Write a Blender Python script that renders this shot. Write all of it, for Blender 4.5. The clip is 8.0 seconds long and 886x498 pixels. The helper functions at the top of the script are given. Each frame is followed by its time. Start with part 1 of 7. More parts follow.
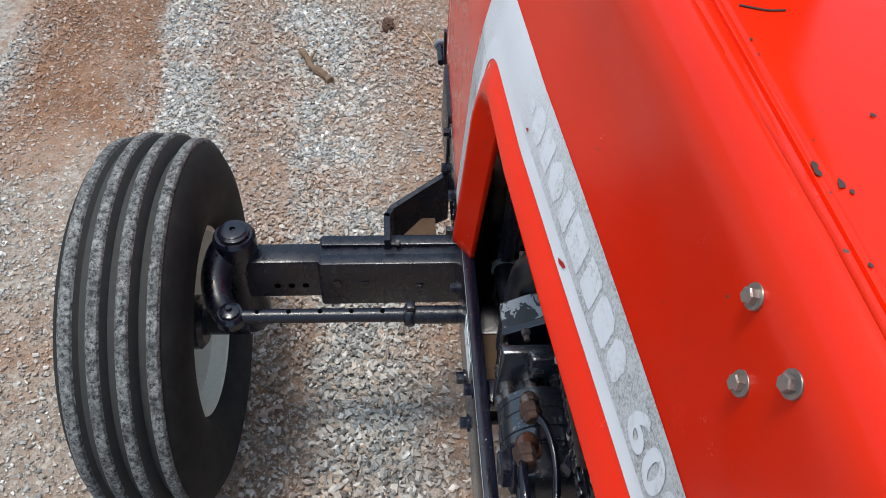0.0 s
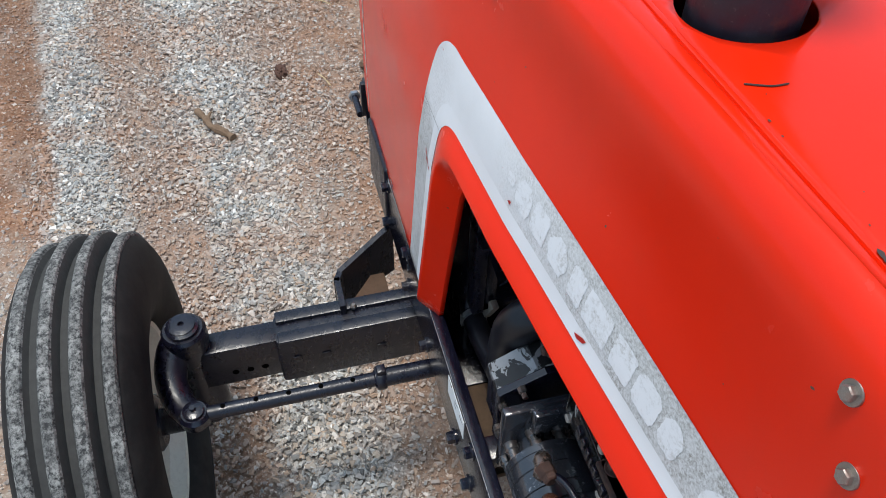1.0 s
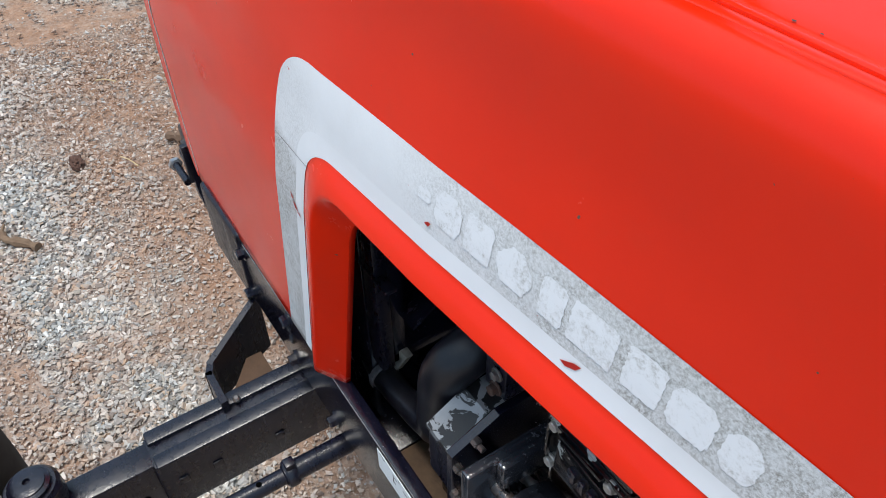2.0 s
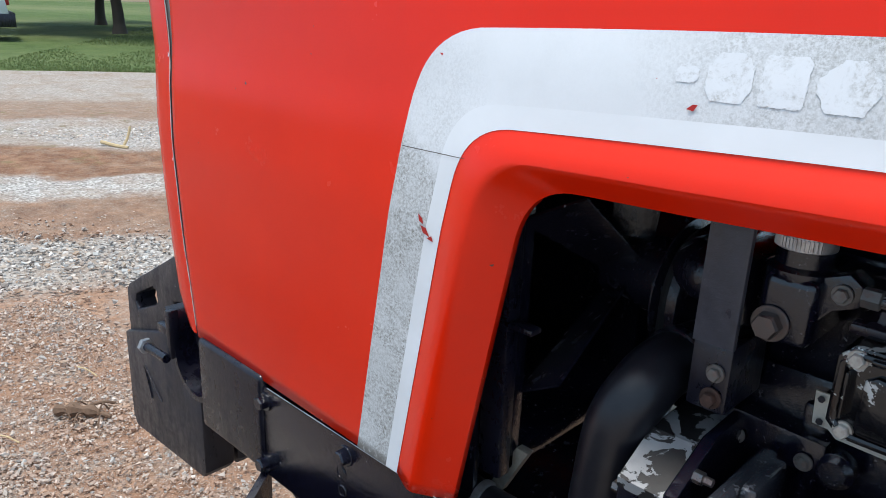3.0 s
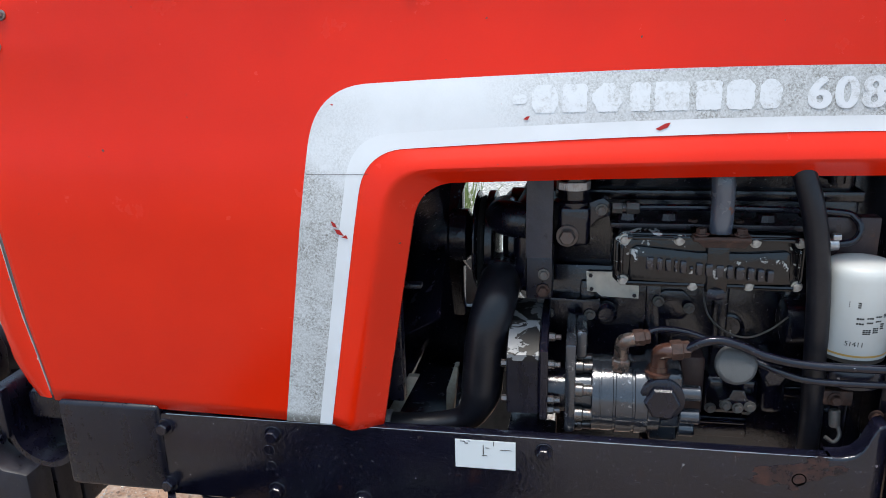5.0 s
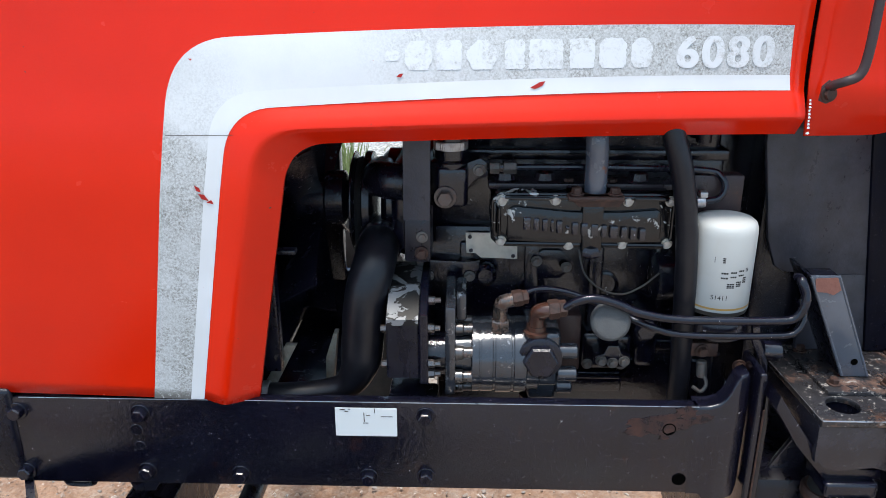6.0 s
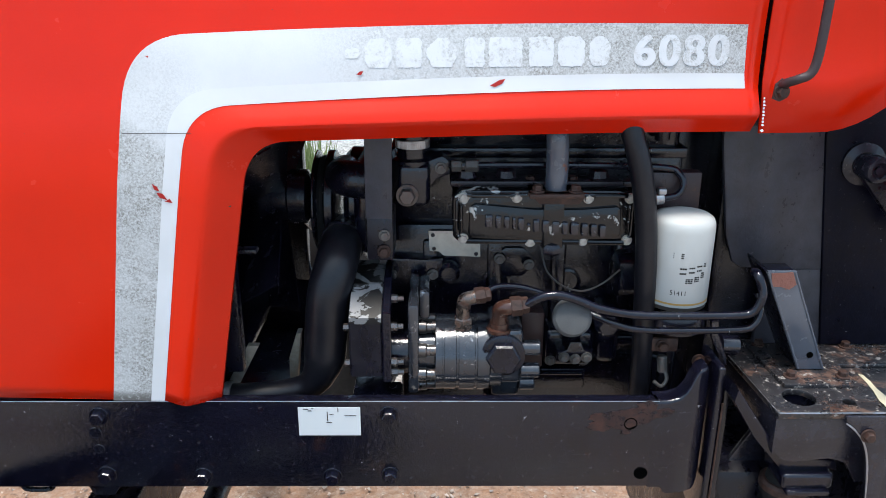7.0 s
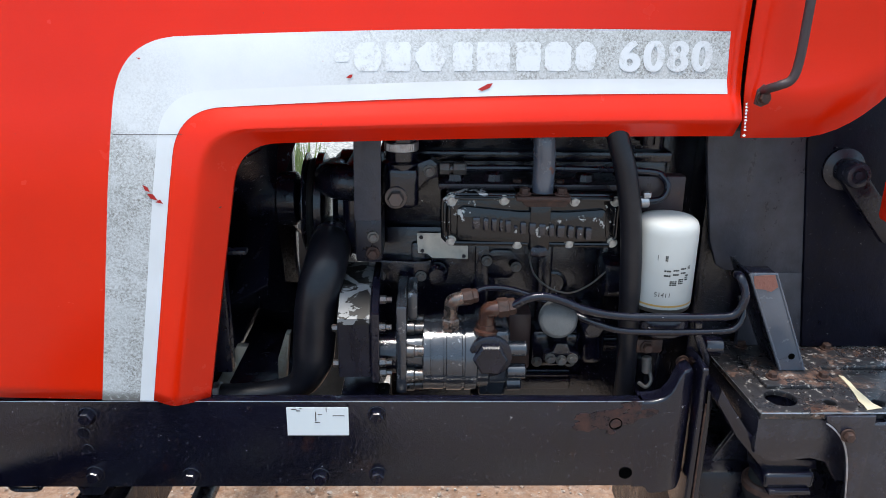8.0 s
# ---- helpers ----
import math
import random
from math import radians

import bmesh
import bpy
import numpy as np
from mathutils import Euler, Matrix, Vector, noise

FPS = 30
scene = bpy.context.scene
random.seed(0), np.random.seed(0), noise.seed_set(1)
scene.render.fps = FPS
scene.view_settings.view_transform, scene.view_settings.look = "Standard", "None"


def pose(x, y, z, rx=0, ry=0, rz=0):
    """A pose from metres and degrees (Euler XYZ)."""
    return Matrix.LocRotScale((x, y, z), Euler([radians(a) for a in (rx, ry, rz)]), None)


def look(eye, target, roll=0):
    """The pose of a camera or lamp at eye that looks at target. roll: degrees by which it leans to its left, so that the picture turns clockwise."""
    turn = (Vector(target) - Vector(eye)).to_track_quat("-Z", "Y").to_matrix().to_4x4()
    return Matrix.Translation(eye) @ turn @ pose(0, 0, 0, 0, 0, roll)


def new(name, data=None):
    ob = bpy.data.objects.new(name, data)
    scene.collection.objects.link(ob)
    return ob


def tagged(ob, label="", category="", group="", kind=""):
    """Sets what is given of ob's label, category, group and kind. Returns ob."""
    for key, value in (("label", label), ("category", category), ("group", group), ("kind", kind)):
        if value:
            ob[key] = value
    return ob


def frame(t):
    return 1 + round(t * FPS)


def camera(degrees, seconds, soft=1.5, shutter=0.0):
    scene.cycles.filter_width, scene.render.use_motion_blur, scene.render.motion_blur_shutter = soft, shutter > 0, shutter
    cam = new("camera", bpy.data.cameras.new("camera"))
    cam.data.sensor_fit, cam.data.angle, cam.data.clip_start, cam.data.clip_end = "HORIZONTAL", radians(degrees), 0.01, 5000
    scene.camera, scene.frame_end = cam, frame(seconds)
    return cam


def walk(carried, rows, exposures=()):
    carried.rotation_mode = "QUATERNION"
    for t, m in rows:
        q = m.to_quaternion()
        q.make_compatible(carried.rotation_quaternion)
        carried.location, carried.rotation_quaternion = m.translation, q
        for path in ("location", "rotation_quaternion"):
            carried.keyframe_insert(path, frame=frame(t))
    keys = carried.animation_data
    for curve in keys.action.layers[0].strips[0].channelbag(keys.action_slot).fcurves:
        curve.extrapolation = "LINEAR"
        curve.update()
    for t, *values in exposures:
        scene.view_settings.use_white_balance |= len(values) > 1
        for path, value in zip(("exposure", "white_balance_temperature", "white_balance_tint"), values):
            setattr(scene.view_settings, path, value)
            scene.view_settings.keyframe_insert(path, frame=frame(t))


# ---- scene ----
cam = camera(59.9, 8.0, soft=0.8)
PATH = [
    (0, (0.547, -0.151, 1.86), (-0.769, -0.026, 0.359), 3.4),
    (0.5, (0.484, -0.19, 1.877), (-0.736, 0.085, 0.316), 6.2),
    (1, (0.462, -0.237, 1.897), (-0.842, 0.131, 0.425), 1.3),
    (1.5, (0.37, -0.244, 1.788), (-0.903, 0.276, 0.335), -2.5),
    (1.7, (0.345, -0.245, 1.777), (-0.871, 0.384, 0.318), -1.8),
    (2.8, (0.228, -0.475, 1.519), (-1.008, 0.814, 0.62), 3.2),
    (3, (0.183, -0.571, 1.397), (-1.135, 0.793, 0.765), 2.0),
    (3.5, (0.194, -0.807, 1.405), (-0.994, 0.721, 0.899), 4.2),
    (4, (0.148, -0.951, 1.476), (-0.893, 0.705, 1.056), -1.3),
    (4.5, (0.026, -1.029, 1.49), (-0.676, 0.791, 1.051), -3.1),
    (4.8, (-0.04, -1.062, 1.456), (-0.502, 0.811, 0.929), -2.3),
    (5, (-0.029, -1.054, 1.455), (-0.372, 0.828, 0.873), -1.6),
    (5.2, (-0.027, -1.041, 1.456), (-0.259, 0.845, 0.833), -1.0),
    (6.3, (-0.011, -1.019, 1.445), (-0.044, 0.859, 0.76), -0.0),
    (6.5, (-0.011, -1.02, 1.444), (-0.02, 0.86, 0.761), 0.1),
    (7, (-0.002, -1.023, 1.443), (0.018, 0.858, 0.765), 0.3),
    (7.5, (0.002, -1.032, 1.44), (0.037, 0.854, 0.774), 0.5),
    (8, (-0.001, -1.038, 1.441), (0.048, 0.848, 0.779), 0.8),
]
walk(cam, [(t, look(eye, target, roll)) for t, eye, target, roll in PATH],
     exposures=((0.0, 0.33), (1.7, 0.38), (2.8, 0.56), (3.5, 0.60), (4.0, 0.42), (4.5, 0.35), (4.8, 0.54), (5.2, 0.70), (6.3, 0.80), (8.0, 0.78)))

# ---- light ----
SUN_AZ, SUN_EL = radians(-103), radians(80)   # towards the sun, from the x axis
world = bpy.data.worlds.new("sky_world")
scene.world = world
world.use_nodes = True
wn, wl = world.node_tree.nodes, world.node_tree.links
sky = wn.new("ShaderNodeTexSky")
sky.sky_type, sky.sun_disc = "NISHITA", False
sky.sun_elevation, sky.sun_rotation = SUN_EL, radians(90) - SUN_AZ
sky.air_density, sky.dust_density, sky.ozone_density = 1.0, 0.1, 2.0
wcoord = wn.new("ShaderNodeTexCoord")
wmap = wn.new("ShaderNodeMapping")
wmap.inputs["Scale"].default_value = (1.0, 1.0, 3.2)
wmap.inputs["Location"].default_value = (2.6, 4.1, 0.7)
wl.new(wcoord.outputs["Generated"], wmap.inputs[0])
wnoise = wn.new("ShaderNodeTexNoise")
wnoise.inputs["Scale"].default_value, wnoise.inputs["Detail"].default_value = 2.2, 7
wnoise.inputs["Roughness"].default_value, wnoise.inputs["Distortion"].default_value = 0.58, 0.6
wl.new(wmap.outputs[0], wnoise.inputs[0])
wramp = wn.new("ShaderNodeValToRGB")
wramp.color_ramp.elements[0].position, wramp.color_ramp.elements[0].color = 0.40, (0.86, 0.86, 0.86, 1)
wramp.color_ramp.elements[1].position, wramp.color_ramp.elements[1].color = 0.80, (0.95, 0.95, 0.95, 1)
wl.new(wnoise.outputs[0], wramp.inputs[0])
wmix = wn.new("ShaderNodeMix")
wmix.data_type = "RGBA"
wl.new(wramp.outputs[0], wmix.inputs[0])
wtint = wn.new("ShaderNodeMix")
wtint.data_type, wtint.blend_type = "RGBA", "MULTIPLY"
wtint.inputs[0].default_value = 1.0
wtint.inputs[7].default_value = (0.82, 0.92, 1.0, 1)
wl.new(sky.outputs[0], wtint.inputs[6])
wl.new(wtint.outputs[2], wmix.inputs[6])
wcloud = wn.new("ShaderNodeValToRGB")
wcloud.color_ramp.elements[0].position, wcloud.color_ramp.elements[0].color = 0.57, (0.41, 0.60, 0.82, 1)
wcloud.color_ramp.elements[1].position, wcloud.color_ramp.elements[1].color = 0.86, (0.98, 0.99, 1.0, 1)
wl.new(wnoise.outputs[0], wcloud.inputs[0])
wgain = wn.new("ShaderNodeVectorMath")
wgain.operation = "SCALE"
wgain.inputs["Scale"].default_value = 6.8
wl.new(wcloud.outputs[0], wgain.inputs[0])
wl.new(wgain.outputs[0], wmix.inputs[7])
# pale glow that thin haze spreads round the sun
wdot = wn.new("ShaderNodeVectorMath")
wdot.operation = "DOT_PRODUCT"
wdot.inputs[1].default_value = (math.cos(SUN_EL) * math.cos(SUN_AZ), math.cos(SUN_EL) * math.sin(SUN_AZ), math.sin(SUN_EL))
wl.new(wcoord.outputs["Generated"], wdot.inputs[0])
wpos = wn.new("ShaderNodeMath")
wpos.operation = "MAXIMUM"
wpos.inputs[1].default_value = 0.0
wl.new(wdot.outputs["Value"], wpos.inputs[0])
wpow = wn.new("ShaderNodeMath")
wpow.operation = "POWER"
wpow.inputs[1].default_value = 7.0
wl.new(wpos.outputs[0], wpow.inputs[0])
wglow = wn.new("ShaderNodeMix")
wglow.data_type, wglow.blend_type = "RGBA", "ADD"
wl.new(wpow.outputs[0], wglow.inputs[0])
wl.new(wmix.outputs[2], wglow.inputs[6])
wglow.inputs[7].default_value = (8.5, 8.6, 8.6, 1)
wl.new(wglow.outputs[2], wn["Background"].inputs[0])
wn["Background"].inputs[1].default_value = 0.125
sun = new("sun", bpy.data.lights.new("sun", "SUN"))
sun.data.energy, sun.data.angle, sun.data.color = 2.05, radians(11.0), (1.0, 0.95, 0.87)
sun.matrix_world = look((0, 0, 0), (-math.cos(SUN_EL) * math.cos(SUN_AZ), -math.cos(SUN_EL) * math.sin(SUN_AZ), -math.sin(SUN_EL)))
sun.location = (-3, -6, 12)


# ---- materials ----
class Mat:
    """A short way to write node materials; textures use object coordinates in metres."""

    def __init__(self, name, color=(0.5, 0.5, 0.5), rough=0.5, metal=0.0, coat=0.0, spec=0.5):
        self.m = bpy.data.materials.new(name)
        self.m.use_nodes = True
        self.n, self.l = self.m.node_tree.nodes, self.m.node_tree.links
        self.b = self.n["Principled BSDF"]
        self.set(**{"Base Color": (*color, 1), "Roughness": rough, "Metallic": metal, "Coat Weight": coat, "Specular IOR Level": spec})
        self.co = self.n.new("ShaderNodeTexCoord").outputs["Object"]
        self.normal = None

    def set(self, **kw):
        for k, v in kw.items():
            if isinstance(v, bpy.types.NodeSocket):
                self.l.new(v, self.b.inputs[k])
            else:
                self.b.inputs[k].default_value = v

    def mapped(self, scale=(1, 1, 1), turn=0.0, co=None):
        mp = self.n.new("ShaderNodeMapping")
        mp.vector_type = "TEXTURE"
        mp.inputs["Scale"].default_value = [1 / s for s in scale]
        mp.inputs["Rotation"].default_value = (0, 0, turn)
        self.l.new(co or self.co, mp.inputs[0])
        return mp.outputs[0]

    def noise(self, scale, detail=4, rough=0.55, distort=0.0, co=None):
        t = self.n.new("ShaderNodeTexNoise")
        t.inputs["Scale"].default_value, t.inputs["Detail"].default_value = scale, detail
        t.inputs["Roughness"].default_value, t.inputs["Distortion"].default_value = rough, distort
        self.l.new(co or self.co, t.inputs["Vector"])
        return t.outputs[0]

    def voronoi(self, scale, feature="F1", out="Distance", co=None):
        t = self.n.new("ShaderNodeTexVoronoi")
        t.feature = feature
        t.inputs["Scale"].default_value = scale
        self.l.new(co or self.co, t.inputs["Vector"])
        return t.outputs[out]

    def ramp(self, fac, *stops):
        r = self.n.new("ShaderNodeValToRGB")
        e = r.color_ramp.elements
        while len(e) < len(stops):
            e.new(0.5)
        for k, (p, c) in zip(e, stops):
            k.position = p
            k.color = (c, c, c, 1) if isinstance(c, (int, float)) else (*c, 1)
        self.l.new(fac, r.inputs[0])
        return r.outputs[0]

    def mix(self, fac, a, b, mode="MIX"):
        x = self.n.new("ShaderNodeMix")
        x.data_type, x.blend_type = "RGBA", mode
        for i, v in ((0, fac), (6, a), (7, b)):
            if isinstance(v, bpy.types.NodeSocket):
                self.l.new(v, x.inputs[i])
            else:
                x.inputs[i].default_value = v if isinstance(v, (int, float)) else (*v, 1)
        return x.outputs[2]

    def math(self, op, a, b=0.5):
        x = self.n.new("ShaderNodeMath")
        x.operation = op
        for i, v in enumerate((a, b)):
            if isinstance(v, bpy.types.NodeSocket):
                self.l.new(v, x.inputs[i])
            else:
                x.inputs[i].default_value = v
        return x.outputs[0]

    def axis(self, i, co=None):
        s = self.n.new("ShaderNodeSeparateXYZ")
        self.l.new(co or self.co, s.inputs[0])
        return s.outputs[i]

    def island(self):
        return self.n.new("ShaderNodeNewGeometry").outputs["Random Per Island"]

    def chance(self):
        return self.n.new("ShaderNodeObjectInfo").outputs["Random"]

    def uv(self):
        return self.n.new("ShaderNodeUVMap").outputs[0]

    def bump(self, height, strength=0.3, dist=0.002):
        x = self.n.new("ShaderNodeBump")
        x.inputs["Strength"].default_value, x.inputs["Distance"].default_value = strength, dist
        self.l.new(height, x.inputs["Height"])
        if self.normal is not None:
            self.l.new(self.normal, x.inputs["Normal"])
        self.normal = x.outputs[0]
        self.l.new(self.normal, self.b.inputs["Normal"])


def red_paint():
    k = Mat("red_paint", rough=0.34, spec=0.32)
    cloud = k.noise(3.5, 4)
    base = k.mix(k.ramp(cloud, (0.35, 0.0), (0.7, 1.0)), (0.73, 0.017, 0.0015), (0.81, 0.022, 0.002))
    dust = k.ramp(k.noise(38, 6, 0.7), (0.52, 0.0), (0.75, 0.14))
    base = k.mix(dust, base, (0.60, 0.040, 0.012))
    chip = k.ramp(k.noise(60, 3, 0.6), (0.745, 0.0), (0.755, 1.0))
    base = k.mix(chip, base, (0.12, 0.07, 0.055))
    k.set(**{"Base Color": base, "Roughness": k.ramp(k.noise(12, 5, 0.65), (0.3, 0.17), (0.75, 0.30))})
    k.bump(k.noise(260, 2), 0.05, 0.0006)
    k.bump(k.noise(5, 2), 0.10, 0.004)
    return k.m


def black_paint(name, tone=0.008, rust=0.25, gloss=0.32, brown=0.0, dust_glint=0.2, spec=0.55, relief=0.12):
    k = Mat(name, rough=gloss, spec=spec)
    grain = k.noise(30, 6, 0.65)
    base = k.mix(k.ramp(grain, (0.35, 0.0), (0.75, 1.0)), (tone * 0.6, tone * 0.60, tone * 0.70 + 0.005), (tone * 1.35, tone * 1.33, tone * 1.50 + 0.009))
    spot = k.math("MULTIPLY", k.ramp(k.noise(16, 8, 0.76), (0.60, 0.0), (0.66, 1.0)), rust)
    base = k.mix(spot, base, (0.060, 0.022, 0.014))
    if brown:
        base = k.mix(brown, base, (0.075, 0.030, 0.018))
    # pale dust and flecks in the colour also stand in for small glints
    dust = k.ramp(k.noise(170, 5, 0.75), (0.62, 0.0), (0.68, dust_glint))
    base = k.mix(dust, base, (0.18, 0.17, 0.17))
    glint_fleck = k.ramp(k.noise(75, 6, 0.72), (0.69, 0.0), (0.70, min(1.0, dust_glint * 2.5)))
    base = k.mix(glint_fleck, base, (0.50, 0.49, 0.49))
    scratch = k.ramp(k.noise(9, 8, 0.8, 0.0, k.mapped((6, 6, 1.2))), (0.69, 0.0), (0.70, dust_glint * 1.8))
    base = k.mix(scratch, base, (0.22, 0.21, 0.205))
    drip = k.ramp(k.noise(7, 6, 0.7, 0.0, k.mapped((5, 5, 0.7))), (0.35, 0.75), (0.7, 1.7))
    k.set(**{"Base Color": base, "Roughness": k.math("MULTIPLY", drip, k.ramp(k.noise(60, 5, 0.7), (0.3, gloss * 0.6), (0.72, min(0.6, gloss * 1.2))))})
    k.bump(k.noise(140, 5, 0.65), 0.34, 0.0016)
    k.bump(k.noise(18, 3), relief, 0.003)
    return k.m


def metal(name, tone=(0.45, 0.45, 0.46), rough=0.35, rust=0.3):
    k = Mat(name, rough=rough, metal=0.9)
    spot = k.math("MULTIPLY", k.ramp(k.noise(90, 6, 0.7), (0.48, 0.0), (0.62, 1.0)), rust)
    k.set(**{"Base Color": k.mix(spot, tone, (0.13, 0.05, 0.025)), "Metallic": k.ramp(spot, (0.0, 0.9), (0.6, 0.1)),
             "Roughness": k.ramp(k.noise(60, 4), (0.3, rough * 0.8), (0.75, min(0.9, rough * 1.7)))})
    k.bump(k.noise(300, 3), 0.15, 0.0008)
    return k.m


def rusty(name):
    k = Mat(name, rough=0.7)
    k.set(**{"Base Color": k.ramp(k.noise(80, 6, 0.7), (0.3, (0.018, 0.010, 0.008)), (0.55, (0.058, 0.026, 0.018)), (0.8, (0.125, 0.060, 0.042))), "Roughness": 0.62})
    k.bump(k.noise(260, 5), 0.4, 0.0015)
    return k.m


def stripe_paint(dirty):
    k = Mat("dirty_white_decal" if dirty else "clean_white_decal", rough=0.5)
    base = k.mix(k.ramp(k.noise(9, 4), (0.3, 0.0), (0.8, 1.0)), (0.80, 0.81, 0.83), (0.70, 0.71, 0.72))
    if dirty:
        u = k.axis(0, k.uv())
        # grime lies on the upright leg and on the lettered end, the bend between is clean
        where = k.ramp(u, (0.0, 1.0), (0.275, 0.92), (0.29, 0.34), (0.40, 0.16), (0.45, 0.02), (0.56, 0.03), (0.64, 0.5), (0.76, 0.9), (1.0, 1.0))
        speck = k.ramp(k.noise(330, 6, 0.80), (0.42, 0.0), (0.60, 1.0))
        patch = k.ramp(k.noise(26, 8, 0.76, 0.8), (0.42, 0.0), (0.58, 1.0))
        grime = k.math("MULTIPLY", k.math("MULTIPLY", speck, where), k.math("ADD", k.math("MULTIPLY", patch, 0.55), 0.42))
        base = k.mix(grime, base, (0.135, 0.118, 0.092))
        foot = k.math("MULTIPLY", k.ramp(u, (0.0, 1.0), (0.006, 0.9), (0.012, 0.0)), k.ramp(k.noise(160, 6, 0.8), (0.36, 0.0), (0.46, 1.0)))
        base = k.mix(foot, base, (0.05, 0.04, 0.032))
        wash = k.math("MULTIPLY", where, 0.30)
        base = k.mix(wash, base, (0.36, 0.36, 0.34))
    flake = k.ramp(k.noise(48, 3, 0.6), (0.725, 0.0), (0.735, 1.0))
    base = k.mix(flake, base, (0.5, 0.02, 0.01))
    k.set(**{"Base Color": base})
    k.bump(k.noise(180, 4), 0.1, 0.0008)
    return k.m


def rubber(name, tread):
    k = Mat(name, rough=0.75, spec=0.22)
    base = k.mix(k.ramp(k.noise(25, 5, 0.65), (0.3, 0.0), (0.75, 1.0)), (0.009, 0.009, 0.010), (0.024, 0.0235, 0.023))
    if tread:
        scuff = k.ramp(k.noise(110, 8, 0.8), (0.42, 0.0), (0.58, 1.0))
        scuff = k.math("MULTIPLY", scuff, k.ramp(k.noise(24, 6, 0.7), (0.34, 0.35), (0.60, 1.0)))
        base = k.mix(scuff, (0.035, 0.036, 0.037), (0.33, 0.33, 0.315))
        k.bump(k.noise(160, 6, 0.7), 0.7, 0.004)
    else:
        base = k.mix(k.ramp(k.noise(9, 6, 0.7), (0.5, 0.0), (0.8, 0.35)), base, (0.055, 0.048, 0.042))
        k.bump(k.noise(200, 4), 0.15, 0.001)
    k.set(**{"Base Color": base})
    return k.m


def wood(name, a, b):
    k = Mat(name, rough=0.85)
    k.set(**{"Base Color": k.mix(k.noise(40, 6, 0.7), a, b)})
    k.bump(k.noise(90, 5), 0.5, 0.003)
    return k.m


LANES = ((-1.9, 0.55), (-1.5, 0.45), (-1.35, 0.28), (-0.98, 0.26), (-0.93, 0.9), (-0.80, 0.9), (-0.72, 0.45), (-0.47, 0.42), (-0.42, 1.0), (-0.22, 0.95), (-0.12, 0.50), (0.15, 0.30), (1.35, 0.30), (1.60, 0.95), (3.9, 0.95))   # how stony the yard is, lane by lane

BANDS = ((3.1, 0.85), (3.95, 0.85), (4.1, 0.18), (4.7, 0.18), (4.85, 0.95), (5.30, 0.95), (5.45, 0.05), (6.35, 0.10), (6.6, 0.80), (7.9, 0.80), (8.2, 0.15), (9.3, 0.25), (9.7, 0.60), (13.0, 0.60))
TORN = ((3.1, 0.15), (3.95, 0.15), (4.1, 0.75), (4.7, 0.75), (4.85, 0.10), (5.30, 0.15), (5.45, 0.95), (6.35, 0.95), (6.6, 0.15), (7.9, 0.15), (8.2, 0.60), (9.3, 0.45), (9.7, 0.12), (13.0, 0.10))


def dirt_map(k):
    """Where the yard is stony, tan or red: near the tractor by lanes, farther out by bands."""
    x, y = k.axis(0), k.axis(1)
    across = k.math("ADD", k.math("SUBTRACT", y, k.math("MULTIPLY", k.math("ADD", x, 1.0), 0.12)), k.math("MULTIPLY", k.math("SUBTRACT", k.noise(1.6, 7, 0.7), 0.5), 0.45))
    lane = k.math("DIVIDE", k.math("ADD", across, 2.0), 6.0)
    rocky = k.ramp(lane, *[((v + 2) / 6, g) for v, g in LANES])
    red = k.ramp(lane, ((-1.50 + 2) / 6, 0.15), ((-1.35 + 2) / 6, 0.95), ((-0.98 + 2) / 6, 0.95), ((-0.93 + 2) / 6, 0.0))
    red = k.math("MULTIPLY", red, k.ramp(k.math("ADD", k.math("MULTIPLY", x, -0.5), k.math("MULTIPLY", k.math("SUBTRACT", k.noise(2.5, 5, 0.6), 0.5), 0.35)), (0.78, 0.10), (0.86, 1.0)))
    tan = k.ramp(lane, *[((v + 2) / 6, g) for v, g in ((-0.74, 0.0), (-0.68, 0.55), (-0.47, 0.55), (-0.42, 0.0), (-0.22, 0.0), (-0.12, 0.50), (0.15, 0.75), (1.25, 0.75), (1.5, 0.0))])
    # farther out the bands lie across another line: dirt, gravel, torn red dirt, road
    away = k.math("SUBTRACT", k.math("MULTIPLY", y, 0.60), k.math("MULTIPLY", x, 0.80))
    ripple = k.math("ADD", away, k.math("MULTIPLY", k.math("SUBTRACT", k.noise(0.8, 9, 0.72), 0.5), 1.0))
    far = k.math("DIVIDE", ripple, 14.0)
    beyond = k.math("MULTIPLY", k.ramp(far, (3.05 / 14, 0.0), (3.20 / 14, 1.0)), k.math("LESS_THAN", k.math("ADD", x, k.math("MULTIPLY", k.noise(1.1, 5, 0.7), 1.2)), -1.4))
    farrock = k.math("MULTIPLY", k.ramp(far, *[(v / 14, g) for v, g in BANDS]), k.ramp(k.noise(1.5, 9, 0.78), (0.36, 0.20), (0.54, 1.0)))
    farred = k.ramp(far, *[(v / 14, g) for v, g in TORN])
    patchy = k.ramp(k.noise(1.7, 7, 0.72), (0.47, 0.0), (0.60, 0.75))
    tan = k.math("MULTIPLY", k.math("MULTIPLY", k.math("MAXIMUM", tan, patchy), k.math("LESS_THAN", y, 2.4)), k.math("SUBTRACT", 1.0, beyond))
    rocky = k.mix(beyond, rocky, farrock)
    red = k.math("MULTIPLY", k.mix(beyond, red, farred), k.ramp(k.noise(3.2, 7, 0.75), (0.30, 0.45), (0.52, 1.0)))
    tan = k.math("MULTIPLY", tan, k.ramp(k.noise(5, 7, 0.7), (0.32, 0.3), (0.55, 1.0)))
    return x, y, away, far, rocky, tan, red


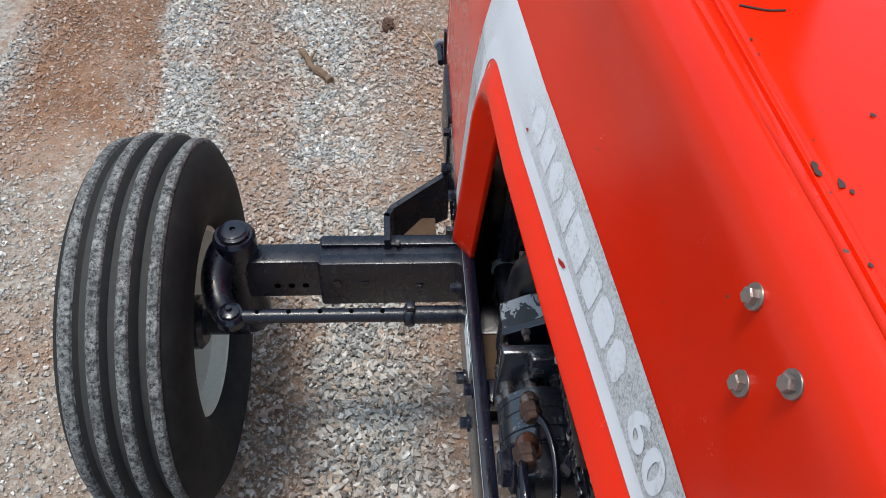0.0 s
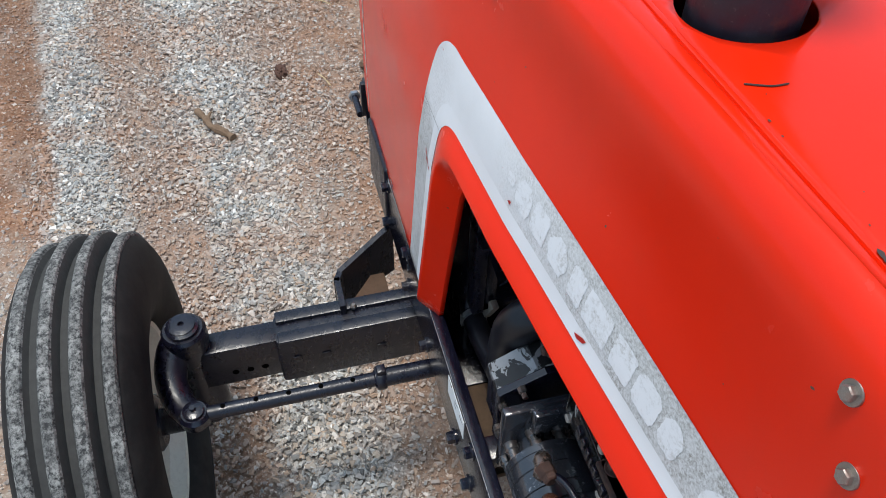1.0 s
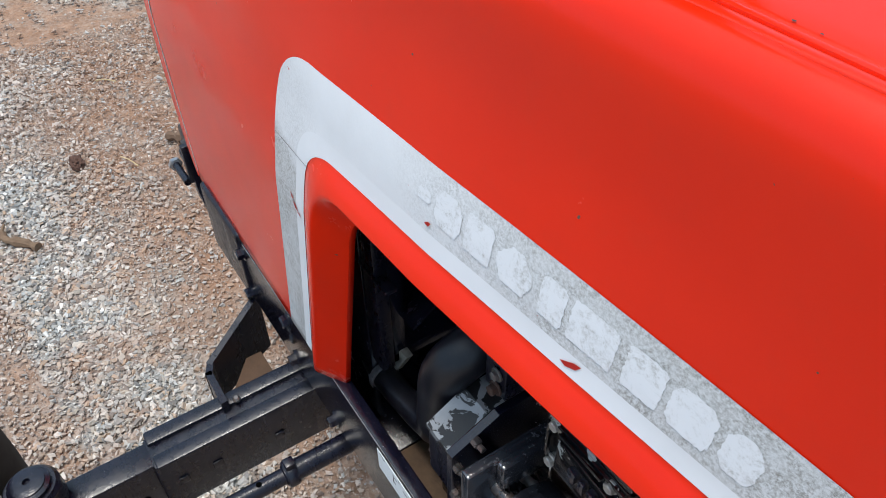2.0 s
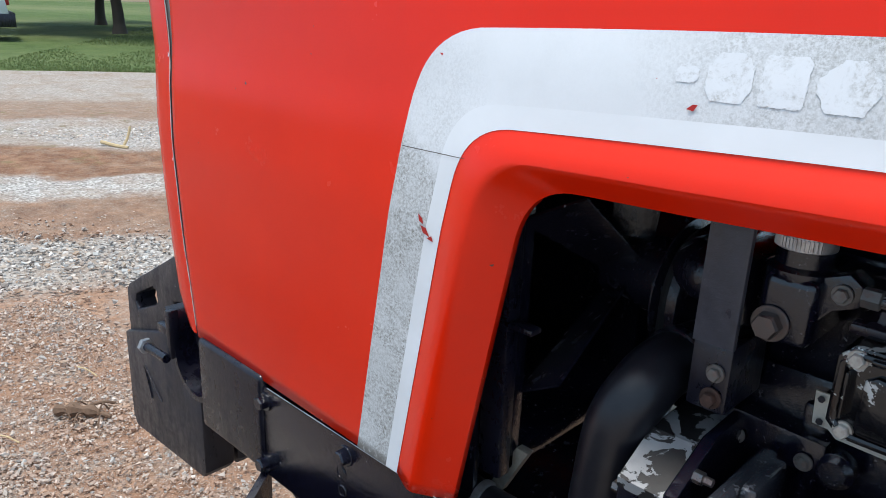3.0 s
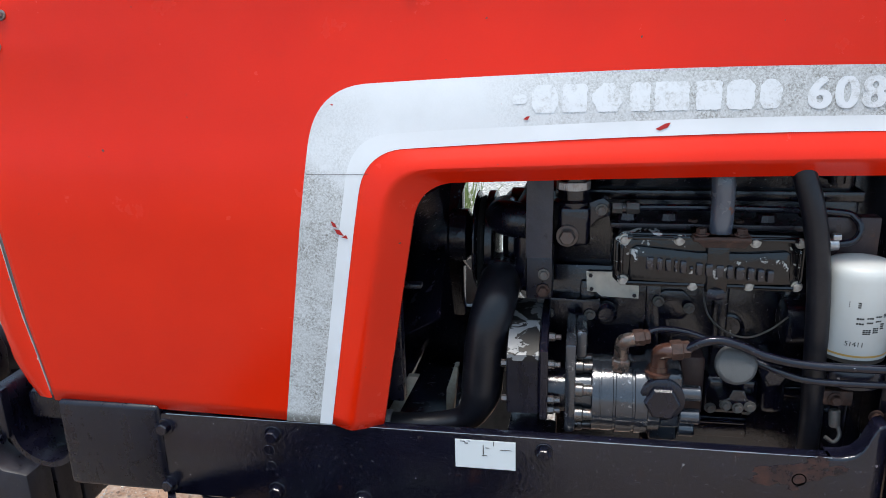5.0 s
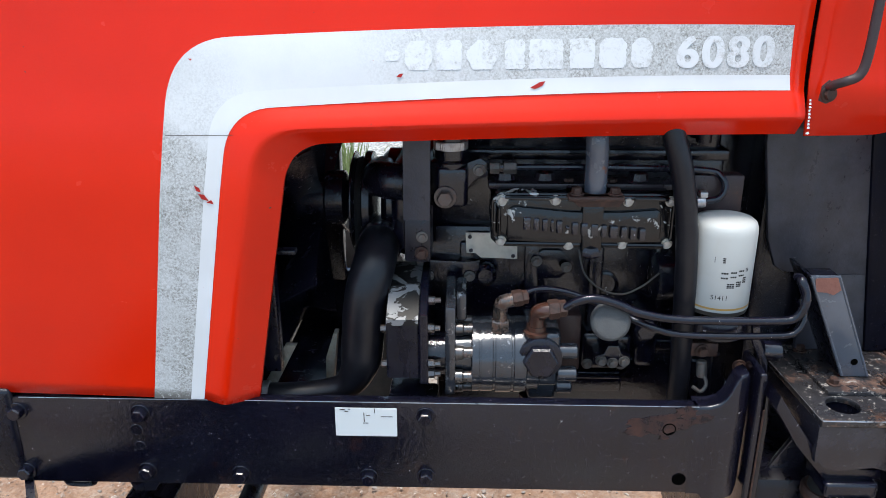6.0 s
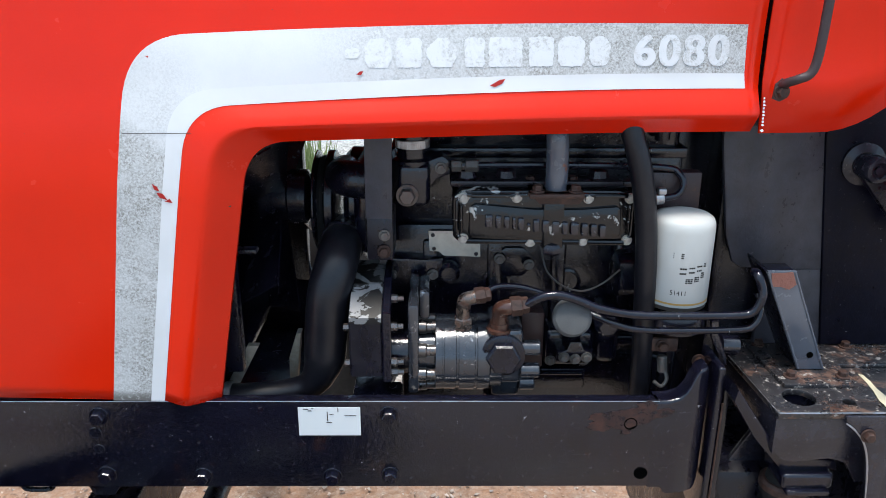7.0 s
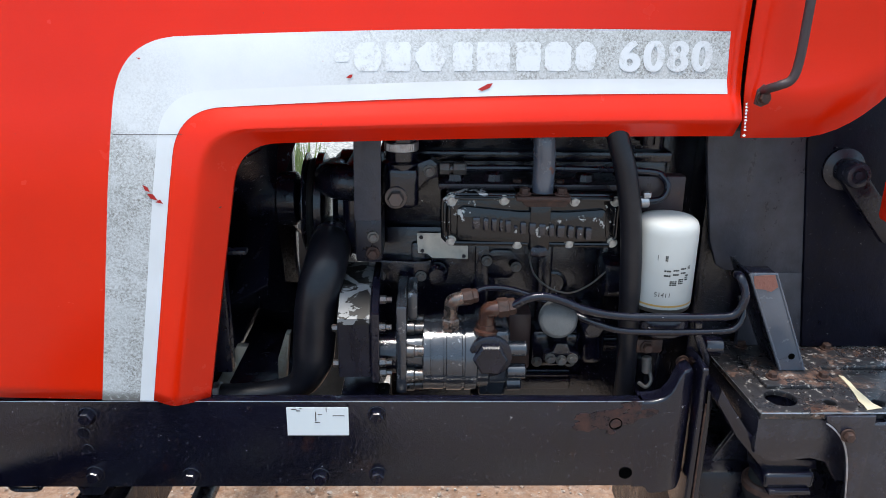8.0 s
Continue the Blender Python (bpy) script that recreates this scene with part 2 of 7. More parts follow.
def earth():
    k = Mat("gravel_and_red_dirt", rough=0.95, spec=0.2)
    x, y, away, far, rocky, tan, red = dirt_map(k)
    fine = k.noise(55, 6, 0.7)
    dirt = k.ramp(k.noise(6, 7, 0.7), (0.28, (0.16, 0.092, 0.056)), (0.5, (0.27, 0.168, 0.106)), (0.75, (0.38, 0.270, 0.190)))
    cells = k.voronoi(62, out="Color")
    grey = k.ramp(k.axis(0, cells), (0.05, (0.20, 0.192, 0.182)), (0.4, (0.36, 0.35, 0.33)), (0.75, (0.48, 0.465, 0.44)), (0.97, (0.64, 0.62, 0.59)))
    chips = k.ramp(k.voronoi(95, out="Color"), (0.1, (0.22, 0.150, 0.105)), (0.5, (0.31, 0.24, 0.18)), (0.78, (0.40, 0.35, 0.29)), (0.95, (0.60, 0.55, 0.48)))
    grit = k.voronoi(230, out="Color")
    dirt = k.mix(k.ramp(k.axis(1, grit), (0.45, 0.0), (0.75, 0.7)), dirt, k.ramp(k.axis(0, grit), (0.1, (0.10, 0.065, 0.045)), (0.5, (0.27, 0.20, 0.15)), (0.9, (0.52, 0.47, 0.41))))
    mixed = k.mix(k.ramp(k.noise(14, 6, 0.75), (0.38, 0.0), (0.52, 0.9)), dirt, chips)
    near = k.mix(k.math("MULTIPLY", rocky, k.ramp(fine, (0.25, 0.5), (0.45, 1.0))), mixed, grey)
    near = k.mix(tan, near, k.ramp(k.noise(18, 6, 0.7), (0.3, (0.18, 0.082, 0.044)), (0.7, (0.43, 0.235, 0.138))))
    soil = k.ramp(k.noise(5, 10, 0.8), (0.30, (0.075, 0.034, 0.020)), (0.47, (0.185, 0.086, 0.046)), (0.66, (0.36, 0.200, 0.120)))
    soil = k.mix(k.ramp(k.axis(2, grit), (0.55, 0.0), (0.85, 0.5)), soil, k.ramp(k.axis(0, grit), (0.2, (0.07, 0.035, 0.022)), (0.8, (0.40, 0.29, 0.22))))
    near = k.mix(red, near, soil)
    weed = k.math("MULTIPLY", k.ramp(k.noise(2.6, 7, 0.75), (0.56, 0.0), (0.66, 0.75)), k.ramp(far, (5.0 / 14, 0.0), (6.0 / 14, 1.0), (9.0 / 14, 1.0), (9.6 / 14, 0.0)))
    near = k.mix(weed, near, k.ramp(k.noise(30, 5, 0.7), (0.3, (0.10, 0.085, 0.035)), (0.7, (0.24, 0.20, 0.095))))
    # turf begins beyond the yard, ploughed and straw-coloured fields beyond that
    wob = k.math("MULTIPLY", k.math("SUBTRACT", k.noise(0.45, 6, 0.7), 0.5), 0.6)
    away = k.math("ADD", away, wob)
    step1 = k.math("GREATER_THAN", away, 12.9)
    turf = k.ramp(k.noise(1.6, 8, 0.75), (0.28, (0.045, 0.072, 0.024)), (0.5, (0.080, 0.122, 0.038)), (0.75, (0.140, 0.165, 0.065)))
    stripe = k.ramp(k.noise(0.10, 3, 0.5, 0.0, k.mapped((0.25, 1.6, 1), radians(53))), (0.4, 0.0), (0.65, 0.5))
    turf = k.mix(stripe, turf, (0.20, 0.205, 0.10))
    col = k.mix(step1, near, turf)
    step2 = k.math("GREATER_THAN", away, 62.0)
    plough = k.ramp(k.noise(0.5, 6, 0.7), (0.3, (0.17, 0.125, 0.085)), (0.7, (0.24, 0.18, 0.12)))
    col = k.mix(step2, col, plough)
    step3 = k.math("GREATER_THAN", away, 170.0)
    col = k.mix(step3, col, k.ramp(k.noise(0.02, 4), (0.35, (0.34, 0.23, 0.12)), (0.65, (0.26, 0.20, 0.10))))
    k.set(**{"Base Color": col})
    k.bump(k.voronoi(62), 0.5, 0.012)
    k.bump(k.noise(90, 5, 0.7), 0.5, 0.006)
    return k.m


def stones():
    k = Mat("grey_gravel_stone", rough=0.9, spec=0.25)
    r = k.island()
    base = k.ramp(r, (0.0, (0.13, 0.13, 0.128)), (0.16, (0.30, 0.298, 0.29)), (0.42, (0.50, 0.50, 0.485)), (0.58, (0.42, 0.35, 0.28)), (0.74, (0.68, 0.67, 0.645)), (0.88, (0.46, 0.33, 0.235)), (1.0, (0.92, 0.90, 0.86)))
    x, y, away, far, rocky, tan, red = dirt_map(k)
    base = k.mix(k.ramp(k.noise(110, 5, 0.7), (0.35, 0.0), (0.75, 0.30)), base, (0.34, 0.275, 0.21))
    clean = k.ramp(k.math("FRACT", k.math("MULTIPLY", r, 7.3), 0.0), (0.60, 1.0), (0.80, 0.25))
    base = k.mix(k.math("MULTIPLY", k.math("MULTIPLY", tan, 0.9), clean), base, (0.43, 0.245, 0.150))
    base = k.mix(k.math("MULTIPLY", k.math("MULTIPLY", red, 0.85), clean), base, (0.36, 0.185, 0.105))
    k.set(**{"Base Color": base})
    k.bump(k.noise(220, 4), 0.35, 0.002)
    return k.m


RED = red_paint()
BLACK = black_paint("worn_black_paint", 0.005, 0.10, 0.30, 0.0, 0.12)
BLACKRUST = black_paint("rust_flecked_black_paint", 0.006, 0.45, 0.15, 0.0, 0.30, 0.65)
ENGINE = black_paint("oily_black_engine_paint", 0.006, 0.22, 0.10, 0.0, 0.60, 0.70, 0.34)
WETBLACK = black_paint("oil_wet_black_paint", 0.006, 0.35, 0.10, 0.0, 0.50, 0.85, 0.30)
EDGE_GLINT = metal("bright_edge_highlight", (0.46, 0.47, 0.50), 0.30, 0.45)
ENGINEGREY = black_paint("faded_black_sheet_paint", 0.050, 0.05, 0.40, 0.0, 0.1)
CAST = black_paint("dull_black_cast_iron", 0.008, 0.22, 0.20, 0.0, 0.35, 0.60, 0.25)
STEEL = metal("zinc_plated_steel")
DARKSTEEL = metal("weathered_steel", (0.20, 0.19, 0.18), 0.5, 0.5)
RUST = rusty("rusted_iron")
WHITE, DIRTY = stripe_paint(False), stripe_paint(True)
SIDEWALL, TREAD = rubber("black_rubber_sidewall", False), rubber("scuffed_grey_rubber_tread", True)
EARTH, STONE = earth(), stones()


# ---- mesh helpers ----
def to_mesh(name, bm, material, smooth=True, angle=35):
    me = bpy.data.meshes.new(name)
    bmesh.ops.recalc_face_normals(bm, faces=bm.faces)
    if smooth:
        lim = radians(angle)
        for f in bm.faces:
            f.smooth = True
        for e in bm.edges:
            if len(e.link_faces) == 2 and e.calc_face_angle(0) > lim:
                e.smooth = False
    bm.to_mesh(me)
    bm.free()
    for m in (material if isinstance(material, (list, tuple)) else [material]):
        me.materials.append(m)
    return me


def part(name, bm, material, parent, label="", smooth=True, angle=35):
    """Links a bmesh, or a mesh, in world coordinates as one part under a thing or a part."""
    me = to_mesh(name, bm, material, smooth, angle) if isinstance(bm, bmesh.types.BMesh) else bm
    ob = new(name, me)
    if parent is not None:
        ob.parent = parent
        ob.matrix_parent_inverse = ORIGIN.get(parent.name, Matrix()).inverted()
    return tagged(ob, label)


ORIGIN = {}


def thing(name, x, y, z, label, category, group="", kind=""):
    ob = new(name)
    ob.empty_display_size = 0.1
    ob.location = (x, y, z)
    ORIGIN[ob.name] = Matrix.Translation((x, y, z))
    return tagged(ob, label, category, group, kind)


def placed(name, me, m, parent, label=""):
    """Another object on a shared mesh, at the world pose m."""
    ob = part(name, me, None, parent, label)
    ob.matrix_basis = m
    return ob


def box(bm, lo, hi, bev=0.0, seg=2):
    made = bmesh.ops.create_cube(bm, size=1)["verts"]
    for v in made:
        v.co = Vector([lo[i] + (v.co[i] + 0.5) * (hi[i] - lo[i]) for i in range(3)])
    if bev:
        es = list({e for v in made for e in v.link_edges})
        bmesh.ops.bevel(bm, geom=es, offset=bev, segments=seg, affect="EDGES", profile=0.5)
    return bm


def frame_of(d):
    d = Vector(d).normalized()
    a = Vector((0, 0, 1)) if abs(d.z) < 0.9 else Vector((1, 0, 0))
    u = d.cross(a).normalized()
    return u, d.cross(u).normalized(), d


def lathe(bm, base, direction, profile, n=32, caps=True):
    """Turns (radius, height) steps round an axis from base along direction."""
    u, v, d = frame_of(direction)
    base = Vector(base)
    rings = []
    for r, h in profile:
        rings.append([bm.verts.new(base + d * h + (u * math.cos(2 * math.pi * i / n) + v * math.sin(2 * math.pi * i / n)) * max(r, 1e-5)) for i in range(n)])
    for a, b in zip(rings, rings[1:]):
        for i in range(n):
            bm.faces.new((a[i], a[(i + 1) % n], b[(i + 1) % n], b[i]))
    if caps:
        bm.faces.new(rings[0][::-1])
        bm.faces.new(rings[-1])
    return bm


def rod(bm, a, b, r, n=24, bev=0.0):
    a, b = Vector(a), Vector(b)
    h = (b - a).length
    prof = [(r - bev, 0), (r, bev), (r, h - bev), (r - bev, h)] if bev else [(r, 0), (r, h)]
    return lathe(bm, a, b - a, prof, n)


def smooth_path(pts, steps=8):
    """A Catmull-Rom line through the points."""
    p = [Vector(q) for q in pts]
    p = [p[0] * 2 - p[1]] + p + [p[-1] * 2 - p[-2]]
    out = []
    for i in range(1, len(p) - 2):
        for k in range(steps):
            t = k / steps
            out.append(0.5 * ((2 * p[i]) + (p[i + 1] - p[i - 1]) * t + (2 * p[i - 1] - 5 * p[i] + 4 * p[i + 1] - p[i + 2]) * t * t + (3 * p[i] - p[i - 1] - 3 * p[i + 1] + p[i + 2]) * t ** 3))
    out.append(p[-2])
    return out


def tube(bm, pts, r, n=14, steps=8, caps=True):
    path = smooth_path(pts, steps) if steps > 1 else [Vector(q) for q in pts]
    rings, u = [], None
    for i, q in enumerate(path):
        d = (path[min(i + 1, len(path) - 1)] - path[max(i - 1, 0)]).normalized()
        if u is None:
            u = frame_of(d)[0]
        u = (u - d * u.dot(d)).normalized()
        v = d.cross(u)
        rr = r(i / (len(path) - 1)) if callable(r) else r
        rings.append([bm.verts.new(q + (u * math.cos(2 * math.pi * k / n) + v * math.sin(2 * math.pi * k / n)) * rr) for k in range(n)])
    for a, b in zip(rings, rings[1:]):
        for k in range(n):
            bm.faces.new((a[k], a[(k + 1) % n], b[(k + 1) % n], b[k]))
    if caps:
        bm.faces.new(rings[0][::-1])
        bm.faces.new(rings[-1])
    return bm


def slab(bm, outline, origin, u, v, thick, bev=0.0):
    """A plate: an outline in the plane of u and v, pushed out along u x v by thick."""
    origin, u, v = Vector(origin), Vector(u), Vector(v)
    n = u.cross(v).normalized()
    a = [bm.verts.new(origin + u * p + v * q) for p, q in outline]
    b = [bm.verts.new(origin + u * p + v * q + n * thick) for p, q in outline]
    fs = [bm.faces.new(a[::-1]), bm.faces.new(b)]
    for i in range(len(a)):
        j = (i + 1) % len(a)
        fs.append(bm.faces.new((a[i], a[j], b[j], b[i])))
    if bev:
        bmesh.ops.recalc_face_normals(bm, faces=fs)
        es = [e for e in set(fs[0].edges) | set(fs[1].edges)]
        bmesh.ops.bevel(bm, geom=es, offset=bev, segments=2, affect="EDGES", profile=0.5)
    return bm


def plate_with_holes(outer, holes, y, thick, bev=0.0):
    bm = bmesh.new()
    edges = []
    for loop in [outer] + holes:
        vs = [bm.verts.new((x, y, z)) for x, z in loop]
        edges += [bm.edges.new((vs[i], vs[(i + 1) % len(vs)])) for i in range(len(vs))]
    bmesh.ops.triangle_fill(bm, edges=edges, use_beauty=True)
    r = bmesh.ops.extrude_face_region(bm, geom=list(bm.faces))
    bmesh.ops.translate(bm, verts=[v for v in r["geom"] if isinstance(v, bmesh.types.BMVert)], vec=(0, thick, 0))
    bmesh.ops.recalc_face_normals(bm, faces=bm.faces)
    if bev:
        es = [e for e in bm.edges if len(e.link_faces) == 2 and e.calc_face_angle(0) > 1.2]
        bmesh.ops.bevel(bm, geom=es, offset=bev, segments=2, affect="EDGES", profile=0.5)
    return bm


def bolt_mesh(name, material, r=0.009, head=0.007, washer=0.0, domed=False):
    """A hexagon head along -y with its washer, built at the origin."""
    bm = bmesh.new()
    if washer:
        lathe(bm, (0, 0, 0), (0, -1, 0), [(washer, 0), (washer, 0.0018), (washer * 0.96, 0.0024)], 20)
    lathe(bm, (0, -0.002 if washer else 0, 0), (0, -1, 0), [(r, 0), (r, head * 0.8), (r * 0.86, head)] + ([(r * 0.5, head * 1.15)] if domed else []), 6)
    return to_mesh(name, bm, material, True, 25)


ZINC_BOLT = bolt_mesh("zinc_bolt", metal("tarnished_zinc", (0.28, 0.26, 0.24), 0.32, 0.6), 0.0052, 0.0052, 0.0080)
BLACK_BOLT = bolt_mesh("black_bolt", BLACKRUST, 0.0105, 0.012, 0.0145)
SMALL_BOLT = bolt_mesh("small_bolt", DARKSTEEL, 0.0065, 0.0055, 0.009)
RUST_BOLT = bolt_mesh("rust_bolt", RUST, 0.0075, 0.008, 0.0105)


def bolts(name, mesh, spots, parent, label="", turn=0.0, face=None):
    for i, p in enumerate(spots):
        m = pose(*p, 0, 17 * i % 60, turn) if face is None else Matrix.Translation(p) @ Vector((0, -1, 0)).rotation_difference(Vector(face)).to_matrix().to_4x4() @ pose(0, 0, 0, 0, 23 * i % 60, 0)
        placed(name, mesh, m, parent, label)


# ---- the yard and the land ----
def ground_sheet():
    bm = bmesh.new()
    xs = sorted({*np.round(np.arange(-8, 3.01, 0.25), 3), *(-3000, -1200, -500, -200, -90, -45, -28, -18, -13, -10, 5, 9, 16, 40, 120, 500, 3000)})
    ys = sorted({*np.round(np.arange(-2.5, 6.01, 0.25), 3), *(-3000, -900, -200, -60, -20, -9, -5, 8, 11, 15, 20, 28, 45, 90, 200, 500, 1200, 3000)})
    grid = []
    for x in xs:
        row = []
        for y in ys:
            near = max(0.0, 1 - max(abs(x + 2) / 9, abs(y) / 9))
            z = 0.030 * near * noise.noise((x * 0.6, y * 1.1, 3.3)) - 0.004
            away = 0.6 * y - 0.8 * x
            if 4.0 < away < 9.0 and abs(x) < 14:
                z += 0.05 * math.sin((away - 4.0) / 5.0 * math.pi) * (0.6 + noise.noise((x * 0.9, y * 0.9, 8.1)))
            row.append(bm.verts.new((x, y, z)))
        grid.append(row)
    for a, b in zip(grid, grid[1:]):
        for i in range(len(ys) - 1):
            bm.faces.new((a[i], b[i], b[i + 1], a[i + 1]))
    return bm


ground = part("ground", ground_sheet(), EARTH, None, "yard of grey gravel and red dirt running into grass and fields", angle=180)
tagged(ground, "", "ground", "", "structure")


def crushed(rng, spots, shape, tri):
    """Corners and faces of many angular stones, each a squashed and turned copy of one rough shape."""
    n, k = len(spots), len(shape)
    s = np.array(spots)
    v = np.repeat(shape[None], n, 0) * rng.uniform(0.70, 1.25, (n, k, 1)) + rng.normal(0, 0.12, (n, k, 3))
    v *= s[:, 2][:, None, None] * np.stack([rng.uniform(0.8, 1.25, n), rng.uniform(0.65, 1.05, n), rng.uniform(0.45, 0.85, n)], 1)[:, None, :]
    a, b = rng.uniform(0, 6.283, n), rng.uniform(-0.7, 0.7, n)
    ca, sa, cb, sb = np.cos(a)[:, None], np.sin(a)[:, None], np.cos(b)[:, None], np.sin(b)[:, None]
    x, y, z = v[..., 0], v[..., 1], v[..., 2]
    y, z = y * cb - z * sb, y * sb + z * cb
    x, y = x * ca - y * sa, x * sa + y * ca
    v = np.stack([x + s[:, 0][:, None], y + s[:, 1][:, None], z + 0.12 * s[:, 2][:, None]], 2)
    return v.reshape(-1, 3), (tri[None] + (np.arange(n) * k)[:, None, None]).reshape(-1, 3)


def gravel():
    rng = np.random.default_rng(4)
    lump = np.array([(1, 0.2, 0.1), (-1, -0.1, 0.2), (0.1, 1, -0.1), (-0.2, -1, 0.1), (0.5, 0.4, 0.85), (-0.45, -0.3, 0.9), (0.1, 0.0, -1)])
    lump_tri = np.array([(0, 2, 4), (2, 5, 4), (2, 1, 5), (1, 3, 5), (3, 4, 5), (3, 0, 4), (2, 0, 6), (1, 2, 6), (3, 1, 6), (0, 3, 6)])
    chip = np.array([(1, 0, -0.3), (-0.6, 0.9, -0.3), (-0.5, -0.9, -0.3), (0, 0.1, 0.8)])
    chip_tri = np.array([(0, 1, 3), (1, 2, 3), (2, 0, 3), (0, 2, 1)])
    big, small = [], []
    for x0, x1, y0, y1, n, lo, hi in ((-3.4, 0.3, -1.7, 0.6, 140000, 0.0040, 0.0135), (-3.4, 0.3, -1.7, 0.6, 230000, 0.0016, 0.0036), (-8.0, -2.6, -0.6, 5.5, 42000, 0.007, 0.020), (-1.6, 1.2, 0.6, 3.2, 22000, 0.004, 0.012)):
        tiny = hi < 0.005
        for x, y, p, q in zip(rng.uniform(x0, x1, n), rng.uniform(y0, y1, n), rng.random(n), rng.random(n)):
            lane = y - 0.12 * (x + 1.0) + 0.14 * noise.noise((x * 1.6, y * 1.6, 1.7))
            away = 0.6 * y - 0.8 * x + 0.25 * noise.noise((x * 1.1, y * 1.1, 6.0))
            dense = float(np.interp(away, [v for v, g in BANDS], [g for v, g in BANDS])) if away > 3.1 else float(np.interp(lane, [v for v, g in LANES], [g for v, g in LANES])) + 0.25 * noise.noise((x * 2.5, y * 2.5, 5.0))
            if tiny:
                dense = 0.55 + 0.35 * noise.noise((x * 4.0, y * 4.0, 2.0))
            if dense < p ** 1.2:
                continue
            (small if tiny else big).append((x, y, (lo + (hi - lo) * q ** 2.6) * (1.0 if tiny else 0.66 + 0.34 * min(1.0, max(0.0, dense * 1.3)))))
    v1, f1 = crushed(rng, big, lump, lump_tri)
    v2, f2 = crushed(rng, small, chip, chip_tri)
    v, f = np.concatenate([v1, v2]), np.concatenate([f1, f2 + len(v1)])
    me = bpy.data.meshes.new("gravel")
    me.vertices.add(len(v))
    me.vertices.foreach_set("co", v.reshape(-1))
    me.loops.add(f.size)
    me.loops.foreach_set("vertex_index", f.reshape(-1).astype(np.int32))
    me.polygons.add(len(f))
    me.polygons.foreach_set("loop_start", np.arange(0, f.size, 3, dtype=np.int32))
    me.polygons.foreach_set("loop_total", np.full(len(f), 3, dtype=np.int32))
    me.update(calc_edges=True)
    me.shade_flat()
    me.materials.append(STONE)
    return me


tagged(new("gravel", gravel()), "loose grey and tan crushed stones lying on red dirt", "gravel", "", "stuff")


# ---- the tractor ----
tractor = thing("tractor", -0.5, 0.24, 0.0, "weathered red farm tractor with an open black engine bay", "tractor")
MID = 0.24     # the tractor's middle plane


def crest(x):
    return float(np.interp(x, (-1.05, -0.965, -0.85, -0.74, -0.55, -0.38, -0.11, 0.25, 0.5, 0.9), (1.490, 1.508, 1.530, 1.545, 1.557, 1.564, 1.570, 1.580, 1.585, 1.590)))


LEAN_X = (-0.95, -0.60, -0.30, -0.10, 0.08, 0.30, 0.45, 0.95)
LEAN_LOW = (0.0, -0.003, -0.007, 0.0, 0.014, 0.034, 0.047, 0.090)      # the flank draws in towards the rear low down
LEAN_TOP = (-0.003, 0.003, 0.011, 0.020, 0.029, 0.036, 0.036, 0.036)   # and runs nearly straight under the shoulder


def skin(x, z):
    """How far out the side of the bonnet lies at x and z."""
    c = crest(x)
    up = min(1.0, max(0.0, (z - 1.31) / 0.17))
    up = up * up * (3 - 2 * up)
    lean = float(np.interp(x, LEAN_X, LEAN_LOW)) * (1 - up) + float(np.interp(x, LEAN_X, LEAN_TOP)) * up
    return lean + float(np.interp(z, (0.80, 1.17, 1.25, 1.31, 1.37, 1.44, c - 0.08, c - 0.045, c - 0.032, c - 0.021, c - 0.012, c - 0.005, c), (-0.032, -0.022, -0.014, -0.004, 0.001, 0.004, 0.0065, 0.0080, 0.0095, 0.0130, 0.0185, 0.0255, 0.0345)))


def front_edge(z):
    return float(np.interp(z, (0.86, 1.0, 1.15, 1.27, 1.385, 1.45, 1.50), (-0.880, -0.908, -0.928, -0.942, -0.957, -0.966, -0.968)))


def arch(inner, n_leg=22, n_turn=12, n_top=40):
    """Contours round the engine opening, all with the same count of points."""
    (xb, zb), (xc, zc), r, (xr, zr), sag = inner
    d = Vector((xc - xb, zc - zb)).normalized()
    pts = []
    leg_end = Vector((xc, zc)) - d * r
    for i in range(n_leg):
        pts.append(Vector((xb, zb)).lerp(leg_end, i / n_leg))
    e = Vector((xr - xc, zr - zc)).normalized()
    top_start = Vector((xc, zc)) + e * r
    for i in range(n_turn):
        t = i / n_turn
        pts.append((1 - t) ** 2 * leg_end + 2 * t * (1 - t) * Vector((xc, zc)) + t * t * top_start)
    for i in range(n_top + 1):
        t = i / n_top
        p = top_start.lerp(Vector((xr, zr)), t)
        p.y += sag * 4 * t * (1 - t)
        pts.append(p)
    return [(p.x, p.y) for p in pts]


RIM_OUT = arch(((-0.397, 0.851), (-0.326, 1.277), 0.062, (0.440, 1.295), 0.004))
RIM_RIDGE = arch(((-0.363, 0.849), (-0.289, 1.252), 0.062, (0.440, 1.262), 0.003))
RIM_IN = arch(((-0.319, 0.845), (-0.252, 1.228), 0.055, (0.440, 1.234), 0.003))
STRIPE_OUT = arch(((-0.472, 0.851), (-0.398, 1.366), 0.085, (0.416, 1.379), 0.006))
STRIPE_MID = arch(((-0.417, 0.851), (-0.345, 1.298), 0.062, (0.4185, 1.315), 0.006))
STRIPE_IN = arch(((-0.397, 0.851), (-0.326, 1.277), 0.062, (0.421, 1.295), 0.006))


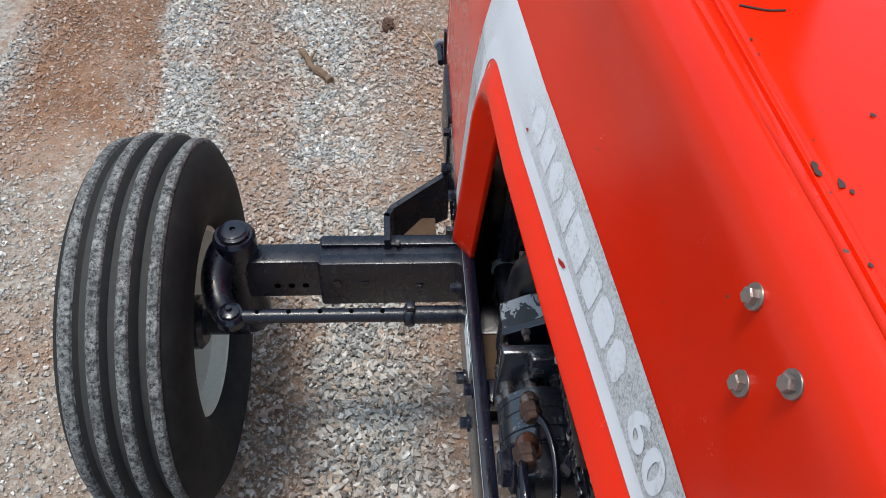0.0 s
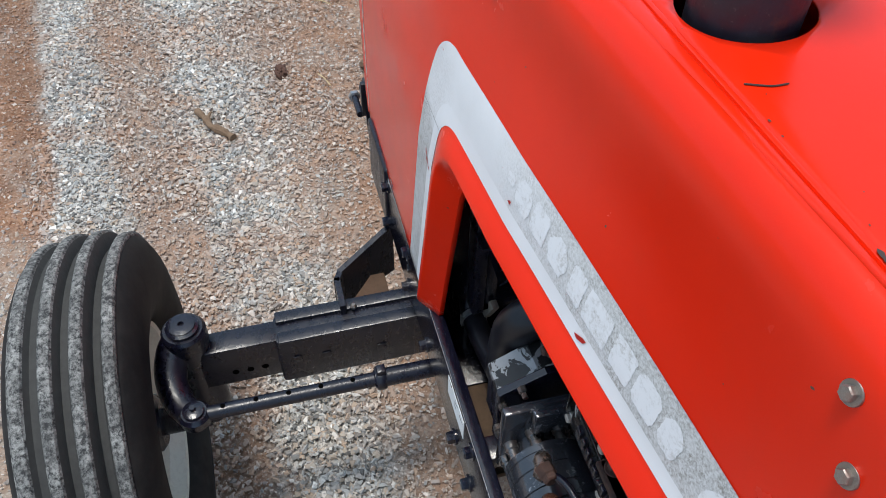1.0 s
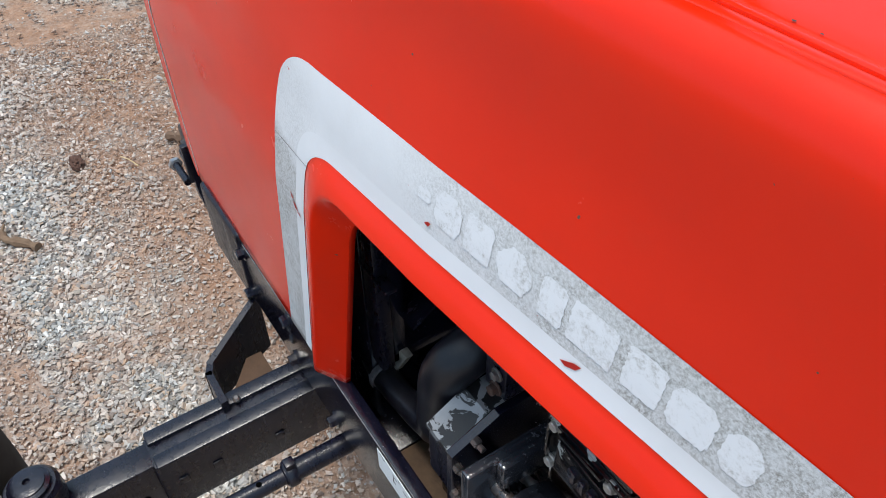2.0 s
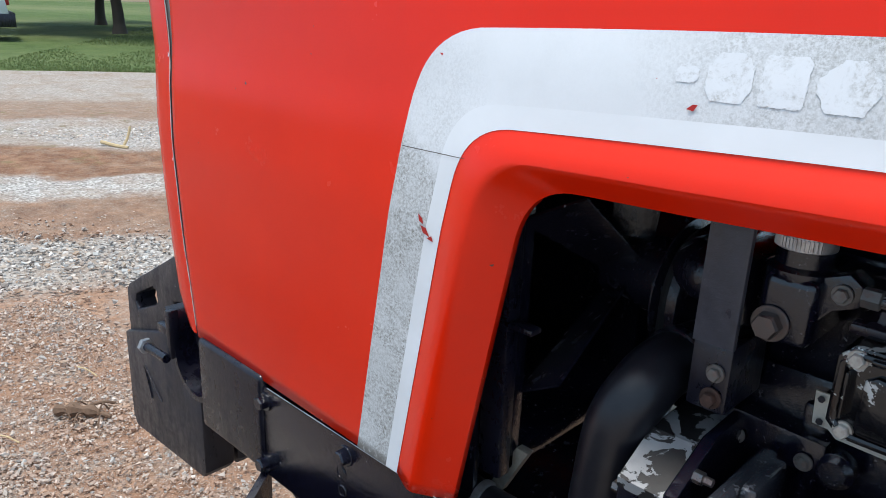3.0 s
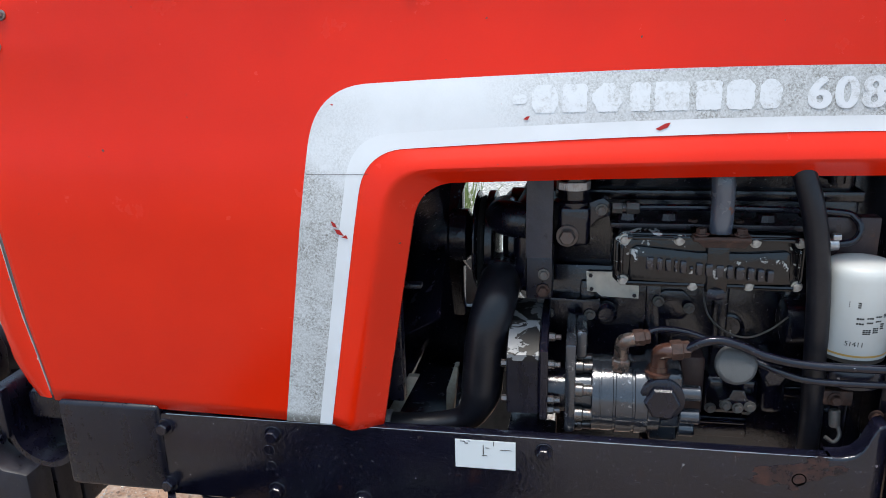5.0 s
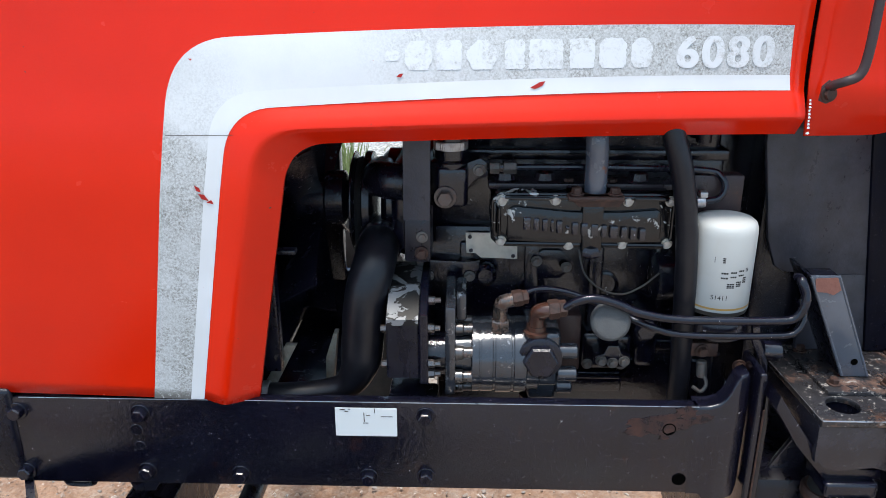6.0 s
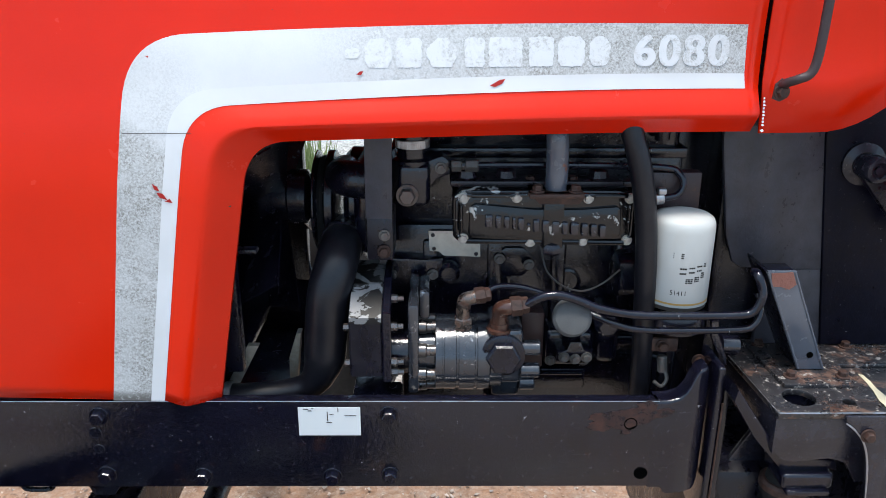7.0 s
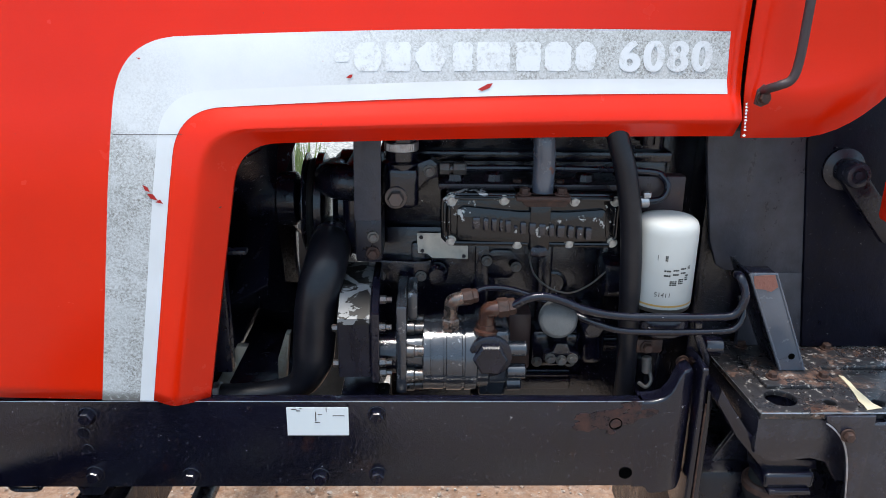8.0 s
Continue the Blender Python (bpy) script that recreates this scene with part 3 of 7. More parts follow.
def outer_edge(n_leg=22, n_turn=12, n_top=40):
    pts = []
    for i in range(n_leg):
        z = 0.858 + (1.37 - 0.858) * i / n_leg
        pts.append((front_edge(z), z))
    for i in range(n_turn):
        t = i / n_turn
        if t < 0.6:
            z = 1.37 + (1.501 - 1.37) * (t / 0.6) ** 0.7
            pts.append((front_edge(z), min(z, crest(front_edge(z)))))
        else:
            x = -0.964 + 0.10 * (t - 0.6) / 0.4
            pts.append((x, crest(x)))
    for i in range(n_top + 1):
        x = -0.864 + (0.440 + 0.864) * i / n_top
        pts.append((x, crest(x)))
    return pts


def loft(bm, lines, depth, uv=False):
    """Skins rows of points; depth(x, z, row) gives y."""
    rows = [[bm.verts.new((x, depth(x, z, r), z)) for x, z in line] for r, line in enumerate(lines)]
    lay = bm.loops.layers.uv.new("UVMap") if uv else None
    for r, (a, b) in enumerate(zip(rows, rows[1:])):
        for i in range(len(a) - 1):
            f = bm.faces.new((a[i], a[i + 1], b[i + 1], b[i]))
            if lay:
                for lp, (p, q) in zip(f.loops, ((i, r), (i + 1, r), (i + 1, r + 1), (i, r + 1))):
                    lp[lay].uv = (p / (len(a) - 1), q / (len(rows) - 1))
    return bm


def flip_y(bm):
    for v in bm.verts:
        v.co.y = 2 * MID - v.co.y
    return bm


def side_panel():
    bm = bmesh.new()
    out = outer_edge()
    steps = [0, 0.04, 0.1, 0.18, 0.26, 0.34, 0.42, 0.5, 0.58, 0.66, 0.73, 0.79, 0.84, 0.88, 0.91, 0.935, 0.955, 0.972, 0.986, 1.0]
    lines, kinds = [], []
    lines.append(RIM_IN)
    kinds.append("lip")
    lines.append(RIM_IN)
    kinds.append("in")
    for s, d in ((0.25, 0.009), (0.5, 0.0015), (0.75, -0.006), (0.90, -0.0105), (1.0, -0.0120)):
        lines.append([(a[0] + (b[0] - a[0]) * s, a[1] + (b[1] - a[1]) * s) for a, b in zip(RIM_IN, RIM_RIDGE)])
        kinds.append(d)
    for s, d in ((0.12, -0.0120), (0.5, -0.0075), (0.85, -0.0022)):
        lines.append([(a[0] + (b[0] - a[0]) * s, a[1] + (b[1] - a[1]) * s) for a, b in zip(RIM_RIDGE, RIM_OUT)])
        kinds.append(d)
    for s in steps:
        lines.append([(a[0] + (b[0] - a[0]) * s, a[1] + (b[1] - a[1]) * s) for a, b in zip(RIM_OUT, out)])
        kinds.append("skin")

    def depth(x, z, r):
        y = skin(x, z)
        kind = kinds[r]
        return y + ({"lip": 0.024, "in": 0.016, "skin": 0.0}[kind] if isinstance(kind, str) else kind)
    loft(bm, lines, depth)
    return bm


side = part("side_panel", side_panel(), RED, tractor, "glossy red side panel cut away round the engine", angle=28)
solid = side.modifiers.new("thickness", "SOLIDIFY")
solid.thickness, solid.offset = 0.003, -1
far_side = part("side_panel", flip_y(side_panel()), RED, tractor, "red side panel on the far flank", angle=28)


def stripe(rows, name):
    bm = bmesh.new()
    lines = []
    for a, b in zip(rows, rows[1:]):
        for s in (0, 0.25, 0.5, 0.75):
            lines.append([(p[0] + (q[0] - p[0]) * s, p[1] + (q[1] - p[1]) * s) for p, q in zip(a, b)])
    lines.append(rows[-1])
    return loft(bm, lines, lambda x, z, r: skin(x, z) - 0.0009, True)


part("decal_stripe", stripe([STRIPE_MID, STRIPE_OUT], "decal"), DIRTY, side, "grimy white decal band, peeling and speckled")
part("decal_edge", stripe([STRIPE_IN, STRIPE_MID], "decal"), WHITE, side, "clean white pinstripe along the decal")


SEAM_Y = 0.0752     # a raised joint runs straight along the bonnet
SEAM = [(0.0756, -0.0010), (0.0762, 0.0012), (0.0780, 0.0020), (0.0804, 0.0016), (0.0809, 0.0002), (0.0816, 0.0012), (0.0850, 0.0024), (0.10, 0.0034), (0.14, 0.0062), (0.19, 0.0090), (0.24, 0.010)]


def bonnet_top():
    bm = bmesh.new()
    xs = [-0.960 + 0.034 * i for i in range(57)]
    rows = []
    for x in xs:
        e, c = skin(x, crest(x)) - 0.002, crest(x)
        line = [(e, -0.0012), (e + 0.3 * (SEAM_Y - e), 0.0010), (e + 0.75 * (SEAM_Y - e), 0.0008), (SEAM_Y - 0.0004, 0.0)] + SEAM
        line = [(y, c + z) for y, z in line]
        line += [(2 * MID - y, z) for y, z in line[-2::-1]]
        rows.append([bm.verts.new((x, y, z)) for y, z in line])
    for a, b in zip(rows, rows[1:]):
        for i in range(len(a) - 1):
            bm.faces.new((a[i], b[i], b[i + 1], a[i + 1]))
    return bm


STACK = (-0.018, 0.146)     # the exhaust stack, through a round hole in the bonnet


def pierced(bm, x, y, r):
    """Gives the sheet thickness and cuts a round hole through it."""
    bmesh.ops.recalc_face_normals(bm, faces=bm.faces)
    sheet = new("sheet", to_mesh("sheet", bm, RED, angle=40))
    mod = sheet.modifiers.new("thick", "SOLIDIFY")
    mod.thickness = 0.004
    tool_bm = lathe(bmesh.new(), (x, y, 1.3), (0, 0, 1), [(r, 0), (r, 0.6)], 64)
    tool = new("tool", to_mesh("tool", tool_bm, RED))
    cut = sheet.modifiers.new("cut", "BOOLEAN")
    cut.operation, cut.object, cut.solver = "DIFFERENCE", tool, "EXACT"
    deps = bpy.context.evaluated_depsgraph_get()
    me = bpy.data.meshes.new_from_object(sheet.evaluated_get(deps))
    bpy.data.objects.remove(sheet)
    bpy.data.objects.remove(tool)
    return me


part("bonnet", pierced(bonnet_top(), *STACK, 0.056), None, tractor, "red bonnet top with a raised seam and a round exhaust hole")
bm = bmesh.new()
lathe(bm, (*STACK, 1.50), (0, 0, 1), [(0.046, 0), (0.046, 0.36), (0.043, 0.365), (0.043, 0.25)], 40, False)
part("exhaust_stack", bm, black_paint("sooty_stack_paint", 0.010, 0.5, 0.45), tractor, "short sooty exhaust stack rising through the bonnet")
bm = bmesh.new()
lathe(bm, (-0.905, 0.165, 1.40), (0, 0, 1), [(0.040, 0), (0.040, 0.62), (0.043, 0.63), (0.043, 0.70), (0.025, 0.71), (0.0, 0.72)], 40)
k = Mat("blue_black_stack_paint", rough=0.3)
k.set(**{"Base Color": k.mix(k.noise(9, 5), (0.008, 0.011, 0.024), (0.014, 0.018, 0.034))})
k.bump(k.noise(60, 4), 0.1, 0.001)
part("air_intake", bm, k.m, tractor, "dark blue-black air intake stack on the bonnet")
bm = bmesh.new()
box(bm, (-0.10, 0.10, 1.30), (0.10, 0.38, 1.46), 0.03, 4)
part("muffler", bm, CAST, tractor, "dark muffler under the bonnet")


def nose():
    """The red front cap: side cheeks that turn round the corner into a bowed front."""
    bm = bmesh.new()
    rows = []
    for z in (0.862, 0.868, 0.885, 0.92, 1.0, 1.1, 1.2, 1.3, 1.38, 1.43, 1.462, 1.476, 1.487, 1.494, 1.499, 1.501):
        x0 = front_edge(min(z, 1.48)) - 0.004 - 0.017 * max(0.0, (z - 0.95) / 0.55) - 0.018 * max(0.0, (z - 1.28) / 0.20)
        ins = 0.045 * max(0.0, (z - 1.462) / 0.039) ** 2.6
        low = 0.022 * max(0.0, (0.92 - z) / 0.058) ** 1.5
        y0 = skin(x0, min(z, crest(x0) - 0.02)) + ins
        low += 0.6 * ins
        line = [(x0 + 0.014 * max(0.0, (z - 1.05) / 0.45), y0), (x0 - 0.028 + low, y0 - 0.001), (x0 - 0.046 + low, y0 + 0.003), (x0 - 0.058 + low, y0 + 0.013), (x0 - 0.065 + low, y0 + 0.032), (x0 - 0.073 + low, 0.11), (x0 - 0.078 + low, MID)]
        line += [(x, 2 * MID - y) for x, y in line[-2::-1]]
        rows.append([bm.verts.new((x, y, z)) for x, y in line])
    for a, b in zip(rows, rows[1:]):
        for i in range(len(a) - 1):
            bm.faces.new((a[i], a[i + 1], b[i + 1], b[i]))
    bm.faces.new(rows[-1])
    return bm


cap = part("nose_cap", nose(), RED, tractor, "red front cap with chipped edges", angle=40)


def worn_edge():
    """Paint rubbed pale along the cap's rear edge."""
    pts = []
    for i in range(26):
        z = 0.875 + 0.0236 * i
        x0 = front_edge(min(z, 1.48)) - 0.004 - 0.017 * max(0.0, (z - 0.95) / 0.55) - 0.018 * max(0.0, (z - 1.28) / 0.20) + 0.014 * max(0.0, (z - 1.05) / 0.45)
        pts.append((x0 + 0.0002, skin(x0, min(z, crest(x0) - 0.02)) + 0.0004, z))
    return tube(bmesh.new(), pts, lambda t: 0.0007 + 0.0005 * noise.noise((t * 30, 1.0, 2.0)), 6, 3)


part("worn_edge", worn_edge(), Mat("pale_rubbed_edge", (0.62, 0.55, 0.50), 0.6).m, cap, "pale rubbed edge of the cap")


def seam_strip():
    """The sheet under the joint: up the flank and over the crown between cap and bonnet."""
    bm = bmesh.new()
    fore, aft = [], []
    for z in [0.865 + 0.0316 * i for i in range(19)] + [1.450, 1.465, 1.476, 1.487, 1.494, 1.499]:
        x0 = front_edge(min(z, 1.48)) - 0.004 - 0.017 * max(0.0, (z - 0.95) / 0.55) - 0.018 * max(0.0, (z - 1.28) / 0.20)
        ins = 0.045 * max(0.0, (z - 1.462) / 0.039) ** 2.6
        x1 = front_edge(z) + 0.006
        fore.append((x0 - 0.006, skin(x0, min(z, crest(x0) - 0.02)) + ins + 0.004, z))
        aft.append((x1, skin(x1, min(z, crest(x1) - 0.002)) + 0.0045, z))
    x0, x1, z1 = fore[-1][0], aft[-1][0], crest(aft[-1][0]) - 0.004
    for y in (0.075, 0.12, 0.18, 0.24, 0.30, 0.36, 0.405):
        fore.append((x0, y + 0.02 * (y < 0.1), 1.4985))
        aft.append((x1, y, z1 - 0.001))
    a, b = [bm.verts.new(p) for p in fore], [bm.verts.new(p) for p in aft]
    for i in range(len(a) - 1):
        bm.faces.new((a[i], b[i], b[i + 1], a[i + 1]))
    return bm


part("seam_strip", seam_strip(), Mat("bare_grey_sheet", (0.22, 0.215, 0.21), 0.6).m, tractor, "bare grey metal strip behind the bonnet joint")
bm = bmesh.new()
slab(bm, [(-0.990, 1.461), (-0.984, 1.458), (-0.974, 1.446), (-0.969, 1.410), (-0.976, 1.410), (-0.981, 1.440)], (0, 0.0085, 0), (1, 0, 0), (0, 0, 1), 0.003, 0.0005)
clip = part("joint_clip", bm, BLACK, tractor, "small black clip in the bonnet joint")
bm = bmesh.new()
lathe(bm, (-0.985, 0.010, 1.429), (0, -1, 0), [(0.0060, 0), (0.0060, 0.003), (0.0042, 0.0035), (0.0040, 0.007)], 6)
part("clip_bolt", bm, DARKSTEEL, clip)


# cowl behind the bonnet
def cowl():
    bm = bmesh.new()
    xs = [0.446 + 0.02 * i for i in range(26)]
    rows = []
    for x in xs:
        zlow = 1.235 + (0.042 * ((x - 0.53) / 0.11) ** 2 if x > 0.53 else 0.0)
        zt = crest(x)
        line = [zlow + (zt - zlow) * s for s in (0, 0.2, 0.4, 0.6, 0.75, 0.85, 0.91, 0.95, 0.975, 0.99, 1.0)]
        rows.append([bm.verts.new((x, skin(x, z) - 0.002, z)) for z in line])
    for a, b in zip(rows, rows[1:]):
        for i in range(len(a) - 1):
            bm.faces.new((a[i], b[i], b[i + 1], a[i + 1]))
    return bm


cowl_panel = part("cowl_panel", cowl(), RED, tractor, "red cowl panel behind the bonnet with a rounded corner", angle=40)
solid = cowl_panel.modifiers.new("thickness", "SOLIDIFY")
solid.thickness, solid.offset = 0.004, -1
part("cowl_panel", flip_y(cowl()), RED, tractor, "red cowl panel on the far flank", angle=40)


# ---- frame rails ----
def rail():
    bm = bmesh.new()
    low, top = 0.697, 0.848
    outline = [(-0.695, low), (0.329, low), (0.329, top), (-0.695, top)]
    slab(bm, outline, (0, -0.034, 0), (1, 0, 0), (0, 0, 1), -0.022, 0.004)
    return bm


def rail_end():
    """The rear end of the rail: swept up into a lip and rolled inward."""
    bm = bmesh.new()
    rows = []
    for i in range(25):
        x = 0.325 + 0.087 * i / 24
        y = float(np.interp(x, (0.325, 0.345, 0.365, 0.385, 0.400, 0.408, 0.412), (-0.0341, -0.0341, -0.0332, -0.0288, -0.0210, -0.0120, 0.0)))
        top = float(np.interp(x, (0.345, 0.362, 0.374, 0.381, 0.388, 0.402, 0.408, 0.412), (0.848, 0.853, 0.866, 0.885, 0.896, 0.896, 0.888, 0.870)))
        low = float(np.interp(x, (0.345, 0.352, 0.400, 0.408), (0.697, 0.685, 0.685, 0.697)))
        rows.append([bm.verts.new(p) for p in ((x, y + 0.03, low), (x, y, low), (x, y, 0.76), (x, y, top - 0.005), (x, y + 0.0015, top - 0.0012), (x, y + 0.005, top), (x, y + 0.030, top), (x, y + 0.032, top - 0.02))])
    for a, b in zip(rows, rows[1:]):
        for i in range(len(a) - 1):
            bm.faces.new((a[i], b[i], b[i + 1], a[i + 1]))
    return bm


left_rail = part("frame_rail", rail(), BLACKRUST, tractor, "long black steel frame rail with rust streaks")
part("rail_end", rail_end(), BLACKRUST, left_rail, "glossy black rolled end of the rail", angle=50)
right_rail = part("frame_rail", flip_y(rail()), BLACKRUST, tractor, "black steel frame rail on the far side")
bolts("bolt", BLACK_BOLT, [(-0.498, -0.034, 0.824), (-0.500, -0.034, 0.722), (-0.685, -0.034, 0.824), (-0.690, -0.034, 0.718), (-0.355, -0.034, 0.719), (-0.158, -0.034, 0.718), (-0.070, -0.034, 0.720), (-0.070, -0.034, 0.826)], left_rail)
bm = bmesh.new()
box(bm, (-0.872, -0.039, 0.703), (-0.690, 0.02, 0.862), 0.008, 3)
part("front_block", bm, BLACK, tractor, "black cast front frame block")
bm = bmesh.new()
box(bm, (-0.872, 0.46, 0.703), (-0.690, 0.526, 0.862), 0.014, 3)
part("front_block", bm, BLACK, tractor, "black cast front frame block")


# ---- front axle and wheels ----
def axle():
    bm = bmesh.new()
    box(bm, (-0.556, -0.312, 0.498), (-0.486, 0.792, 0.638), 0.008, 2)
    return bm


beam = part("axle_sleeve", axle(), BLACK, tractor, "black square steel axle sleeve")


def tyre_profile():
    """(radius, width from the inner bead) round the tyre."""
    ribs = []
    w, n = 0.180, 4
    pitch = (w + 0.018) / n
    for i in range(n):
        a = 0.030 + i * pitch
        mid = a + 0.013 - (0.030 + w / 2)
        crown = 0.424 - 2.2 * mid * mid
        low = crown - 0.024
        ribs += [(crown - 0.006, a), (crown - 0.001, a + 0.003), (crown, a + 0.006), (crown, a + 0.018), (crown - 0.001, a + 0.020), (crown - 0.005, a + 0.023)]
        if i < n - 1:
            ribs += [(low, a + 0.030), (low - 0.002, a + pitch - 0.007)]
    prof = [(0.212, 0.045), (0.222, 0.028), (0.245, 0.012), (0.290, 0.001), (0.335, 0.002), (0.375, 0.012), (0.395, 0.024)]
    return prof, ribs, [(0.395, 0.212), (0.375, 0.224), (0.335, 0.234), (0.290, 0.235), (0.245, 0.224), (0.222, 0.208), (0.212, 0.191)]


GROOVE = wood("dusty_tread_groove", (0.022, 0.022, 0.022), (0.060, 0.059, 0.056))


def build_wheel(cx, cy, cz, out):
    """A ribbed front wheel; out is the direction of its outer side (-1 or 1 in y)."""
    hub = part("front_wheel", wheel_disc(cx, cy, cz, out), CREAM, tractor, "cream steel front wheel on the axle spindle")
    inner, ribs, outer = tyre_profile()
    bm = bmesh.new()
    lathe(bm, (cx, cy, cz), (0, out, 0), inner, 96, False)
    lathe(bm, (cx, cy, cz), (0, out, 0), [(0.395, 0.024), (0.400, 0.030)], 96, False)
    lathe(bm, (cx, cy, cz), (0, out, 0), [(0.402, 0.206), (0.395, 0.212)], 96, False)
    lathe(bm, (cx, cy, cz), (0, out, 0), outer, 96, False)
    bmesh.ops.remove_doubles(bm, verts=bm.verts, dist=1e-5)
    part("tyre_sidewall", bm, SIDEWALL, hub, "matt black rubber tyre sidewall", angle=50)
    bm = bmesh.new()
    lathe(bm, (cx, cy, cz), (0, out, 0), [(0.400, 0.030)] + ribs + [(0.402, 0.206)], 120, False)
    for f in bm.faces:
        c = f.calc_center_median()
        worn = math.hypot(c.x - cx, c.z - cz) > 0.4115 - 2.2 * (abs(c.y - cy) - 0.120) ** 2
        f.material_index = 0 if worn else 1
    part("tyre_tread", bm, [TREAD, GROOVE], hub, "ribbed tyre tread scuffed grey", angle=30)
    return hub


def wheel_disc(cx, cy, cz, out):
    bm = bmesh.new()
    lathe(bm, (cx, cy, cz), (0, out, 0), [(0.226, 0.026), (0.230, 0.030), (0.226, 0.036), (0.205, 0.042), (0.198, 0.060), (0.185, 0.075), (0.182, 0.140), (0.150, 0.150), (0.110, 0.135), (0.085, 0.132), (0.0, 0.132)], 72, False)
    return bm


CREAM = metal("cream_wheel_enamel", (0.72, 0.71, 0.62), 0.5, 0.10)
for k in CREAM.node_tree.nodes:
    if k.type == "BSDF_PRINCIPLED":
        for link in list(k.inputs["Metallic"].links):
            CREAM.node_tree.links.remove(link)
        k.inputs["Metallic"].default_value = 0.0
near_wheel = build_wheel(-0.510, -0.535, 0.419, -1)
far_wheel = build_wheel(-0.510, 1.015, 0.419, 1)


def knuckle(sign):
    """The spindle housing, its cap and the steering arm; sign -1 is the near side."""
    bm = bmesh.new()
    y = MID + sign * 0.7185
    lathe(bm, (-0.527, y, 0.400), (0, 0, 1), [(0.040, 0), (0.046, 0.02), (0.046, 0.06), (0.036, 0.11), (0.036, 0.20), (0.040, 0.235), (0.043, 0.25), (0.043, 0.283), (0.038, 0.290)], 28)
    post = part("spindle_housing", bm, BLACK, tractor, "black cast spindle housing at the axle end")
    bm = bmesh.new()
    lathe(bm, (-0.527, y, 0.690), (0, 0, 1), [(0.032, 0), (0.032, 0.007), (0.026, 0.010), (0.026, 0.013), (0.018, 0.015), (0.006, 0.015), (0.005, 0.009)], 24)
    part("kingpin_cap", bm, CAST, post, "round black kingpin cap")
    bm = bmesh.new()
    tube(bm, [(-0.540, y + sign * 0.004, 0.655), (-0.512, y + sign * 0.030, 0.636), (-0.468, y + sign * 0.040, 0.612), (-0.420, y + sign * 0.028, 0.598), (-0.378, y, 0.598)], lambda t: 0.036 - 0.010 * t, 18)
    part("steering_arm", bm, BLACK, post)
    bm = bmesh.new()
    rod(bm, (-0.505, y, 0.419), (-0.505, y + sign * 0.20, 0.419), 0.030)
    lathe(bm, (-0.505, y + sign * 0.10, 0.419), (0, sign, 0), [(0.050, 0), (0.062, 0.01), (0.062, 0.06), (0.045, 0.08)], 28)
    part("wheel_hub", bm, CAST, post)
    bm = bmesh.new()
    lathe(bm, (-0.380, y, 0.587), (0, 0, 1), [(0.024, 0), (0.030, 0.008), (0.030, 0.026), (0.024, 0.034), (0.022, 0.034)], 24)
    lathe(bm, (-0.380, y, 0.621), (0, 0, 1), [(0.020, 0), (0.020, 0.006), (0.012, 0.009)], 20)
    rod(bm, (-0.380, y, 0.630), (-0.380, y, 0.637), 0.006, 6)
    part("ball_joint", bm, CAST, post, "grimy steel ball joint of the tie rod")
    bm = bmesh.new()
    lo, hi = sorted((y, MID + sign * 0.535))
    box(bm, (-0.548, lo, 0.520), (-0.494, hi, 0.636), 0.006)
    part("axle_extension", bm, BLACK, tractor, "black square axle extension with a row of pin holes")
    bm = bmesh.new()
    rod(bm, (-0.380, y, 0.606), (-0.374, MID + sign * 0.34, 0.610), 0.0145, 18)
    rod_ob = part("tie_rod", bm, BLACK, tractor, "thin black steel tie rod")
    bm = bmesh.new()
    rod(bm, (-0.3745, MID + sign * 0.375, 0.610), (-0.369, MID + sign * 0.12, 0.613), 0.0185, 20, 0.002)
    part("tie_rod_sleeve", bm, BLACK, rod_ob)
    bm = bmesh.new()
    lathe(bm, (-0.3745, MID + sign * 0.372, 0.610), (0, -sign, 0), [(0.022, 0), (0.024, 0.003), (0.024, 0.016), (0.022, 0.019)], 18)
    box(bm, (-0.384, min(MID + sign * 0.370, MID + sign * 0.352), 0.628), (-0.365, max(MID + sign * 0.370, MID + sign * 0.352), 0.644), 0.003)
    box(bm, (-0.382, min(MID + sign * 0.368, MID + sign * 0.356), 0.577), (-0.366, max(MID + sign * 0.368, MID + sign * 0.356), 0.593), 0.003)
    part("clamp", bm, BLACK, rod_ob)


knuckle(-1)
knuckle(1)

# bent strap ahead of the axle
bm = bmesh.new()
line = [(-0.690, -0.034), (-0.622, -0.156), (-0.600, -0.167), (-0.530, -0.167)]
for (ax, ay), (bx, by) in zip(line, line[1:]):
    d = Vector((bx - ax, by - ay, 0)).normalized()
    n = Vector((-d.y, d.x, 0)) * 0.006
    a, b = Vector((ax, ay, 0)) - d * 0.004, Vector((bx, by, 0)) + d * 0.004
    vs = [bm.verts.new(p + Vector((0, 0, z + (0.04 if z > 0.6 and ax < -0.68 and q in (0, 3) else 0.0)))) for z in (0.560, 0.666) for q, p in enumerate((a - n, b - n, b + n, a + n))]
    for q in ((0, 1, 2, 3), (4, 5, 6, 7), (0, 1, 5, 4), (1, 2, 6, 5), (2, 3, 7, 6), (3, 0, 4, 7)):
        bm.faces.new([vs[i] for i in q])
part("strap_bracket", bm, BLACK, tractor, "bent black steel strap bracket by the axle")

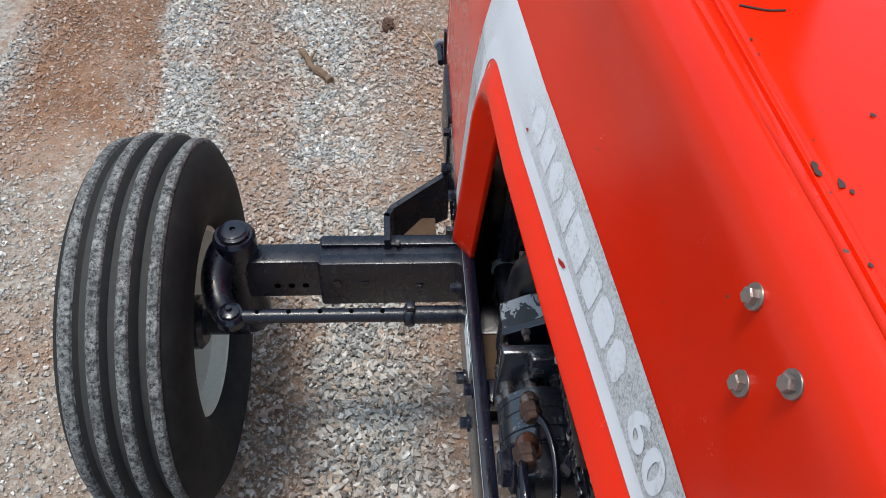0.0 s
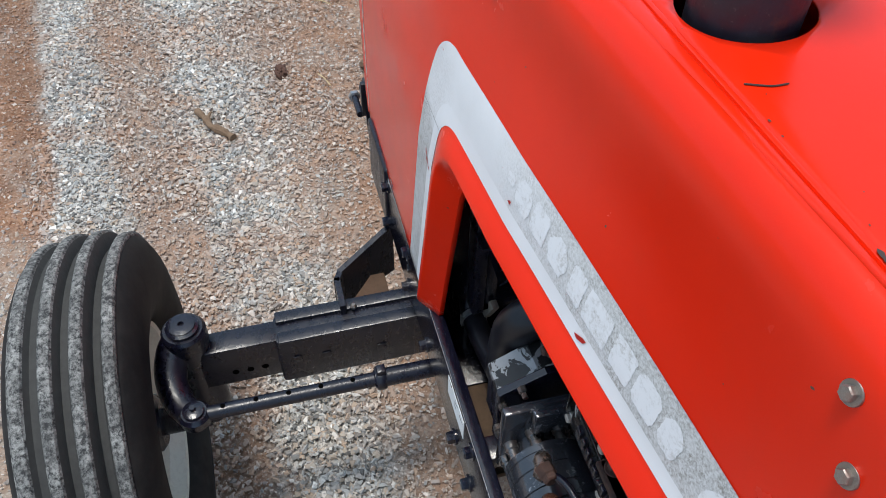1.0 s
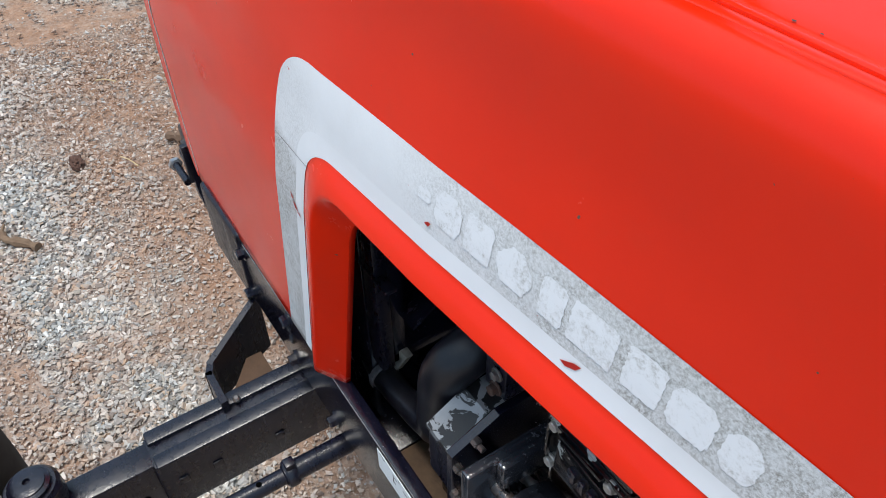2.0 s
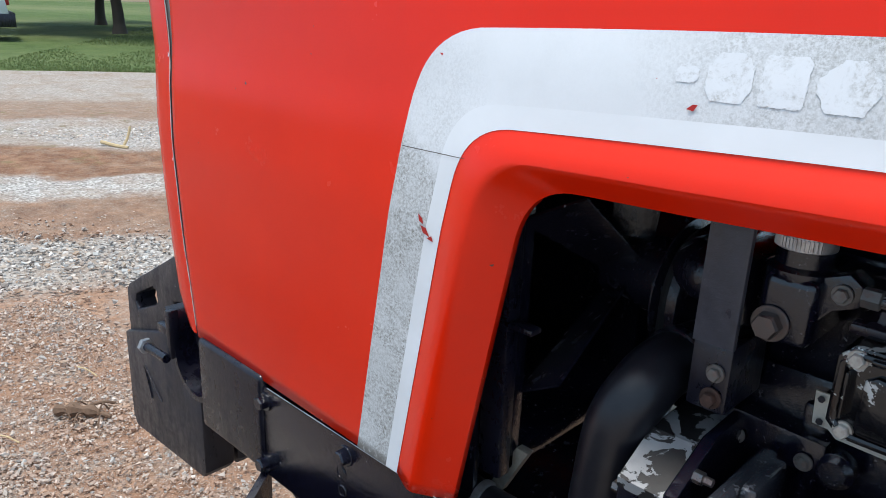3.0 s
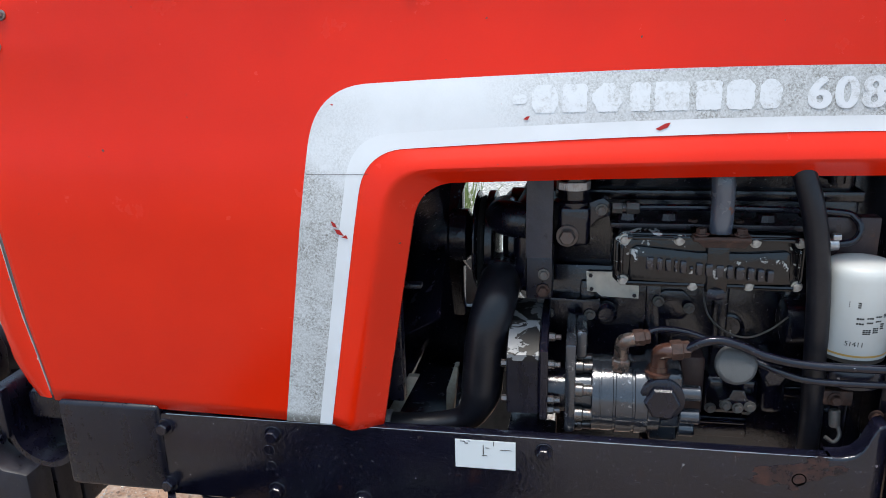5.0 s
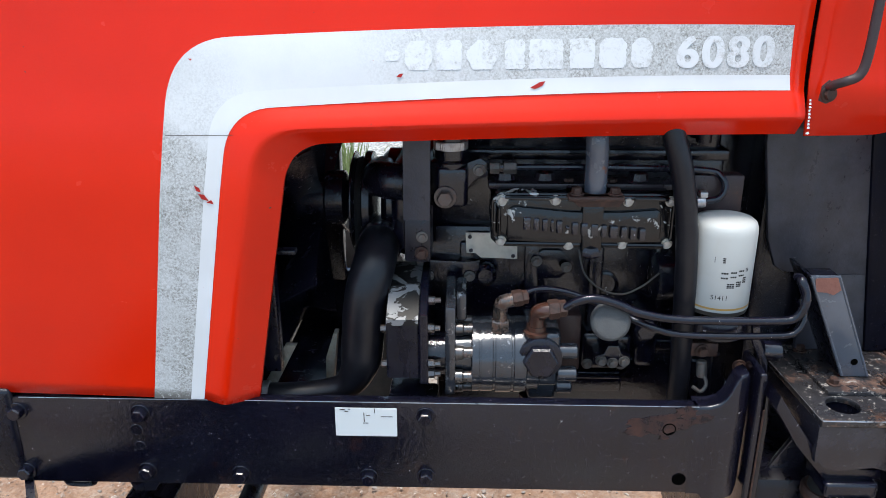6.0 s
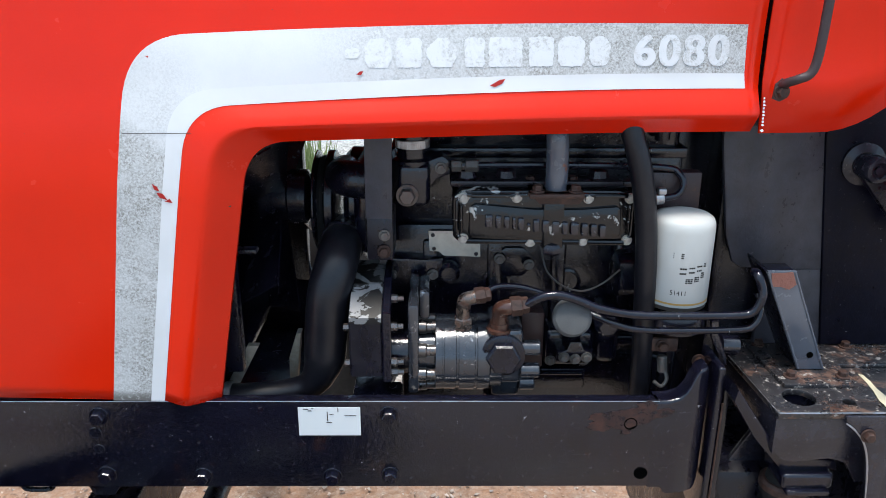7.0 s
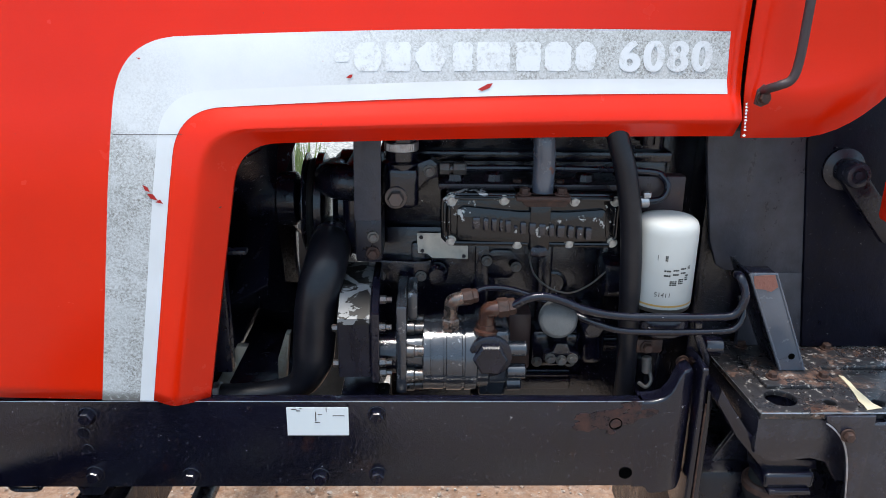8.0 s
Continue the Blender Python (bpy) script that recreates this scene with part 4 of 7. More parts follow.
bm = bmesh.new()
slab(bm, [(-0.640, -0.090), (-0.580, -0.140), (-0.575, -0.140), (-0.575, -0.060), (-0.640, -0.060)], (0, 0, 0.606), (1, 0, 0), (0, 1, 0), 0.006, 0.001)
part("strap_foot", bm, wood("rust_brown_plate", (0.05, 0.028, 0.017), (0.13, 0.075, 0.045)), tractor, "rust-brown foot plate under the strap")


# ---- engine bay ----
block = part("engine_block", box(bmesh.new(), (-0.085, 0.160, 0.800), (0.400, 0.350, 1.060), 0.010), ENGINE, tractor, "oily black cast engine block")
part("block_deck", box(bmesh.new(), (-0.075, 0.175, 1.040), (0.395, 0.340, 1.185), 0.010), ENGINE, block)
part("oil_sump", box(bmesh.new(), (-0.060, 0.150, 0.720), (0.390, 0.360, 0.830), 0.012), ENGINE, block)
bm = bmesh.new()
box(bm, (-0.055, 0.168, 1.175), (0.385, 0.330, 1.290), 0.014, 3)
box(bm, (-0.065, 0.160, 1.168), (0.395, 0.340, 1.186), 0.004)
part("cylinder_head", bm, ENGINE, block)
for i in range(4):
    x = -0.01 + i * 0.105
    part("block_rib", box(bmesh.new(), (x - 0.012, 0.150, 0.870), (x + 0.012, 0.162, 1.035), 0.005), ENGINE, block)
part("block_rail", box(bmesh.new(), (-0.085, 0.146, 0.846), (0.400, 0.164, 0.866), 0.005), ENGINE, block)
bm = bmesh.new()
box(bm, (0.378, 0.240, 0.70), (0.470, 0.40, 1.330), 0.012, 2)
part("bell_housing", bm, CAST, tractor, "dull black bell housing behind the engine")
for x, z in ((0.099, 0.961), (0.216, 0.961), (0.330, 0.961)):
    bm = bmesh.new()
    lathe(bm, (x, 0.160, z), (0, -1, 0), [(0.023, 0), (0.023, 0.006), (0.019, 0.007), (0.017, 0.003), (0.002, 0.002)], 24)
    part("core_plug", bm, ENGINE, block)
bm = bmesh.new()
slab(bm, [(0.086, 1.000), (0.112, 1.022), (0.140, 1.022), (0.165, 0.998), (0.142, 0.972), (0.112, 0.972)], (0, 0.152, 0), (1, 0, 0), (0, 0, 1), -0.008, 0.002)
part("blanking_plate", bm, ENGINE, block)
bolts("bolt", SMALL_BOLT, [(0.102, 0.144, 1.006), (0.150, 0.144, 0.996)], block)
# name plate of bare aluminium, its writing too worn to read
bm = bmesh.new()
slab(bm, [(-0.013, 1.052), (0.070, 1.052), (0.071, 1.008), (0.012, 1.010), (0.004, 1.017), (-0.011, 1.018)], (0, 0.147, 0), (1, 0, 0), (0, 0, 1), -0.002)
plate = part("maker_plate", bm, metal("dull_aluminium", (0.62, 0.61, 0.56), 0.45, 0.10), block, "tarnished aluminium plate on the block")
RIVET = bolt_mesh("dark_rivet", BLACK, 0.0035, 0.002)
bolts("rivet", RIVET, [(-0.006, 0.1445, 1.046), (0.064, 0.1445, 1.014), (-0.004, 0.1445, 1.023)], plate)


# side cover with its raised border and plain raised bars
COVER = (0.024, 0.292, 1.064, 1.146)


def side_cover():
    x0, x1, z0, z1 = COVER
    c = 0.012
    outline = [(x0, z0 + c), (x0 + c, z0), (x1 - c, z0 - 0.002), (x1, z0 + c), (x1, z1 - c), (x1 - c, z1), (x0 + c, z1), (x0, z1 - c)]
    return slab(bmesh.new(), outline, (0, 0.050, 0), (1, 0, 0), (0, 0, 1), -0.108, 0.002)


def cover_parts(cover, paint):
    """The raised rim, panel and ridges cast on the cover."""
    x0, x1, z0, z1 = COVER
    ring = [(x0 + 0.006, z0 + 0.016), (x0 + 0.016, z0 + 0.006), (x1 - 0.016, z0 + 0.004), (x1 - 0.006, z0 + 0.016), (x1 - 0.006, z1 - 0.016), (x1 - 0.016, z1 - 0.006), (x0 + 0.016, z1 - 0.006), (x0 + 0.006, z1 - 0.016), (x0 + 0.006, z0 + 0.016)]
    part("cover_rim", tube(bmesh.new(), [(a, 0.049, b) for a, b in ring], 0.0034, 8, 1), paint, cover)
    bm = bmesh.new()
    slab(bm, [(0.046, 1.080), (0.050, 1.075), (0.150, 1.071), (0.262, 1.074), (0.270, 1.081), (0.268, 1.120), (0.262, 1.124), (0.212, 1.120), (0.140, 1.120), (0.056, 1.128), (0.048, 1.122)], (0, 0.043, 0), (1, 0, 0), (0, 0, 1), -0.010, 0.003)
    part("raised_panel", bm, paint, cover)
    for lo, hi in (((0.050, 0.041, 1.137), (0.108, 0.052, 1.142)), ((0.228, 0.041, 1.137), (0.276, 0.052, 1.142)), ((0.034, 0.041, 1.085), (0.037, 0.052, 1.126)), ((0.279, 0.041, 1.083), (0.282, 0.052, 1.126))):
        part("cast_ridge", box(bmesh.new(), lo, hi, 0.0015), paint, cover)
    part("boss_strip", box(bmesh.new(), (0.154, 0.0405, 1.058), (0.186, 0.052, 1.135), 0.005), paint, cover)


def peeling():
    k = Mat("black_paint_flaking_off_aluminium", rough=0.2, spec=0.6)
    bare = k.ramp(k.noise(26, 6, 0.68, 0.4), (0.622, 0.0), (0.630, 1.0))
    base = k.mix(k.noise(40, 5), (0.003, 0.003, 0.0045), (0.007, 0.007, 0.009))
    k.set(**{"Base Color": k.mix(bare, base, (0.46, 0.46, 0.45)), "Metallic": k.math("MULTIPLY", bare, 0.5), "Roughness": k.ramp(bare, (0.0, 0.13), (1.0, 0.50))})
    k.bump(k.noise(100, 4), 0.25, 0.0015)
    return k.m


def blue_grey():
    k = Mat("blue_grey_pipe_paint", rough=0.18, spec=0.9)
    tone = k.mix(k.noise(22, 5, 0.65), (0.060, 0.070, 0.095), (0.110, 0.124, 0.155))
    pit = k.ramp(k.noise(150, 5, 0.7), (0.66, 0.0), (0.70, 0.7))
    tone = k.mix(pit, tone, (0.22, 0.23, 0.24))
    sore = k.ramp(k.noise(24, 6, 0.7), (0.63, 0.0), (0.65, 0.9))
    k.set(**{"Base Color": k.mix(sore, tone, (0.17, 0.065, 0.042)), "Roughness": k.ramp(k.noise(60, 4), (0.3, 0.14), (0.7, 0.30))})
    k.bump(k.noise(120, 5, 0.7), 0.25, 0.0012)
    return k.m


FLAKE = peeling()
SCUFFED = black_paint("scuffed_black_lettering", 0.012, 0.1, 0.16, 0.0, 0.9, 0.9)
cover = part("side_cover", side_cover(), FLAKE, tractor, "black ribbed engine side cover with flaking paint")
cover_parts(cover, FLAKE)
COVER_BOLT = bolt_mesh("cover_bolt", metal("dull_zinc_bolt", (0.52, 0.50, 0.46), 0.45, 0.35), 0.0062, 0.0055, 0.0080)
bolts("bolt", COVER_BOLT, [(0.039, 0.050, 1.136), (0.116, 0.050, 1.136), (0.220, 0.050, 1.135), (0.281, 0.050, 1.135), (0.039, 0.050, 1.073), (0.281, 0.050, 1.071), (0.216, 0.050, 1.070), (0.138, 0.050, 1.068)], cover, "zinc cover bolt")
widths = (0.013, 0.010, 0.010, 0.006, 0.011, 0.007, 0.011, 0.012, 0.013, 0.010, 0.014, 0.011, 0.011, 0.011)
x = 0.070
for i, w in enumerate(widths):
    z = 1.103 - 0.0012 * i
    h = 0.005 if i == 5 else 0.019
    bm = box(bmesh.new(), (x, 0.0375, z - h / 2), (x + w * 0.86, 0.045, z + h / 2), 0.0024, 2)
    part("raised_bar", bm, SCUFFED, cover, "plain raised cast bar")
    x += w + 0.0022
bm = bmesh.new()
slab(bm, [(0.132, 1.146), (0.212, 1.146), (0.212, 1.139), (0.204, 1.130), (0.148, 1.130), (0.140, 1.138)], (0, 0.046, 0), (1, 0, 0), (0, 0, 1), 0.012, 0.001)
box(bm, (0.132, 0.030, 1.139), (0.210, 0.110, 1.146), 0.002)
bracket = part("breather_flange", bm, RUST, cover, "rust-stained flange under the breather pipe")
bolts("bolt", RUST_BOLT, [(0.145, 0.045, 1.146), (0.200, 0.045, 1.146), (0.140, 0.095, 1.146), (0.204, 0.095, 1.146)], bracket, "rusted bolt head", face=(0, 0, 1))
bm = bmesh.new()
tube(bm, [(0.174, 0.062, 1.146), (0.174, 0.062, 1.190), (0.172, 0.062, 1.225), (0.168, 0.085, 1.262), (0.165, 0.15, 1.285)], 0.0165, 22)
BLUEGREY = blue_grey()
part("breather_pipe", bm, BLUEGREY, tractor, "blue-grey painted breather pipe with rust spots")
bm = bmesh.new()
lathe(bm, (0.170, 0.046, 1.050), (0, 0, 1), [(0.010, 0), (0.014, 0.004), (0.014, 0.012), (0.011, 0.016)], 6)
part("drain_plug", bm, CAST, cover)


# fan side of the engine
def pulley():
    bm = bmesh.new()
    lathe(bm, (-0.209, MID, 1.076), (1, 0, 0), [(0.020, 0), (0.050, 0.002), (0.078, 0.006), (0.0855, 0.009), (0.0855, 0.011), (0.078, 0.014), (0.066, 0.019), (0.066, 0.022), (0.078, 0.026), (0.0855, 0.029), (0.0855, 0.040), (0.080, 0.043), (0.050, 0.045), (0.030, 0.048)], 56)
    return bm


part("fan_pulley", pulley(), CAST, tractor, "black grooved fan belt pulley")
bm = bmesh.new()
lathe(bm, (-0.300, MID, 1.083), (1, 0, 0), [(0.030, 0), (0.040, 0.004), (0.040, 0.050), (0.046, 0.054), (0.046, 0.082), (0.032, 0.090)], 32)
hub = part("fan_hub", bm, CAST, tractor, "black fan hub")
for i in range(6):
    bm = bmesh.new()
    slab(bm, [(-0.028, 0.03), (0.022, 0.03), (0.042, 0.205), (-0.034, 0.212)], (0, 0, 0), (0.84, 0.54, 0), (0, 0, 1), 0.003)
    bmesh.ops.transform(bm, matrix=pose(-0.275, MID, 1.083, 60 * i, 0, 0), verts=bm.verts)
    part("fan_blade", bm, CAST, hub)
bm = bmesh.new()
loop = [(0.071 * math.cos(t), 1.076 + 0.071 * math.sin(t)) for t in np.linspace(0.0, math.pi, 12)] + [(-0.072, 1.0), (-0.068, 0.86), (-0.03, 0.80), (0.03, 0.80), (0.068, 0.88), (0.072, 1.0), (0.071, 1.076)]
tube(bm, [(-0.1885, MID + p, q) for p, q in loop], 0.0062, 6, 3, False)
part("fan_belt", bm, SIDEWALL, hub, "black rubber fan belts")
bm = bmesh.new()
lathe(bm, (-0.224, MID, 0.830), (1, 0, 0), [(0.02, 0), (0.080, 0.006), (0.080, 0.012), (0.066, 0.022), (0.066, 0.026), (0.080, 0.036), (0.080, 0.042), (0.04, 0.048)], 40)
part("crank_pulley", bm, CAST, tractor)
# radiator and shroud
bm = bmesh.new()
box(bm, (-0.640, 0.03, 0.850), (-0.560, 0.45, 1.440), 0.006)
radiator = part("radiator", bm, CAST, tractor, "dark radiator core ahead of the fan")
for back, y0, y1, z0, z1 in ((-0.300, 0.045, 0.075, 0.86, 1.34), (-0.252, 0.405, 0.435, 0.86, 1.34), (-0.300, 0.045, 0.435, 1.32, 1.35), (-0.300, 0.045, 0.435, 0.86, 0.885)):
    part("shroud_panel", box(bmesh.new(), (-0.565, y0, z0), (back, y1, z1), 0.006), ENGINE, radiator, "black sheet-metal fan shroud panel")
bm = bmesh.new()
box(bm, (-0.330, 0.030, 0.860), (-0.296, 0.052, 1.245), 0.004)
box(bm, (-0.335, 0.028, 1.055), (-0.262, 0.046, 1.062), 0.002)
part("shroud_edge", bm, BLACK, radiator)
# tray under the radiator, cross member
bm = bmesh.new()
box(bm, (-0.250, -0.011, 0.700), (-0.075, 0.12, 0.716), 0.003)
part("cross_tray", bm, wood("dry_tan_mud", (0.028, 0.018, 0.012), (0.13, 0.080, 0.046)), tractor, "mud-caked steel tray between the rails")
bm = bmesh.new()
slab(bm, [(-0.334, 0.822), (-0.314, 0.822), (-0.278, 0.891), (-0.296, 0.891)], (0, 0.06, 0), (1, 0, 0), (0, 0, 1), -0.012, 0.001)
slab(bm, [(-0.242, 0.800), (-0.230, 0.800), (-0.219, 0.893), (-0.226, 0.893), (-0.240, 0.850)], (0, 0.10, 0), (1, 0, 0), (0, 0, 1), -0.020, 0.001)
part("support_strut", bm, metal("pale_weathered_strut", (0.40, 0.36, 0.30), 0.55, 0.35), tractor, "pale bare-metal struts beside the lower hose")

bm = bmesh.new()
box(bm, (-0.690, -0.011, 0.700), (-0.252, 0.49, 0.714), 0.003)
part("front_tray", bm, CAST, tractor, "dark steel floor under the radiator")
bm = bmesh.new()
box(bm, (-0.640, 0.030, 0.714), (-0.334, 0.040, 1.430), 0.002)
part("side_baffle", bm, CAST, radiator, "black sheet baffle beside the radiator")
# coolant hoses
def hose_rubber():
    k = Mat("dusty_black_hose_rubber", rough=0.36, spec=0.42)
    k.set(**{"Base Color": k.mix(k.ramp(k.noise(30, 6, 0.7), (0.4, 0.0), (0.75, 0.6)), (0.006, 0.006, 0.010), (0.022, 0.022, 0.026))})
    k.bump(k.noise(140, 3), 0.12, 0.001)
    return k.m


HOSE = hose_rubber()
bm = bmesh.new()
tube(bm, [(-0.146, 0.210, 1.030), (-0.149, 0.160, 1.036), (-0.150, 0.105, 1.036), (-0.153, 0.070, 1.022), (-0.161, 0.053, 0.994), (-0.167, 0.050, 0.955), (-0.171, 0.050, 0.910), (-0.177, 0.050, 0.866), (-0.198, 0.050, 0.830), (-0.245, 0.049, 0.813), (-0.330, 0.046, 0.809), (-0.420, 0.06, 0.809)], lambda t: 0.0330 if t < 0.60 else 0.0330 - 0.012 * min(1, (t - 0.60) / 0.15), 28)
hose = part("lower_radiator_hose", bm, HOSE, tractor, "fat black rubber coolant hose bent downward")
bm = bmesh.new()
lathe(bm, (-0.322, 0.046, 0.8095), (-1, 0, 0.0), [(0.0215, 0), (0.0235, 0.001), (0.0235, 0.011), (0.0215, 0.012)], 28)
part("hose_clamp", bm, STEEL, hose, "steel worm-drive hose clamp")
for i in range(9):
    part("clamp_rib", box(bmesh.new(), (-0.333, 0.0218, 0.797 + i * 0.0028), (-0.323, 0.0235, 0.7982 + i * 0.0028)), STEEL, hose)
bm = bmesh.new()
lathe(bm, (-0.1495, 0.130, 1.037), (0.02, 1.0, 0.0), [(0.034, -0.004), (0.036, -0.002), (0.036, 0.012), (0.034, 0.014)], 26)
part("hose_clamp", bm, CAST, hose)
bm = bmesh.new()
tube(bm, [(-0.105, 0.13, 1.138), (-0.13, 0.135, 1.140), (-0.148, 0.16, 1.138), (-0.148, 0.20, 1.135)], 0.029, 20)
part("water_pump_neck", bm, CAST, tractor, "dull black water pump outlet")
bm = bmesh.new()
lathe(bm, (-0.150, MID, 1.083), (1, 0, 0), [(0.075, 0), (0.085, 0.01), (0.085, 0.05), (0.06, 0.07)], 28)
box(bm, (-0.130, 0.115, 1.02), (-0.075, 0.30, 1.17), 0.02, 3)
part("water_pump", bm, ENGINE, tractor)

# flat strap and thermostat housing
bm = bmesh.new()
slab(bm, [(-0.106, 1.097), (-0.066, 1.097), (-0.064, 1.300), (-0.104, 1.300)], (0, 0.068, 0), (1, 0, 0), (0, 0, 1), -0.008, 0.0015)
strap = part("engine_strap", bm, ENGINEGREY, tractor, "faded black flat steel strap")
bm = bmesh.new()
box(bm, (-0.105, 0.069, 1.030), (-0.065, 0.150, 1.099), 0.004)
part("strap_foot", bm, BLACK, strap)
bolts("bolt", RUST_BOLT, [(-0.079, 0.067, 1.046)], strap, "rust-brown bolt head")
bolts("bolt", SMALL_BOLT, [(-0.078, 0.067, 1.072)], strap)
bm = bmesh.new()
box(bm, (-0.060, 0.085, 1.110), (-0.010, 0.170, 1.176), 0.010, 3)
lathe(bm, (-0.036, 0.115, 1.166), (0, 0, 1), [(0.028, 0), (0.030, 0.006), (0.030, 0.012), (0.024, 0.016), (0.022, 0.09)], 24)
slab(bm, [(-0.012, 1.135), (0.000, 1.150), (0.020, 1.158), (0.022, 1.176), (0.008, 1.186), (-0.012, 1.178)], (0, 0.098, 0), (1, 0, 0), (0, 0, 1), -0.030, 0.003)
stat = part("thermostat_housing", bm, ENGINE, tractor, "black cast thermostat housing")
BIG_RUST = bolt_mesh("big_rust_bolt", metal("browned_bolt_steel", (0.135, 0.118, 0.115), 0.34, 0.4), 0.0125, 0.013, 0.017)
bolts("bolt", BIG_RUST, [(-0.044, 0.084, 1.129)], stat, "large rusty hexagon bolt")
bolts("bolt", SMALL_BOLT, [(0.006, 0.096, 1.168)], stat)
bm = bmesh.new()
lathe(bm, (-0.036, 0.115, 1.196), (0, 0, 1), [(0.0245, 0), (0.026, 0.001), (0.026, 0.013), (0.0245, 0.014)], 30)
part("hose_clamp", bm, STEEL, stat, "bright ribbed hose clamp")
for i in range(14):
    t = -2.5 + i * 0.13
    part("clamp_rib", box(bmesh.new(), (-0.036 + 0.0262 * math.cos(t) - 0.001, 0.115 + 0.0262 * math.sin(t) - 0.001, 1.198), (-0.036 + 0.0262 * math.cos(t) + 0.001, 0.115 + 0.0262 * math.sin(t) + 0.001, 1.208)), STEEL, stat)
bm = bmesh.new()
tube(bm, [(-0.033, 0.115, 1.225), (-0.035, 0.118, 1.27), (-0.06, 0.14, 1.32), (-0.16, 0.20, 1.36), (-0.35, 0.24, 1.38), (-0.57, 0.24, 1.38)], 0.023, 18)
part("upper_radiator_hose", bm, HOSE, tractor)

# steel line along the head
bm = bmesh.new()
tube(bm, [(0.028, 0.094, 1.172), (0.10, 0.092, 1.174), (0.22, 0.090, 1.174), (0.335, 0.086, 1.172), (0.358, 0.080, 1.164), (0.364, 0.074, 1.148), (0.354, 0.070, 1.134), (0.330, 0.068, 1.130)], 0.0052, 10)
line = part("steel_line", bm, CAST, tractor, "thin black steel line along the cylinder head")
bm = bmesh.new()
lathe(bm, (0.022, 0.094, 1.172), (1, 0, 0), [(0.009, 0), (0.009, 0.014), (0.006, 0.015), (0.006, 0.02), (0.0095, 0.021), (0.0095, 0.038), (0.007, 0.04)], 6)
part("line_fitting", bm, DARKSTEEL, line)
bm = bmesh.new()
lathe(bm, (0.322, 0.068, 1.129), (1, 0, 0.1), [(0.008, 0), (0.009, 0.001), (0.009, 0.012), (0.008, 0.013)], 20)
box(bm, (0.325, 0.060, 1.137), (0.337, 0.072, 1.146), 0.002)
part("hose_clamp", bm, STEEL, line)

# tall hose ahead of the filter
bm = bmesh.new()
tube(bm, [(0.255, 0.050, 1.300), (0.272, 0.036, 1.235), (0.288, 0.030, 1.180), (0.301, 0.030, 1.110), (0.308, 0.032, 1.040), (0.315, 0.040, 0.950), (0.322, 0.05, 0.860), (0.324, 0.06, 0.740)], 0.0160, 18)
part("fuel_hose", bm, HOSE, tractor, "thick black rubber hose running down the engine")


# oil filter
def filter_paint():
    k = Mat("white_filter_enamel", (0.82, 0.82, 0.80), 0.42)
    z = k.axis(2)
    band = k.math("MULTIPLY", k.math("GREATER_THAN", z, 0.9825), k.math("LESS_THAN", z, 0.9855))
    dark = k.math("LESS_THAN", z, 0.9785)
    base = k.mix(band, k.mix(k.ramp(k.noise(26, 5), (0.55, 0.0), (0.8, 0.12)), (0.56, 0.565, 0.545), (0.38, 0.30, 0.19)), (0.60, 0.36, 0.10))
    k.set(**{"Base Color": k.mix(dark, base, (0.05, 0.045, 0.04))})
    return k.m


bm = bmesh.new()
lathe(bm, (0.364, 0.055, 0.970), (0, 0, 1), [(0.040, 0), (0.0455, 0.002), (0.0455, 0.006), (0.0468, 0.008), (0.0468, 0.122), (0.0460, 0.130), (0.0435, 0.1365), (0.0385, 0.1405), (0.028, 0.143), (0.012, 0.144), (0.0, 0.144)], 56)
oil_filter = part("oil_filter", bm, filter_paint(), tractor, "clean white spin-on oil filter canister")
INK = Mat("black_print", (0.02, 0.02, 0.02), 0.6).m


def print_text(words, size, height, base_z, centre, parent, turn=-0.62):
    """Letters wrapped round the filter."""
    curve = bpy.data.curves.new("print", "FONT")
    curve.body, curve.size, curve.align_x = words, size, "CENTER"
    probe = bpy.data.objects.new("print_probe", curve)
    me = probe.to_mesh().copy()
    bpy.data.objects.remove(probe)
    for v in me.vertices:
        a = -math.pi / 2 + turn + (v.co.x + centre) / 0.0470
        v.co = (0.364 + 0.0470 * math.cos(a), 0.055 + 0.0470 * math.sin(a), base_z + v.co.y * height)
    me.materials.clear()
    me.materials.append(INK)
    return part("print", me, None, parent, "small black printed digits")


print_text("51411", 0.0100, 1.0, 0.999, 0.018, oil_filter, -0.62)
for a0, w, z, h in ((0.02, 0.010, 1.012, 0.011), (0.30, 0.009, 1.014, 0.010), (0.55, 0.009, 1.016, 0.010), (0.22, 0.011, 0.998, 0.008), (0.50, 0.008, 1.000, 0.009), (0.72, 0.006, 1.005, 0.010), (0.80, 0.005, 1.022, 0.006), (-0.22, 0.0012, 1.036, 0.009), (0.02, 0.004, 1.036, 0.009)):
    bm = bmesh.new()
    for q in range(3):
        if h > 0.0095 and w > 0.008 and q == 1:
            continue
        zz = z + 0.020 + h * q / 3
        for k in range(3):
            t0 = -math.pi / 2 - 0.28 + a0 + k * w / 3 / 0.0471
            t1 = t0 + w / 3.6 / 0.0471
            vs = [bm.verts.new((0.364 + 0.0472 * math.cos(t), 0.055 + 0.0472 * math.sin(t), s)) for t, s in ((t0, zz), (t1, zz), (t1, zz + h / 4.2), (t0, zz + h / 4.2))]
            bm.faces.new(vs)
    part("print_mark", bm, INK, oil_filter, smooth=False)
bm = bmesh.new()
